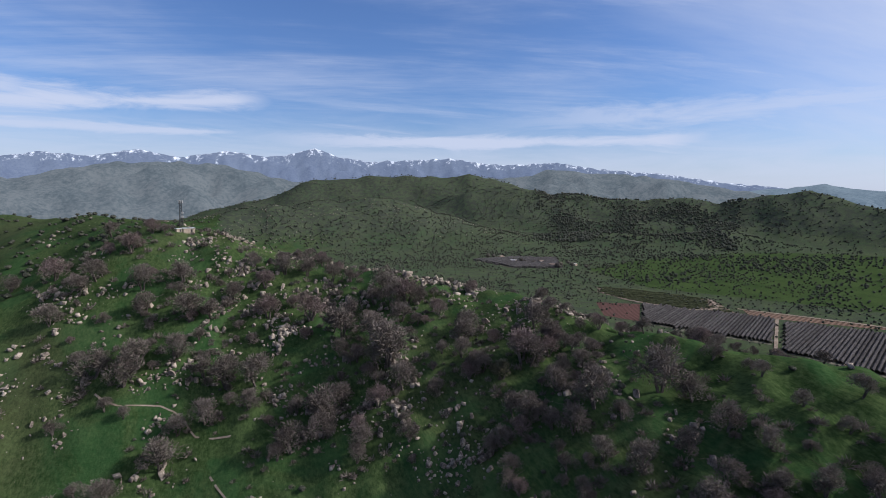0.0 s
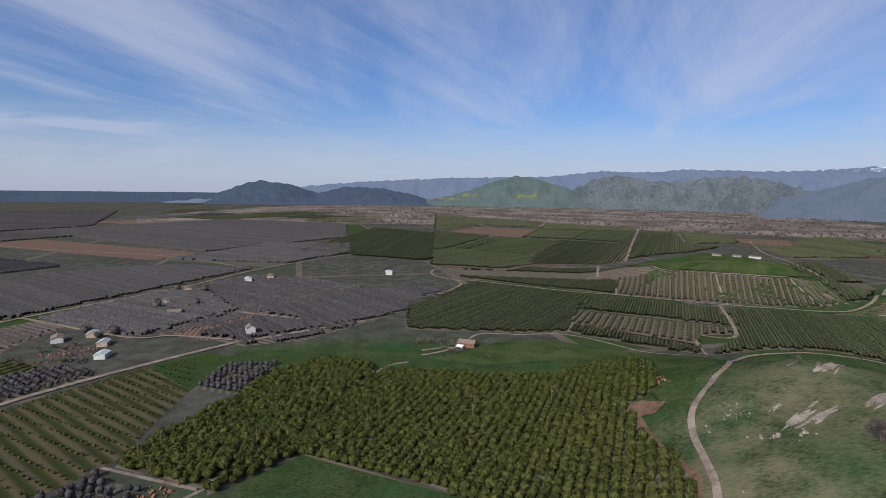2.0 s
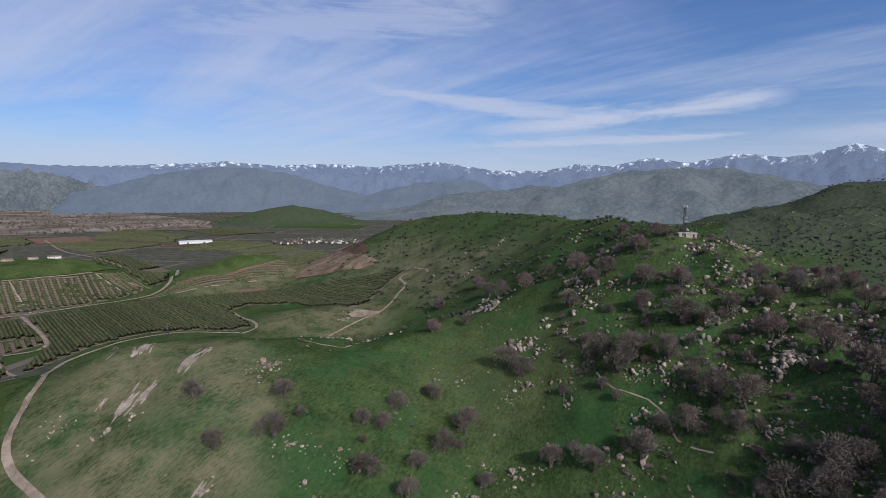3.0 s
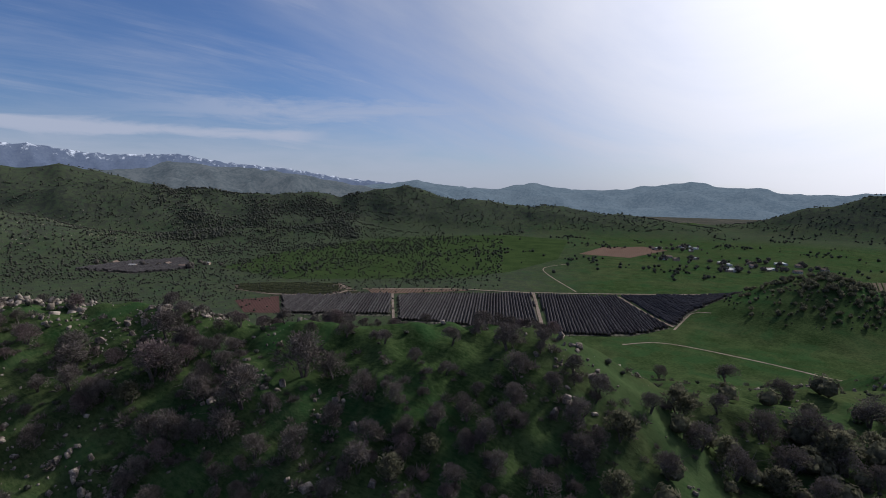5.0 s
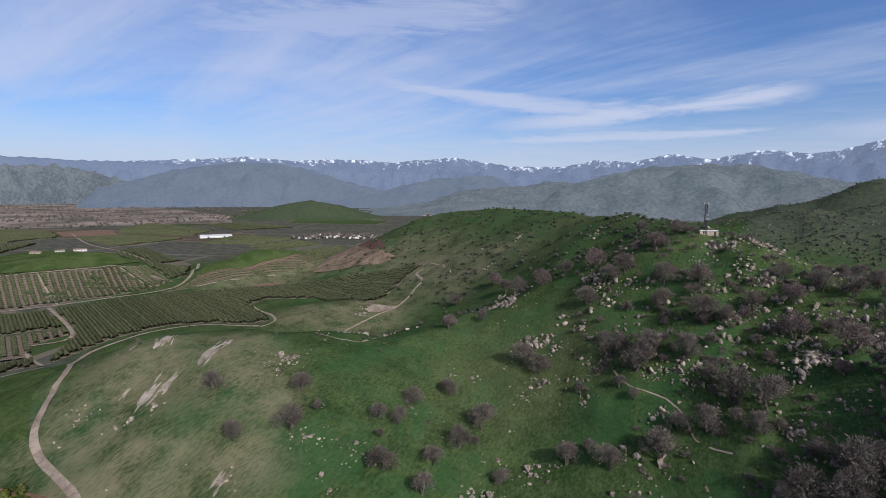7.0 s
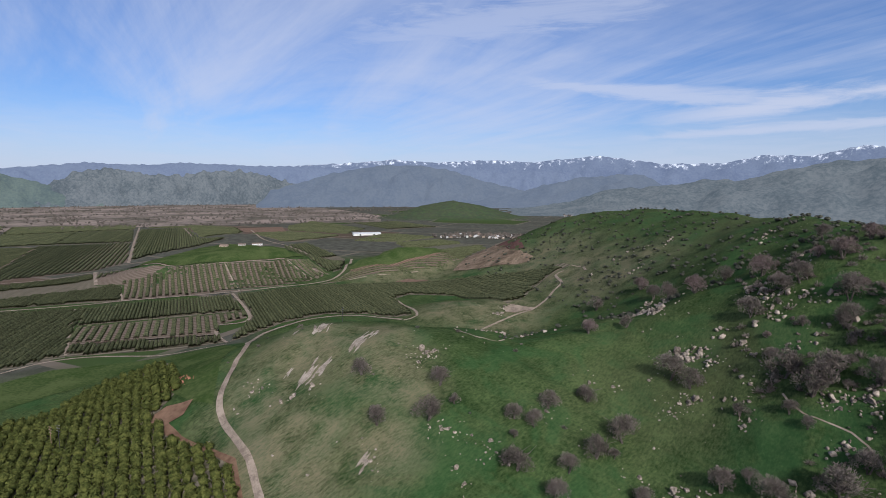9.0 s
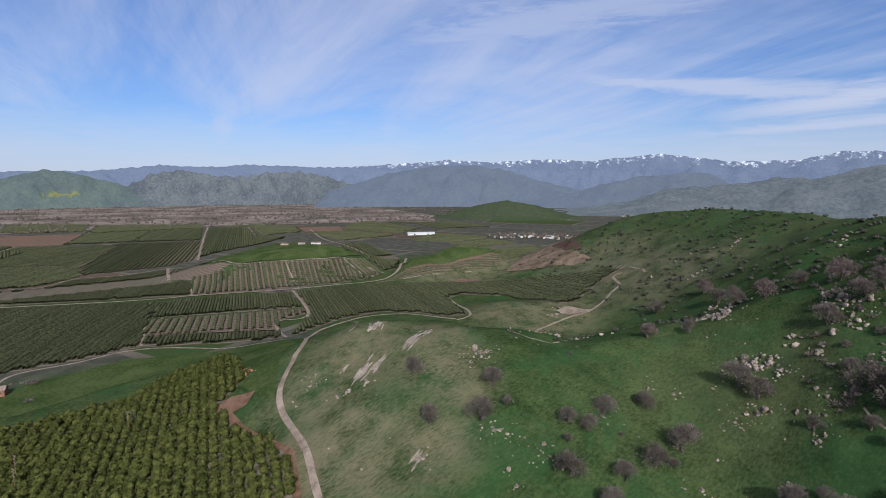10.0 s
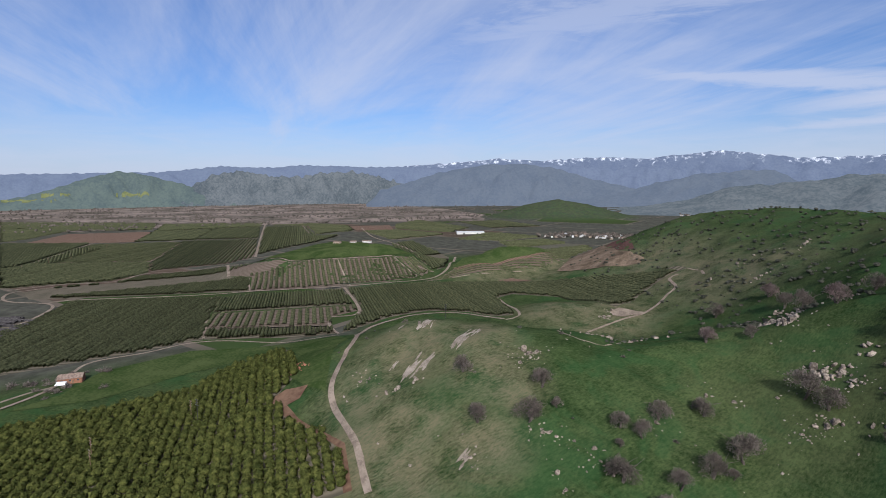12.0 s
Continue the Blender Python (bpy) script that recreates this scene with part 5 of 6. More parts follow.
SOUTH_TREES = [(89.4, 185.6, 11.7), (99.1, 152.7, 12.6), (86.5, 134.6, 10.1), (90.1, 124.9, 7.2), (120.3, 112.9, 17.3), (99, 97.5, 9.9), (124.1, 104.1, 8.7), (101.5, 78.1, 9.3), (108.9, 79.8, 8.7), (119, 89.7, 9.5),
               (134.7, 80.6, 5.1), (138.6, 71.6, 5.1), (114.7, 71.2, 6.5), (156.6, 58, 10.5), (146.3, 51.2, 9.8), (162, 48.2, 7.1), (154.5, 27.7, 8.5), (140.6, 31, 9.6), (145.7, 19.7, 9.7), (135.1, 28.1, 9.2),
               (176.9, 7.1, 11.4), (194.9, -4.7, 8), (336.1, 24.9, 10.5), (349.8, -11.8, 14), (190.2, -17.7, 12.3), (196.6, -31, 13.6), (189.4, -37, 12.4), (226, -52.6, 12.1)]
LOW_TREES = [(184.9, -39.2, 10), (178.3, -24.5, 11.6), (167.7, -9.4, 10.9), (144.8, 7.5, 9.6), (123.7, 51.6, 7.4), (127.2, 58.4, 7.7), (114.4, 63.9, 6.3), (93.7, 81.2, 6.9), (93.7, 106.7, 7.8), (99.9, 125, 6.7),
             (83.5, 165.1, 7.7), (120.2, 34.4, 8.5), (130.7, 18.3, 8.9), (103.9, 69.5, 7.6), (110.1, 54.9, 7.5), (118.4, 46, 7.1), (104, 110.9, 7.1), (112.9, 160.2, 9), (89.5, 155, 8.3), (69.1, 167.3, 8.3),
             (167, -0, 9.7), (163.4, 14.4, 7.6), (146.7, 39.7, 7.1), (119.7, 78.2, 6.8), (110, 92.9, 8.5), (150.1, 75.6, 7), (139.4, 95.5, 5.9), (237.5, -26.6, 10.8)]
WOODED_SPUR = [(223, -75), (221, -86), (226, -52), (232, -71), (200, -40), (198, -29), (169, -7), (171, -15), (267, -141), (280, -160), (257, -145), (279, -136), (300, -179), (313, -209), (304, -219), (291, -220), (275, -179),
               (272, -191), (337, -256), (323, -262), (242, -127), (205, -89), (181, -67), (174, -50), (169, -36), (202, -150), (166, -95), (163, -109), (177, -124), (159, -55), (151, -26), (147, -15), (238, -99), (267, -163),
               (300, -241), (352, -256), (331, -215), (262, -128), (179, -31), (199, -54), (253, -117), (315, -246), (292, -157)]
TREE_WIDTH = (7.9, 6.6, 8.8, 5.3, 7.0, 7.9)
_rng = random.Random(11)
for group, mixture in ((SPUR_TREES, (0, 0, 1, 3)), (FACE_TREES, (0, 1, 2, 2, 4)), (SHOULDER_TREES, (0, 1, 2, 1, 4)), (EAST_TREES, (0, 1, 2, 2, 4)), (SOUTH_TREES, (0, 1, 2, 2, 5)), (LOW_TREES, (0, 1, 2, 5))):
    for x, y, wide in group:
        k = _rng.choice(mixture)
        plant(k, x, y, wide / TREE_WIDTH[k], _rng.uniform(0, 360))
for x, y in WOODED_SPUR:
    for _ in range(2):
        plant(_rng.choice((5, 5, 5, 1, 2)), x + _rng.gauss(0, 4), y + _rng.gauss(0, 4), _rng.uniform(0.7, 1.3), _rng.uniform(0, 360))

# smaller bare trees that fill the rocky face between the large ones
extra = np.random.RandomState(71)
b, r = np.radians(extra.uniform(-14, 80, 1100)), extra.uniform(115, 335, 1100)
x, y = r * np.sin(b), r * np.cos(b)
keep = (height(x, y) > 30) & (extra.rand(1100) < np.clip(0.42 + 0.6 * wave(x, y, 70, 73), 0.04, 0.8)) & (r < 350 - 1.9 * np.degrees(b)) & ~((np.degrees(b) < -4) & (r < 235))
for px, py in list(zip(x[keep].tolist(), y[keep].tolist()))[:330]:
    plant(_rng.choice((0, 1, 1, 3, 3, 4)), px, py, _rng.uniform(0.5, 1.05), _rng.uniform(0, 360))


for px, py, size in ((-30, 336, 0.6), (-34, 333, 0.7), (-39, 335, 0.55), (-27, 332, 0.5), (-12, 331, 0.45), (-8, 328, 0.5), (-44, 331, 0.6)):
    plant(_rng.choice((1, 3)), px, py, size, _rng.uniform(0, 360))


def make_boulder(seed, flat):
    """A weathered granite block: a cut-down lump with split faces and rounded edges."""
    rng = random.Random(seed)
    bm = bmesh.new()
    bmesh.ops.create_icosphere(bm, subdivisions=3, radius=0.5)
    for _ in range(15):
        d = Vector((rng.gauss(0, 1), rng.gauss(0, 1), rng.gauss(0, 1))).normalized()
        cut = rng.uniform(0.17, 0.36)
        for v in bm.verts:
            over = v.co.dot(d) - cut
            if over > 0:
                v.co -= d * over * 0.92
    stretch = Vector((rng.uniform(0.9, 1.5), rng.uniform(0.8, 1.1), flat))
    for v in bm.verts:
        v.co *= 1 + 0.12 * noise.noise(v.co * 3 + Vector((seed, 0, 0))) + 0.10 * noise.noise(v.co * 8 + Vector((0, seed, 0)))
        v.co = Vector((v.co.x * stretch.x, v.co.y * stretch.y, v.co.z * stretch.z + 0.22 * flat))
    me = bpy.data.meshes.new("boulder")
    bm.to_mesh(me)
    bm.free()
    me.materials.append(MAT_ROCK)
    return me


BOULDER_MESHES = [make_boulder(i, f) for i, f in enumerate((0.7, 0.9, 1.15, 0.6, 0.8, 1.0, 1.3, 0.5))]
SPUR_ROCKS = [(-57.7, 220.6, 4.4), (-84.6, 220.3, 2.1), (-81.6, 181.5, 2.3), (-69.6, 184.3, 3.4), (-66.3, 178.1, 2.6), (-65.2, 182.7, 2.2), (-58.5, 188.1, 2), (-122.7, 180.2, 3.2), (-125.6, 146.6, 2.4),
              (-75, 161.4, 5.3), (-80.1, 156.7, 4.9), (19.4, 202.1, 5.6), (51.5, 242.6, 5), (45.5, 242.8, 5), (19.9, 230.1, 5.7), (22.1, 234, 5.8), (21.4, 245.1, 5), (26.5, 236.5, 3.8), (13.8, 252.6, 6.3),
              (11.1, 258.8, 4.1), (8.5, 285.9, 6.4), (7.3, 280.9, 5), (0.4, 284, 4.4), (-0.4, 292, 5.2), (-15.7, 314.6, 7.7), (-6.5, 316.9, 4.9)]
FACE_ROCKS = [(-73.8, 292.8, 7.4), (-80.5, 297.3, 4.8), (-69.3, 295, 5.4), (-135.4, 315.1, 7.6), (-166.5, 369.2, 6.3), (-135.8, 326.9, 4.7), (-82.9, 253.8, 4.8), (-97.1, 257.3, 4.9), (61.9, 237.1, 7.2),
              (56, 174.2, 3.4), (40.7, 176.4, 4.6), (44.3, 176.5, 4.6), (48.1, 166.2, 2.8), (59.3, 166.8, 2.5), (64.9, 175.4, 3), (65.2, 188, 3.6), (60.3, 188.6, 3.2), (33.8, 195.1, 5.4), (35.7, 184.6, 3),
              (32.1, 212.6, 2.9), (44, 204.3, 5.2), (-20.9, 232.1, 3.9), (-26.4, 232.5, 3.2), (-32.3, 231.8, 2.6), (-12.9, 244.7, 2.2), (-6.9, 250.9, 2.3), (-0.6, 326, 5.1), (8.6, 311.9, 4.9)]
MEADOW_ROCKS = [(-226.8, 95.3, 3), (-224, 99.2, 1.9), (-150.8, 107.1, 3.2), (-183.3, 165.6, 5.6), (-188.5, 165.8, 4), (-182.4, 169.5, 3.4), (-180.3, 156.9, 3), (-141, 137.6, 3.2), (-142.5, 136, 2.5),
                (-138, 139.2, 2.5), (-125.8, 127.3, 2.5), (-119.3, 125.2, 2.2), (-125.4, 146.7, 2.4), (-132.5, 143.1, 2.2), (-87.7, 222.3, 3), (-99.9, 259.4, 6.8), (-93, 254.5, 5.5), (-90.2, 257.7, 4.6),
                (-131.3, 297.3, 8.7), (-124, 292.8, 7.8), (-141.5, 309.2, 6.8), (-85.6, 227.4, 3.3), (-82.3, 228.6, 3), (-125, 218.8, 2.3), (-115.7, 225, 2.6), (-103.6, 236.3, 2.6), (-301.1, 368.6, 5.2),
                (-293.9, 351.3, 7.1)]
EAST_ROCKS = [(91.9, 239, 6.9), (102.3, 235.8, 9.2), (106.7, 232.7, 7.5), (109.2, 224.9, 9), (293.2, 583.5, 17.2), (288.5, 561.2, 11.1), (111.6, 191.9, 6), (120.8, 191, 6.6), (119.8, 183.3, 7.9), (117, 180.4, 6.3),
              (122.9, 184.9, 5), (122.6, 182.7, 3.5), (107.7, 170.9, 5.1), (102.3, 191.4, 3.9), (98.9, 188.6, 3.6), (70.8, 158.9, 3.4), (58.1, 145.8, 4.8), (64.3, 140, 6.1), (67.4, 136.2, 4.6), (70.7, 133.4, 3.9),
              (27.8, 191, 4.9), (47, 243.5, 3.9), (128.5, 177.3, 3), (141.9, 178.5, 5.7), (131.4, 172.7, 3.9), (58.3, 191.3, 3.2), (48.4, 180.6, 2.6)]
EAST_BOULDERS = [(159, 39), (239, -80), (207, -35), (201, -25), (242, -110), (267, -106), (134, -2), (194, 22), (194, -16), (251, -66), (165, -40), (175, -60), (233, -126)]

def boulder(x, y, size, rng, label):
    ob = new("boulder", rng.choice(BOULDER_MESHES))
    ob.matrix_basis = pose(x, y, float(height(x, y)) - 0.05 * size, rng.uniform(-14, 14), rng.uniform(-14, 14), rng.uniform(0, 360)) @ Matrix.Diagonal((size, size, size, 1))
    return tagged(ob, label, "boulder", "boulders on the hill")


def slab(x, y, size, turn, seed):
    """A bare granite slab, flush with the slope: long split strips lying side by side."""
    rng = random.Random(seed)
    for _ in range(9):
        c, n_ = math.cos(radians(turn + rng.gauss(0, 6))), math.sin(radians(turn + rng.gauss(0, 6)))
        du, dv, long, thin = rng.gauss(0, 0.30) * size, rng.gauss(0, 0.16) * size, rng.uniform(0.25, 0.6) * size, rng.uniform(0.05, 0.11) * size
        ring = []
        for i in range(14):
            a = math.tau * i / 14
            u, v = du + long * math.cos(a) * rng.uniform(0.7, 1.1), dv + thin * math.sin(a) * rng.uniform(0.5, 1.3)
            ring.append((x + u * c - v * n_, y + u * n_ + v * c))
        draped("rock_slab", ring, MAT_SLAB, 0.16 + 0.05 * rng.random(), "bare pale granite slab flush with the grass", "rock")


MAT_SLAB = mottled("weathered_slab", (0.13, 0.108, 0.088), (0.30, 0.262, 0.225), 5.0, fine=0.35, bump=0.8)
for i, (x, y, size, turn) in enumerate(((-214, 119, 12, 119), (-213, 125, 8, 114), (-215, 115, 6, 124), (-213, 147, 12, 116), (-215, 156, 7, 114), (-213, 142, 6, 119), (-248, 142, 10, 134), (-247, 147, 6, 124), (-255, 133, 5, 134), (-153, 106, 5, 104), (-226, 114, 4, 124))):
    slab(x, y, size, turn, i)
_rng = random.Random(12)
rubble = []
for x, y, size in SPUR_ROCKS + FACE_ROCKS + MEADOW_ROCKS + EAST_ROCKS + [(*p, 3.0) for p in EAST_BOULDERS]:
    big = size > 5.5
    boulder(x, y, size * (0.68 if size > 4 else 1.0), _rng, "large pale granite boulder on the ridge" if big else "pale weathered granite boulder in grass")
    for _ in range(9 if big else 6 if size > 4 else 2 if size > 3.2 else 0):
        a, d = _rng.uniform(0, math.tau), _rng.uniform(0.25, 0.9) * size
        px, py, small = x + d * math.cos(a), y + d * math.sin(a), _rng.uniform(0.18, 0.46) * size
        if math.hypot(px, py) < 232:
            boulder(px, py, small, _rng, "small pale granite boulder beside larger ones")
        else:
            rubble.append((px, py, small))
    for _ in range(4 if size < 3 else 12):
        a, d = _rng.uniform(0, math.tau), abs(_rng.gauss(0, 1.6 * size)) + 1
        rubble.append((x + d * math.cos(a), y + d * math.sin(a), _rng.uniform(0.3, 1.2)))


def on_hill(count, seed, low, reach, bias=None):
    """Random spots on the near hill above a height."""
    rng = np.random.RandomState(seed)
    x, y = rng.uniform(-330, 330, count), rng.uniform(-330, 520, count)
    z = height(x, y)
    keep = (z > low) & (np.hypot(x, y) > 70)
    if bias:
        keep &= bias(x, y, rng.rand(count))
    return x[keep], y[keep], z[keep]


rocky = lambda x, y, luck: luck < np.clip(0.25 + 0.6 * wave(x, y, 90, 23) + np.clip((x + 60) / 120, -0.25, 0.35), 0.02, 1)
lump, pebble = [], []
for i in range(7):
    r = random.Random(40 + i)
    bm = bmesh.new()
    bmesh.ops.create_cube(bm, size=0.8)
    stretch = Vector((r.uniform(0.7, 1.4), r.uniform(0.55, 0.95), r.uniform(0.6, 1.5)))
    tilt = Matrix.Rotation(r.uniform(-0.5, 0.5), 3, "X") @ Matrix.Rotation(r.uniform(-0.5, 0.5), 3, "Y")
    for v in bm.verts:
        v.co = tilt @ Vector((v.co[k] * stretch[k] * r.uniform(0.62, 1.12) for k in range(3)))
    bmesh.ops.triangulate(bm, faces=bm.faces[:])
    pebble.append((np.array([v.co[:] for v in bm.verts]), [[v.index for v in f.verts] for f in bm.faces]))
    bmesh.ops.bevel(bm, geom=bm.edges[:] + bm.verts[:], offset=0.035, segments=1, affect="EDGES")
    bmesh.ops.triangulate(bm, faces=bm.faces[:])
    bm.verts.index_update()
    lump.append((np.array([v.co[:] for v in bm.verts]), [[v.index for v in f.verts] for f in bm.faces]))
    bm.free()
x, y, z = on_hill(7000, 31, 14, 400, rocky)
stones_x, stones_y = x, y
spots = np.concatenate([np.stack([x, y], -1), np.array([(a, b) for a, b, _ in rubble])])
sizes = np.concatenate([0.3 + 1.5 * np.random.RandomState(5).rand(len(x)) ** 2.2, np.array([s for *_, s in rubble])])
planted("rubble", np.column_stack([spots, height(spots[:, 0], spots[:, 1])]), sizes, pebble, MAT_RUBBLE, "scattered pale granite stones in the grass", "rubble", 6)
tuft = []
for i in range(5):
    v, f = clump(random.Random(60 + i), 40, 1)
    tuft.append((v * np.array([1.0, 1.0, 0.75]), f))
x, y, z = on_hill(3000, 33, 22, 400, lambda x, y, luck: luck < np.clip(0.18 + 0.5 * wave(x, y, 70, 25) + np.clip((x + 30) / 130, -0.3, 0.4), 0.0, 1))
planted("low_brush", np.stack([x, y, z - 0.1], -1), np.random.RandomState(8).uniform(1.0, 2.8, len(x)), tuft, MAT_BRUSH, "low grey-green brush between the rocks", "brush", 9)
spray = []
for i in range(5):
    r = random.Random(80 + i)
    verts, faces = [], []
    for _ in range(90):
        a, e = r.uniform(0, math.tau), math.asin(r.uniform(0.05, 1))
        way = Vector((math.cos(a) * math.cos(e), math.sin(a) * math.cos(e), math.sin(e)))
        p = way * r.uniform(0.08, 0.36)
        side = way.orthogonal().normalized()
        side.rotate(Matrix.Rotation(r.uniform(0, 6.3), 3, way))
        k = len(verts)
        verts += [(p - side * 0.028)[:], (p + side * 0.028)[:], (p + (way + Vector((r.gauss(0, 0.3), r.gauss(0, 0.3), 0.2))) * 0.2)[:]]
        faces.append([k, k + 1, k + 2])
    spray.append((np.array(verts), faces))
x, y, z = on_hill(5600, 37, 20, 400, lambda x, y, luck: luck < np.clip(0.2 + 0.5 * wave(x, y, 60, 39) + np.clip((x + 30) / 110, -0.3, 0.5), 0.0, 1))
planted("leafless_shrubs", np.stack([x, y, z - 0.1], -1), np.random.RandomState(18).uniform(1.6, 4.4, len(x)), spray, MAT_TWIG, "thickets of leafless grey shrubs between the rocks", "shrubs", 19)
oaks = np.array([(x + d * math.cos(a), y + d * math.sin(a)) for x, y in WOODED_SPUR for a, d in ((_rng.uniform(0, math.tau), abs(_rng.gauss(0, 13)) + 2) for _ in range(5))])
oaks = oaks[height(oaks[:, 0], oaks[:, 1]) > 12]
planted("oak_thicket", np.column_stack([oaks, height(oaks[:, 0], oaks[:, 1]) - 0.3]), np.random.RandomState(28).uniform(3.5, 8.5, len(oaks)), CROWN_FINE, MAT_OAK, "thicket of dark oaks over the spur", "thicket", 29)
bushes = np.array([(x + d * math.cos(a), y + d * math.sin(a)) for x, y, _ in FACE_TREES + EAST_TREES + SOUTH_TREES + LOW_TREES[:14] for a, d in ((_rng.uniform(0, math.tau), abs(_rng.gauss(0, 9)) + 3) for _ in range(5))])
planted("leafless_thicket", np.column_stack([bushes, height(bushes[:, 0], bushes[:, 1]) - 0.1]), np.random.RandomState(30).uniform(2.5, 5.5, len(bushes)), spray, MAT_TWIG, "thickets of leafless grey-brown shrubs on the slope", "thicket", 31)
FACE_OUTCROPS = [(-78, 304), (-58, 322), (-13, 316), (-1, 294), (7, 292), (7, 283), (-13, 278), (-51, 287), (14, 273), (13, 255), (21, 248), (5, 269), (-3, 260), (22, 237), (20, 232), (29, 233), (-7, 249), (-29, 234), (-20, 235), (-35, 233), (32, 215), (20, 204), (-26, 216), (-82, 231), (-85, 271), (-90, 260), (-68, 184), (-33, 197), (33, 195), (35, 185), (44, 179), (52, 179), (66, 177), (64, 189), (64, 241), (52, 245), (44, 245), (38, 260), (27, 260), (5, 327), (12, 324), (30, 306), (81, 250), (69, 194), (55, 168), (60, 168), (30, 182), (47, 267), (49, 178), (-62, 275), (-61, 290), (45, 292), (58, 278), (70, 263), (92, 240), (20, 316), (38, 299)]
thick = np.random.RandomState(91)
b, r = np.radians(thick.uniform(-16, 24, 620)), thick.uniform(236, 345, 620)
x, y = r * np.sin(b), r * np.cos(b)
keep = (height(x, y) > 34) & (thick.rand(620) < np.clip(0.5 + 0.7 * wave(x, y, 48, 93), 0.03, 0.95))
planted("leafless_thicket", np.stack([x, y, height(x, y) - 0.1], -1)[keep], thick.uniform(3.0, 6.5, keep.sum()), spray, MAT_TWIG, "thickets of leafless grey-brown shrubs near the crest", "thicket", 94)
outcrop = [(cx + _rng.gauss(0, 3.2), cy + _rng.gauss(0, 2.2), 0.5 + 2.6 * _rng.random() ** 2) for cx, cy in FACE_OUTCROPS for _ in range(16)]
for cx, cy in list(zip(stones_x[::4].tolist(), stones_y[::4].tolist())):
    facing = -16 < math.degrees(math.atan2(cx, cy)) < 78
    if not facing and _rng.random() < 0.75:
        continue
    lean, big = _rng.gauss(0.5, 0.4), _rng.uniform(1.0, 2.2)
    for _ in range(_rng.randint(7, 16)):
        u, v = _rng.gauss(0, 5.0) * big, _rng.gauss(0, 1.6) * big
        outcrop.append((cx + u * math.sin(lean) + v * math.cos(lean), cy + u * math.cos(lean) - v * math.sin(lean), big * (0.35 + 1.5 * _rng.random() ** 1.8)))
outcrop = np.array(outcrop)
planted("outcrops", np.column_stack([outcrop[:, :2], height(outcrop[:, 0], outcrop[:, 1]) + 0.12 * outcrop[:, 2]]), outcrop[:, 2], lump, MAT_ROCK, "split granite outcrops breaking through the slope", "outcrop", 32)
# knoll and far slopes of the hill, and the brushy hills across the valley
rng = np.random.RandomState(44)
a, r = np.radians(rng.uniform(-46, 2, 4200)), rng.uniform(330, 860, 4200)
x, y = r * np.sin(a), r * np.cos(a)
z = height(x, y)
keep = (z > 14) & (rng.rand(len(z)) < np.clip(0.46 + 0.5 * wave(x, y, 120, 27), 0.05, 0.95))
planted("hillside_brush", np.stack([x, y, z - 0.2], -1)[keep], rng.uniform(1.2, 4.2, keep.sum()), tuft, MAT_BRUSH, "grey-green brush and small oaks over the knoll", "brush", 10)
a, r = np.radians(rng.uniform(-4, 126, 52000)), rng.uniform(470, 2300, 52000)
x, y = r * np.sin(a), r * np.cos(a)
z = height(x, y)
keep = ((z > 10) | ((a > 0.14) & (a < 1.2) & (r < 1300))) & (rng.rand(len(z)) < np.clip(0.55 + 0.7 * wave(x, y, 210, 29), 0.05, 0.95))
planted("valley_brush", np.stack([x, y, z - 0.3], -1)[keep], rng.uniform(1.6, 6.2, keep.sum()) * np.clip(r[keep] / 1100, 0.4, 1), CROWN_FAR, MAT_BRUSH, "dark oak brush over the far hillsides", "brush", 12)

a, r = np.radians(rng.uniform(4, 62, 16000)), rng.uniform(620, 1750, 16000)
x, y = r * np.sin(a), r * np.cos(a)
keep = rng.rand(len(x)) < np.clip(0.4 + 0.7 * wave(x, y, 130, 45), 0.03, 0.95)
planted("hillside_scrub", np.stack([x, y, height(x, y) - 0.2], -1)[keep], rng.uniform(1.4, 4.2, keep.sum()) * np.clip(r[keep] / 1000, 0.6, 1.2), CROWN_FAR, MAT_BRUSH, "grey-green scrub over the brushy hillside", "scrub", 46)
a, r = np.radians(rng.uniform(-3, 36, 9000)), rng.uniform(1000, 1600, 9000)
x, y = r * np.sin(a), r * np.cos(a)
keep = (height(x, y) > 12) & (rng.rand(len(x)) < np.clip(0.3 + 0.7 * wave(x, y, 160, 35), 0.02, 0.9))
planted("hillside_rubble", np.stack([x, y, height(x, y) - 0.2], -1)[keep], 0.8 + 2.6 * rng.rand(keep.sum()) ** 2, pebble, MAT_RUBBLE, "pale granite stones strewn over the brushy hill", "rubble", 36)
cone = np.array([(px, py) for px, py in ((polar(100, 600)[0] + _rng.gauss(0, 38), polar(100, 600)[1] + _rng.gauss(0, 38)) for _ in range(420)) if float(height(px, py)) > 6])
planted("hill_thicket", np.column_stack([cone, height(cone[:, 0], cone[:, 1]) - 0.3]), np.random.RandomState(58).uniform(2.5, 5.5, len(cone)), CROWN_FINE, MAT_OAK, "dark oak brush over a small round hill", "thicket", 59)


# ---- the mast on the hilltop ----
MAT_STEEL = mottled("dark_steel", (0.022, 0.022, 0.024), (0.05, 0.05, 0.052), 1.0, 0.6, metallic=0.3)
MAT_PANEL = mottled("white_antenna", (0.20, 0.20, 0.20), (0.32, 0.32, 0.32), 1.0, 0.5)
MAT_STUCCO = mottled("beige_stucco", (0.27, 0.215, 0.165), (0.40, 0.33, 0.265), 1.5)
MAT_WHITE = mottled("white_paint", (0.42, 0.42, 0.41), (0.60, 0.60, 0.58), 2.0, 0.6, vary=0.15)
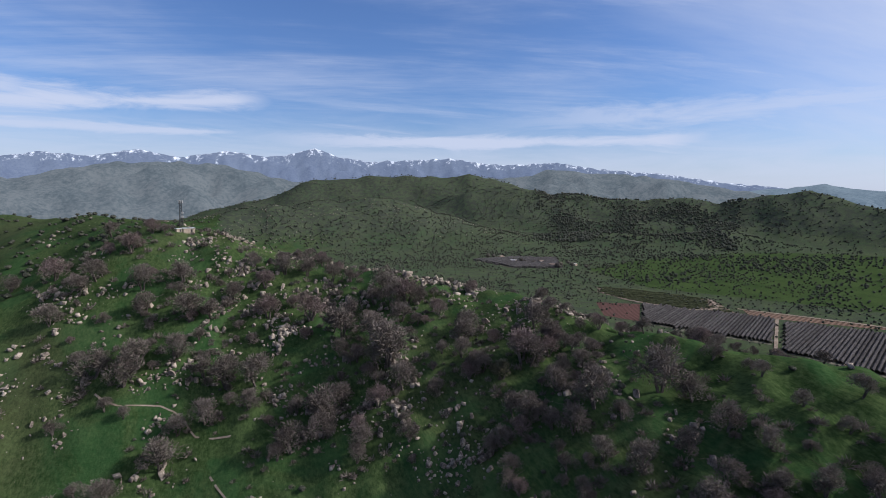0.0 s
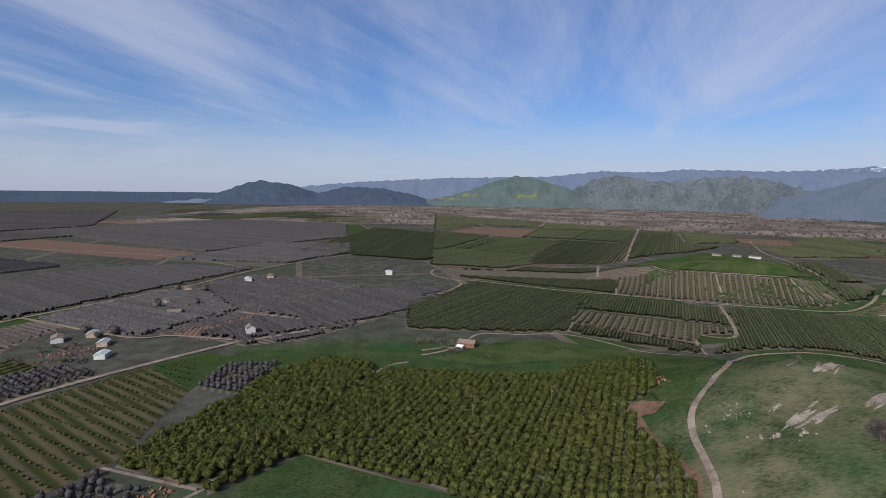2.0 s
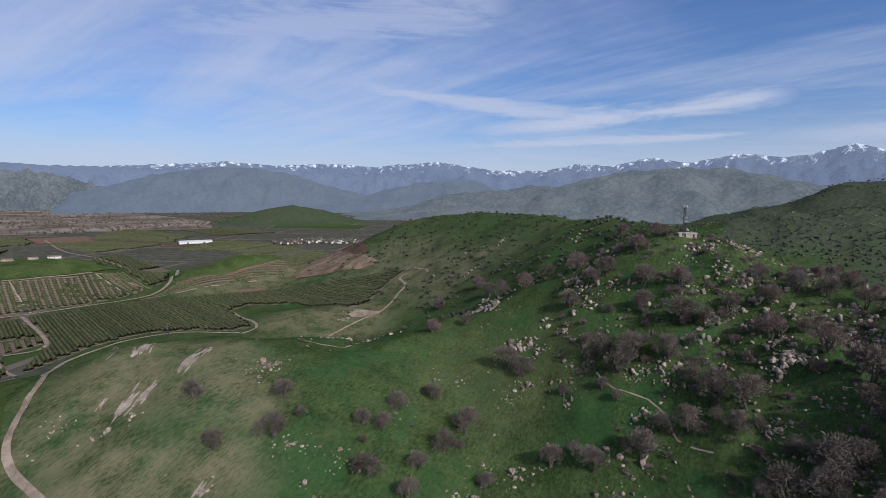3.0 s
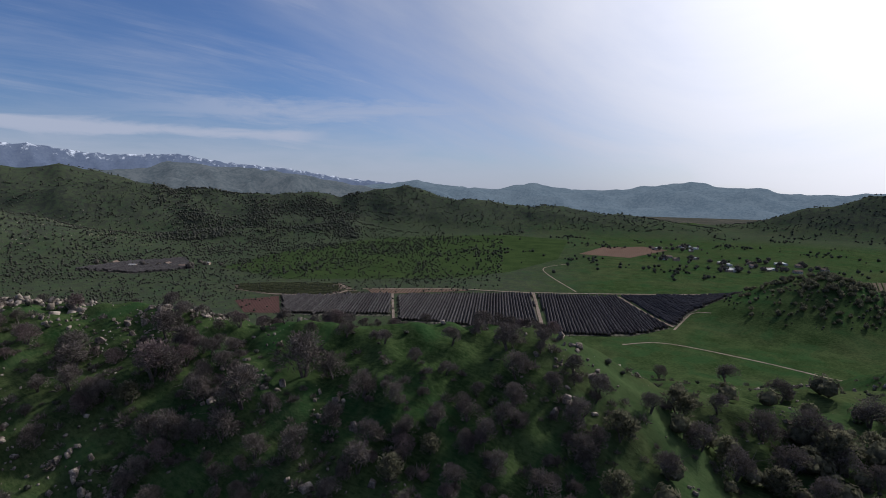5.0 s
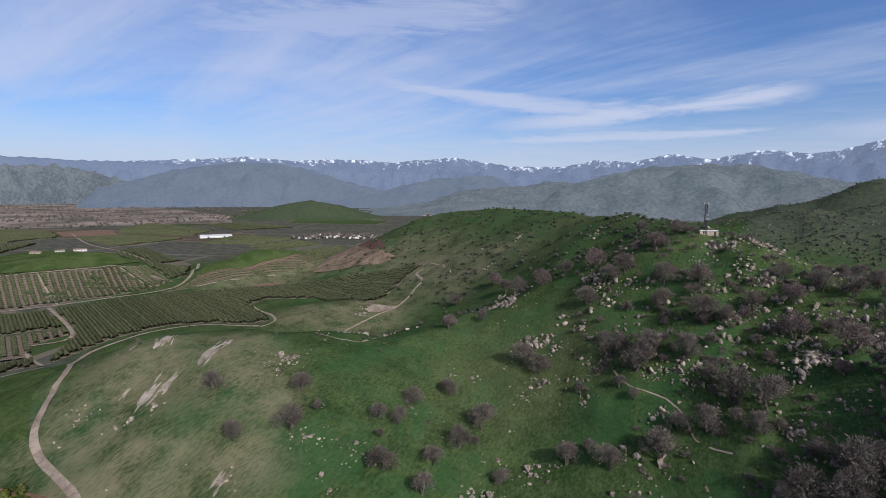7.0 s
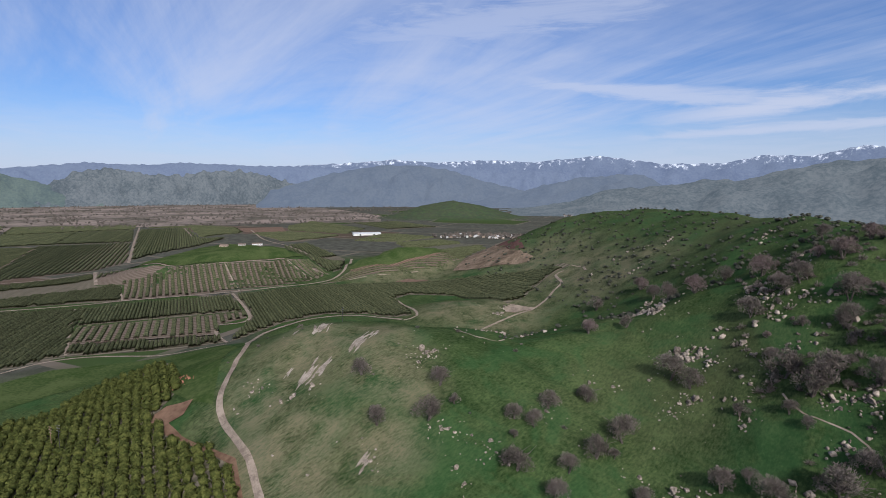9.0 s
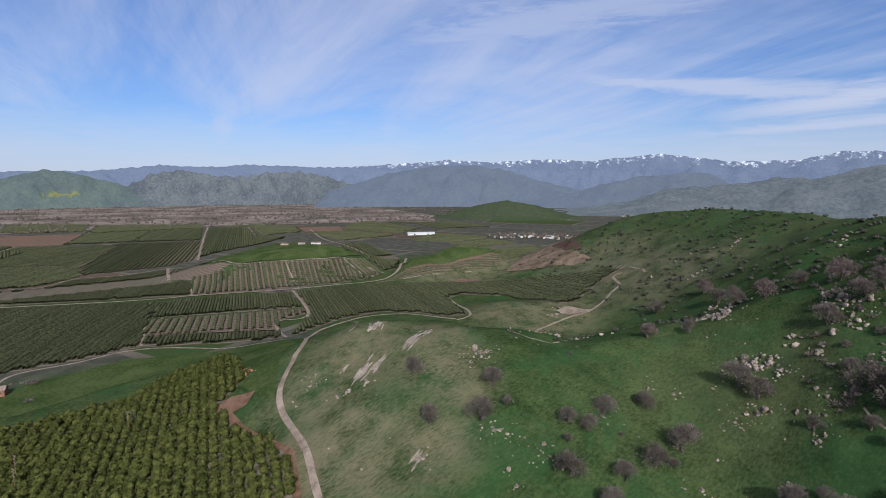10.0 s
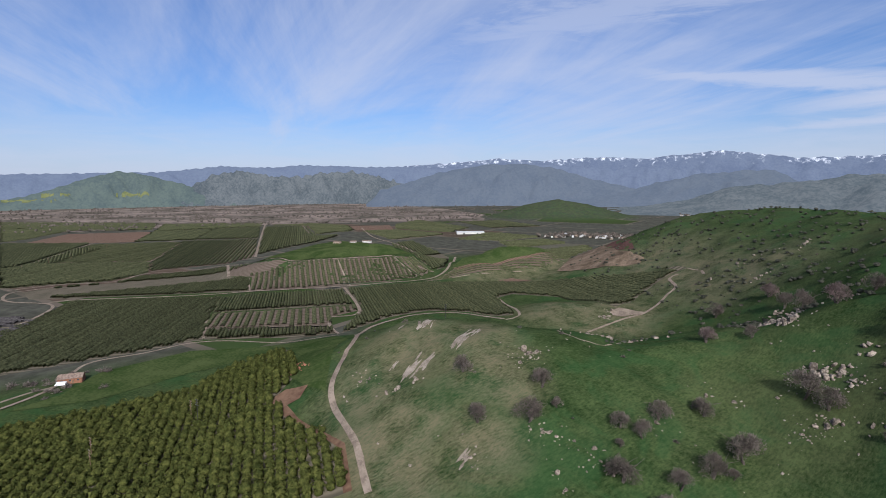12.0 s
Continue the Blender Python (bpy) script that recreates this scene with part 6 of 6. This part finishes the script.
MAT_SHEET = mottled("pale_metal_roof", (0.36, 0.37, 0.385), (0.54, 0.55, 0.56), 2.5, 0.45, vary=0.15)
MAT_BLUE_ROOF = mottled("blue_grey_metal_roof", (0.27, 0.33, 0.40), (0.36, 0.43, 0.50), 2.5, 0.45)
MAT_FADED = mottled("faded_paint", (0.28, 0.27, 0.25), (0.42, 0.41, 0.39), 2.0, 0.7, vary=0.25)
MAT_OLD_TIN = mottled("old_tin_roof", (0.20, 0.195, 0.195), (0.40, 0.39, 0.38), 2.5, 0.6, vary=0.45)
MAT_RIVER = mottled("river_twigs", (0.055, 0.050, 0.042), (0.125, 0.108, 0.096), 4, vary=0.15)
MAT_ROOF = mottled("brown_shingle", (0.10, 0.075, 0.062), (0.20, 0.155, 0.13), 1.2, vary=0.35)
MAT_RUST = mottled("rusty_sheet", (0.16, 0.075, 0.05), (0.27, 0.14, 0.09), 1.5)
MAT_GLASS, _k = material("window_glass", 0.08)
finish(_k, _k.mix(_k.noise(_k.where, 0.5, 2), (0.03, 0.04, 0.05), (0.06, 0.07, 0.085)))
MAT_TIMBER = mottled("weathered_timber", (0.10, 0.065, 0.045), (0.20, 0.14, 0.10), 0.8)
MAT_CAR = mottled("car_paint", (0.55, 0.56, 0.58), (0.74, 0.75, 0.76), 1.5, 0.35, vary=0.45, bump=0.0)
MAT_RUBBER = mottled("rubber", (0.02, 0.02, 0.02), (0.035, 0.035, 0.035), 0.4)
MAT_PLASTIC = mottled("poly_sheeting", (0.45, 0.46, 0.47), (0.60, 0.61, 0.62), 2.0, 0.4)


def communications_mast(x, y):
    z = float(height(x, y))
    root = thing("communications_mast", "tall dark steel lattice mast with pale antennas on the hilltop", "mast", at=(x, y, z - 0.3))
    tall, corner = 17.0, [(0.9, 0.9), (-0.9, 0.9), (-0.9, -0.9), (0.9, -0.9)]
    for cx, cy in corner:
        bm = bmesh.new()
        tube(bm, (cx, cy, 0), (cx * 0.45, cy * 0.45, tall), 0.20, 0.15, 6)
        part("leg", bm, MAT_STEEL, root)
    for i in range(10):
        a, b = i / 10, (i + 1) / 10
        bm = bmesh.new()
        for k in range(4):
            (px, py), (qx, qy) = corner[k], corner[(k + 1) % 4]
            fa, fb = 1 - 0.55 * a, 1 - 0.55 * b
            tube(bm, (px * fa, py * fa, tall * a), (qx * fb, qy * fb, tall * b), 0.09, 0.09, 4)
            tube(bm, (px * fb, py * fb, tall * b), (qx * fb, qy * fb, tall * b), 0.08, 0.08, 4)
        part("brace", bm, MAT_STEEL, root)
    bm = bmesh.new()
    bmesh.ops.create_cone(bm, segments=12, radius1=1.15, radius2=1.15, depth=0.15, cap_ends=True, matrix=Matrix.Translation((0, 0, tall - 1.2)))
    part("platform", bm, MAT_STEEL, root)
    for i in range(9):
        a = math.tau * i / 9
        bm = bmesh.new()
        box(bm, 1.25 * math.cos(a), 1.25 * math.sin(a), tall - 1.0, 0.18, 0.34, 1.7, a)
        part("antenna", bm, MAT_PANEL, root, "white panel antenna")
    for zz in (8.2, 10.4):
        bm = bmesh.new()
        bmesh.ops.create_cone(bm, segments=16, radius1=0.7, radius2=0.6, depth=0.35, cap_ends=True, matrix=Matrix.Translation((0.8, -0.8, zz)) @ Matrix.Rotation(radians(90), 4, "X"))
        part("dish", bm, MAT_PANEL, root, "white round dish")
    bm = bmesh.new()
    tube(bm, (0, 0, tall), (0, 0, tall + 2.2), 0.05, 0.03, 5)
    part("lightning_rod", bm, MAT_STEEL, root)


def hut(x, y, w, d, h, turn, label):
    z = float(height(x, y))
    root = thing("equipment_hut", label, "hut", at=(x, y, z - 0.4), turn=turn)
    bm = bmesh.new()
    box(bm, 0, 0, 0, w, d, h)
    part("wall", bm, MAT_STUCCO, root)
    bm = bmesh.new()
    box(bm, 0, 0, h, w + 0.5, d + 0.5, 0.25)
    part("roof", bm, MAT_SHEET, root)
    bm = bmesh.new()
    box(bm, 0.2 * w, -d / 2, 0.4, 0.95, 0.12, 2.05)
    part("door", bm, MAT_STEEL, root)


communications_mast(-22.5, 336)
hut(-18.6, 333, 6.0, 4.0, 3.0, 12, "small beige equipment hut at the foot of the mast")
hut(-23.8, 331, 3.0, 2.4, 2.2, 30, "low beige cabinet beside the mast")


# ---- houses, sheds and greenhouses ----
def gable(bm, w, d, h, rise, over=0.4):
    """A pitched roof slab over a w x d plan at height h, ridge along x."""
    hw, hd = w / 2 + over, d / 2 + over
    rows = [(-hd, h - over * rise / (d / 2)), (0, h + rise), (hd, h - over * rise / (d / 2))]
    for lift in (0.0, 0.22):
        for yy, zz in rows:
            for xx in (-hw, hw):
                bm.verts.new((xx, yy, zz + lift))
    v = bm.verts
    v.ensure_lookup_table()
    for q in ((6, 8, 9, 7), (8, 10, 11, 9), (0, 1, 3, 2), (2, 3, 5, 4), (0, 6, 7, 1), (4, 5, 11, 10), (0, 2, 8, 6), (2, 4, 10, 8), (1, 7, 9, 3), (3, 9, 11, 5)):
        bm.faces.new([v[i] for i in q])


def house(w, d, h, rise, wall, roof, label, name="house", category="house", group="", windows=3, gates=0):
    """A building with walls up to the gables, roof, door and windows; its ridge runs along x."""
    root = thing(name, label, category, group)
    bm = bmesh.new()
    base = [bm.verts.new(p) for p in ((-w / 2, -d / 2, -0.6), (w / 2, -d / 2, -0.6), (w / 2, d / 2, -0.6), (-w / 2, d / 2, -0.6))]
    top = [bm.verts.new(p) for p in ((-w / 2, -d / 2, h), (w / 2, -d / 2, h), (w / 2, d / 2, h), (-w / 2, d / 2, h))]
    peak = [bm.verts.new((-w / 2, 0, h + rise)), bm.verts.new((w / 2, 0, h + rise))]
    for f in ((base[0], base[1], top[1], top[0]), (base[2], base[3], top[3], top[2]), (base[1], base[2], top[2], peak[1], top[1]), (base[3], base[0], top[0], peak[0], top[3])):
        bm.faces.new(f)
    part("wall", bm, wall, root)
    bm = bmesh.new()
    gable(bm, w, d, h, rise)
    part("roof", bm, roof, root)
    if not gates:
        bm = bmesh.new()
        box(bm, w * 0.12, -d / 2, 0, 1.0, 0.14, 2.05)
        part("door", bm, MAT_TIMBER, root)
    for i in range(gates):
        bm = bmesh.new()
        box(bm, w * ((i + 0.5) / gates - 0.5), -d / 2, 0, min(4.0, w / gates * 0.7), 0.14, min(3.6, h * 0.85))
        part("gate", bm, MAT_STEEL, root, "dark roller gate")
    for i in range(windows):
        for side in (-1, 1):
            if side < 0 and abs((i + 0.5) / windows - 0.62) < 0.12 and not gates:
                continue
            bm = bmesh.new()
            box(bm, w * ((i + 0.5) / windows - 0.5), side * d / 2, h * 0.4, 1.1, 0.10, 1.1)
            part("window", bm, MAT_GLASS, root)
    return root


def put(ob, x, y, turn):
    ob.matrix_basis = pose(x, y, float(height(x, y)) + 0.35, 0, 0, turn)
    return ob


def greenhouse(length, width, label):
    """A hoop house: arched cover, end wall with a door, and base rails."""
    root = thing("hoop_house", label, "greenhouse", "hoop houses in the yard")
    bm = bmesh.new()
    n_arc, rows = 12, 7
    grid = [[bm.verts.new((length * (j / (rows - 1) - 0.5), -width / 2 * math.cos(math.pi * i / n_arc), 0.9 + width * 0.42 * math.sin(math.pi * i / n_arc))) for i in range(n_arc + 1)] for j in range(rows)]
    for j in range(rows - 1):
        for i in range(n_arc):
            bm.faces.new((grid[j][i], grid[j + 1][i], grid[j + 1][i + 1], grid[j][i + 1]))
    for j in (0, -1):
        bm.faces.new(grid[j])
    part("cover", bm, MAT_PLASTIC, root, "white arched plastic cover")
    bm = bmesh.new()
    for side in (-1, 1):
        box(bm, 0, side * width / 2, -0.2, length, 0.15, 1.1)
    for end in (-1, 1):
        box(bm, end * length / 2, 0, -0.2, 0.12, width, 1.1)
    part("base_wall", bm, MAT_STEEL, root)
    for j in range(rows):
        bm = bmesh.new()
        xx = length * (j / (rows - 1) - 0.5)
        for i in range(n_arc):
            a, b = math.pi * i / n_arc, math.pi * (i + 1) / n_arc
            tube(bm, (xx, -width / 2 * 1.01 * math.cos(a), 0.9 + width * 0.43 * math.sin(a)), (xx, -width / 2 * 1.01 * math.cos(b), 0.9 + width * 0.43 * math.sin(b)), 0.06, 0.06, 4)
        part("hoop", bm, MAT_SHEET, root)
    return root


def car(label, long=4.6, box_body=False):
    root = thing("truck" if box_body else "car", label, "vehicle", "vehicles parked in the yard")
    bm = bmesh.new()
    made = box(bm, 0, 0, 0.35, long, 1.8, 0.75)
    bmesh.ops.bevel(bm, geom=bm.edges[:], offset=0.15, segments=2, affect="EDGES")
    part("body", bm, MAT_CAR, root)
    bm = bmesh.new()
    verts = box(bm, -0.2 if not box_body else 0.3, 0, 1.08, long * (0.78 if box_body else 0.52), 1.6, 1.3 if box_body else 0.55)
    for v in verts:
        if v.co.z > 1.3 and not box_body:
            v.co.x *= 0.75
    part("cabin", bm, MAT_CAR if box_body else MAT_GLASS, root)
    for sx in (-1, 1):
        for sy in (-1, 1):
            bm = bmesh.new()
            bmesh.ops.create_cone(bm, segments=12, radius1=0.34, radius2=0.34, depth=0.24, cap_ends=True, matrix=Matrix.Translation((sx * long * 0.31, sy * 0.82, 0.34)) @ Matrix.Rotation(radians(90), 4, "X"))
            part("wheel", bm, MAT_RUBBER, root)
    return root


# the farm yard south of the hill
put(house(22, 8, 4.2, 1.0, MAT_STEEL, MAT_SHEET, "long open-sided shed with a pale metal roof", "packing_shed", "shed", gates=4, windows=1), 33, -390, 156)
put(house(37, 12, 5.5, 1.6, MAT_WHITE, MAT_SHEET, "large white barn with a pale metal roof", "barn", "barn", gates=3, windows=5), 4, -366, 101)
put(house(9, 6, 3, 0.8, MAT_TIMBER, MAT_ROOF, "low dark wooden shed in the yard", "shed", "shed", windows=1), -10, -330, 157)
put(house(11, 5, 3, 0.7, MAT_WHITE, MAT_SHEET, "small white shed with a metal roof", "shed", "shed", windows=2), -21, -338, 157)
put(house(12, 5, 3, 0.6, MAT_FADED, MAT_OLD_TIN, "long white trailer shed beside the road", "shed", "shed", windows=3), -56, -345, 159)
put(house(13, 9, 3.2, 1.6, MAT_WHITE, MAT_SHEET, "white farmhouse with a pale roof", "farmhouse"), -41, -316, 110)
put(house(12, 7, 3.4, 0.9, MAT_STUCCO, MAT_SHEET, "grey workshop with a ribbed pale roof", "workshop", "workshop", windows=4), -95, -332, 172)
put(house(15, 7, 3.0, 0.5, MAT_WHITE, MAT_SHEET, "long white canopy beside the green mound", "canopy", "canopy", gates=3, windows=1), -123, -313, 150)
put(house(5, 4, 2.6, 0.6, MAT_WHITE, MAT_SHEET, "tiny white shed in the yard", "shed", "shed", windows=1), -18, -294, 120)
put(house(9, 4.5, 2.8, 0.8, MAT_STUCCO, MAT_ROOF, "low brown cabin at the yard's edge", "cabin", "cabin", windows=3), -35, -246, 165)
put(house(12, 9, 3.4, 1.0, MAT_WHITE, MAT_BLUE_ROOF, "white office with a blue-grey metal roof", "farm_office", "office", windows=4), -93, -188, 145)
put(house(3.2, 2.6, 2.4, 0.5, MAT_WHITE, MAT_SHEET, "small white pump house by the mound", "shed", "shed", windows=1), -69, -221, 150)
put(house(3.0, 2.4, 2.4, 0.4, MAT_WHITE, MAT_SHEET, "small white tool shed by the hoop houses", "shed", "shed", windows=1), -54, -231, 110)
hoop = put(greenhouse(11, 6.0, "white arched hoop house on bare earth"), -54, -218, 112)
copy_thing(hoop, pose(-61, -213, 0.35, 0, 0, 112))
put(greenhouse(9, 5, "small white arched store in the yard"), -21, -278, 118)
first = put(car("white pickup truck parked on bare earth", 5.2), -24, -272, 20)
for x, y, a in ((-35, -268, 22), (-36, -265, 15), (-37.5, -262, 24), (-38.5, -259, 18), (-52, -337, 150), (-74, -340, 160), (-103, -326, 170), (-110, -322, 40), (-101, -187, 90), (-80, -336, 165)):
    copy_thing(first, pose(x, y, 0.35, 0, 0, a))
rv = put(car("white box truck parked by a cabin", 7.0, True), -33, -254, 60)
copy_thing(rv, pose(-386, -35, float(height(-386, -35)) + 0.4, 0, 0, 70))

# farms of the plain
put(house(13, 8, 3.2, 1.8, MAT_RUST, MAT_ROOF, "red-brown farmhouse at the end of a lane", "farmhouse"), -392, -30, 80)
put(house(8, 7, 6.0, 2.4, MAT_WHITE, MAT_ROOF, "tall pale farmhouse in a bare field", "farmhouse"), -392, -209, 35)
put(house(14, 8, 3.2, 1.2, MAT_WHITE, MAT_SHEET, "white farm shed beside a road", "shed", "shed"), -624, -334, 30)
put(house(18, 9, 3.2, 1.2, MAT_STUCCO, MAT_ROOF, "brown-roofed farmhouse beside a road", "farmhouse"), -654, -318, 25)
put(house(16, 9, 3.4, 1.3, MAT_WHITE, MAT_SHEET, "white shed at a field corner", "shed", "shed"), -719, -170, 15)
put(house(12, 8, 3.2, 1.5, MAT_WHITE, MAT_ROOF, "white farmhouse among bare trees", "farmhouse"), -347, -343, 40)
put(house(10, 7, 3.0, 1.2, MAT_WHITE, MAT_SHEET, "pale shed among scrap and trees", "shed", "shed"), -319, -281, 20)
put(house(70, 40, 4.6, 1.6, MAT_WHITE, MAT_SHEET, "very large white packing house in the orchards", "packing_house", "warehouse", gates=2, windows=2), -1104, 785, 60)
put(house(20, 10, 3.4, 1.6, MAT_WHITE, MAT_ROOF, "long low house on the green mound", "house"), -1060, 472, 60)
put(house(14, 9, 3.4, 1.6, MAT_FADED, MAT_ROOF, "white house on the green mound", "house"), -1067, 442, 60)
put(house(16, 9, 3.4, 1.6, MAT_STUCCO, MAT_ROOF, "tan house on the green mound", "house"), -1075, 408, 50)

VILLAGE = [house(12, 8, 3.0, 1.6, MAT_FADED, MAT_ROOF, "white village house with a brown roof", group="village houses"), house(10, 7, 2.9, 1.4, MAT_STUCCO, MAT_OLD_TIN, "tan village house with a pale roof", group="village houses"),
           house(15, 5, 2.8, 0.8, MAT_WHITE, MAT_SHEET, "long white mobile home", group="village houses"), house(13, 9, 3.2, 1.8, MAT_STUCCO, MAT_ROOF, "tan village house with a dark roof", group="village houses")]
_rng = random.Random(21)
village_trees = []
_placed = set()


def settle(count, corners, turn):
    """Houses strewn over a quad, each facing roughly along the lanes."""
    a, b, c, d = (Vector(p) for p in corners)
    for _ in range(count):
        u, v = _rng.random(), _rng.random()
        p = a.lerp(b, u).lerp(d.lerp(c, u), v)
        k = _rng.randrange(4)
        m = pose(p.x, p.y, float(height(p.x, p.y)) + 0.1, 0, 0, turn + _rng.choice((0, 90)) + _rng.uniform(-6, 6))
        if k in _placed:
            copy_thing(VILLAGE[k], m)
        else:
            _placed.add(k)
            VILLAGE[k].matrix_basis = m
        for _ in range(3):
            village_trees.append((p.x + _rng.gauss(0, 16), p.y + _rng.gauss(0, 16)))


settle(58, ((-29, -562), (-142, -520), (-225, -800), (-62, -843)), 68)
settle(26, ((-188, -505), (-230, -490), (-400, -880), (-340, -900)), 68)
settle(52, ((-11, -622), (-190, -500), (-330, -860), (-92, -1024)), 68)
settle(34, ((-329, -600), (-240, -520), (-420, -1000), (-479, -980)), 68)
settle(70, ((-919, 864), (-720, 1000), (-810, 1060), (-950, 984)), 40)
settle(16, ((-1244, 1917), (-1150, 2050), (-1240, 2140), (-1330, 2020)), 40)
settle(26, ((1048, 197), (881, -45), (983, -183), (1289, 63)), 20)
settle(30, ((1107, -306), (1024, -516), (1314, -699), (1429, -390)), 30)
settle(5, ((-638, -343), (-329, -291), (-329, -351), (-638, -383)), 30)
settle(5, ((420, 830), (555, 625), (594, 665), (470, 850)), 30)
spots = np.array(village_trees)
planted("village_trees", np.column_stack([spots, height(spots[:, 0], spots[:, 1])]), np.random.RandomState(3).uniform(4, 10, len(spots)), CROWN_FINE, MAT_RIVER, "grey-brown garden trees round the houses", "trees", 13)

flats = np.array([(*polar(b, 1850 + (r - 1850) * min(1.0, max(0.12, (-50 - b) / 15), max(0.10, (b + 132) / 22))), 0.6) for b in range(-128, -52, 5) for r in (1850, 2900, 4150)])
flats = mesh_object("river_flats", flats, [(3 * i + k, 3 * i + k + 1, 3 * i + k + 4, 3 * i + k + 3) for i in range(15) for k in (0, 1)], MAT_FLATS, "structure")
tagged(flats, "pale pinkish brown flats along a river bed", "flats")
# woods along the river bed, and loose trees in the eastern valley
rng = np.random.RandomState(50)
a, r = np.radians(rng.uniform(-112, -50, 17000)), rng.uniform(1800, 4150, 17000)
x, y = r * np.sin(a), r * np.cos(a)
keep = rng.rand(len(x)) < np.clip(0.12 + 0.5 * wave(x, y, 420, 33), 0.02, 0.7)
planted("river_woodland", np.stack([x, y, 0 * x], -1)[keep], rng.uniform(5, 11, keep.sum()), CROWN_FAR, MAT_RIVER, "leafless rosy-grey woods along a river bed", "woodland", 14)
a, r = np.radians(rng.uniform(40, 130, 14000)), rng.uniform(760, 2300, 14000)
x, y = r * np.sin(a), r * np.cos(a)
keep = rng.rand(len(x)) < np.clip(-0.22 + 1.3 * wave(x, y, 240, 35) + 0.4 * wave(x, y, 60, 36), 0.004, 0.9)
planted("valley_trees", np.stack([x, y, height(x, y)], -1)[keep], rng.uniform(3, 7.5, keep.sum()), CROWN_COARSE, MAT_BRUSH, "dark trees strewn over the green valley", "trees", 15)


a, r = np.radians(rng.uniform(33, 53, 9000)), rng.uniform(1280, 1900, 9000)
x, y = r * np.sin(a), r * np.cos(a)
keep = rng.rand(len(x)) < np.clip(0.35 + 0.9 * wave(x, y, 190, 41), 0.03, 0.95)
planted("valley_wood", np.stack([x, y, height(x, y)], -1)[keep], rng.uniform(4, 9, keep.sum()), CROWN_FAR, MAT_BRUSH, "dark oak woods at the foot of the far hills", "woodland", 17)


# ---- utility poles in the groves ----
def utility_pole(tall, steel, label):
    root = thing("utility_pole", label, "pole", "utility poles")
    bm = bmesh.new()
    tube(bm, (0, 0, -0.5), (0, 0, tall), 0.17, 0.11, 8)
    part("post", bm, MAT_STEEL if steel else MAT_TIMBER, root)
    for zz in (tall - 0.6, tall - 1.9, tall - 3.2):
        bm = bmesh.new()
        box(bm, 0, 0, zz, 2.6, 0.14, 0.14)
        part("crossarm", bm, MAT_STEEL if steel else MAT_TIMBER, root)
        for k in (-1.15, -0.5, 0.5, 1.15):
            bm = bmesh.new()
            tube(bm, (k, 0, zz + 0.14), (k, 0, zz + 0.42), 0.06, 0.04, 6)
            part("insulator", bm, MAT_PANEL, root)
    return root


wood = put(utility_pole(11, False, "brown wooden utility pole with crossarms in a grove"), -268, -16, 20)
metal = put(utility_pole(13, True, "grey steel utility pole with crossarms in a grove"), -273, 28, 25)
for x, y in ((-192, -155), (-204, -153), (-215, -113), (-238, -67), (-256, -16), (-282, 26)):
    copy_thing(wood, pose(x, y, float(height(x, y)), 0, 0, 20))
copy_thing(metal, pose(-278, 178, float(height(-278, 178)), 0, 0, 10))
for k in range(14):
    x, y = -420 - 70 * k, -330 + 26 * k
    copy_thing(wood, pose(x, y, float(height(x, y)), 0, 0, 70))

# scrap and rock piles at the edge of the grove
_rng = random.Random(33)
pile = [(cx + _rng.gauss(0, reach), cy + _rng.gauss(0, reach * 0.6), _rng.uniform(0.5, 2.0)) for cx, cy, reach, count in ((-290, 74, 6, 150), (-285, 80, 5, 80), (-166, -134, 9, 90), (-322, -310, 14, 120)) for _ in range(count)]
pile = np.array(pile)
planted("scrap_pile", np.column_stack([pile[:, :2], height(pile[:, 0], pile[:, 1]) + 0.3]), pile[:, 2], lump, MAT_RUST, "heap of rust-brown scrap and stones", "scrap", 16)

yard_trees = np.array([(x + _rng.gauss(0, 7), y + _rng.gauss(0, 9)) for x, y in ((-400, -42), (-402, -55), (-398, -18), (-383, -38), (-299, -331), (-334, -331), (-309, -291), (-399, -202)) for _ in range(7)])
planted("yard_trees", np.column_stack([yard_trees, height(yard_trees[:, 0], yard_trees[:, 1])]), np.random.RandomState(91).uniform(4, 8, len(yard_trees)), spray, MAT_TWIG, "leafless grey trees round the farmyards", "trees", 92)
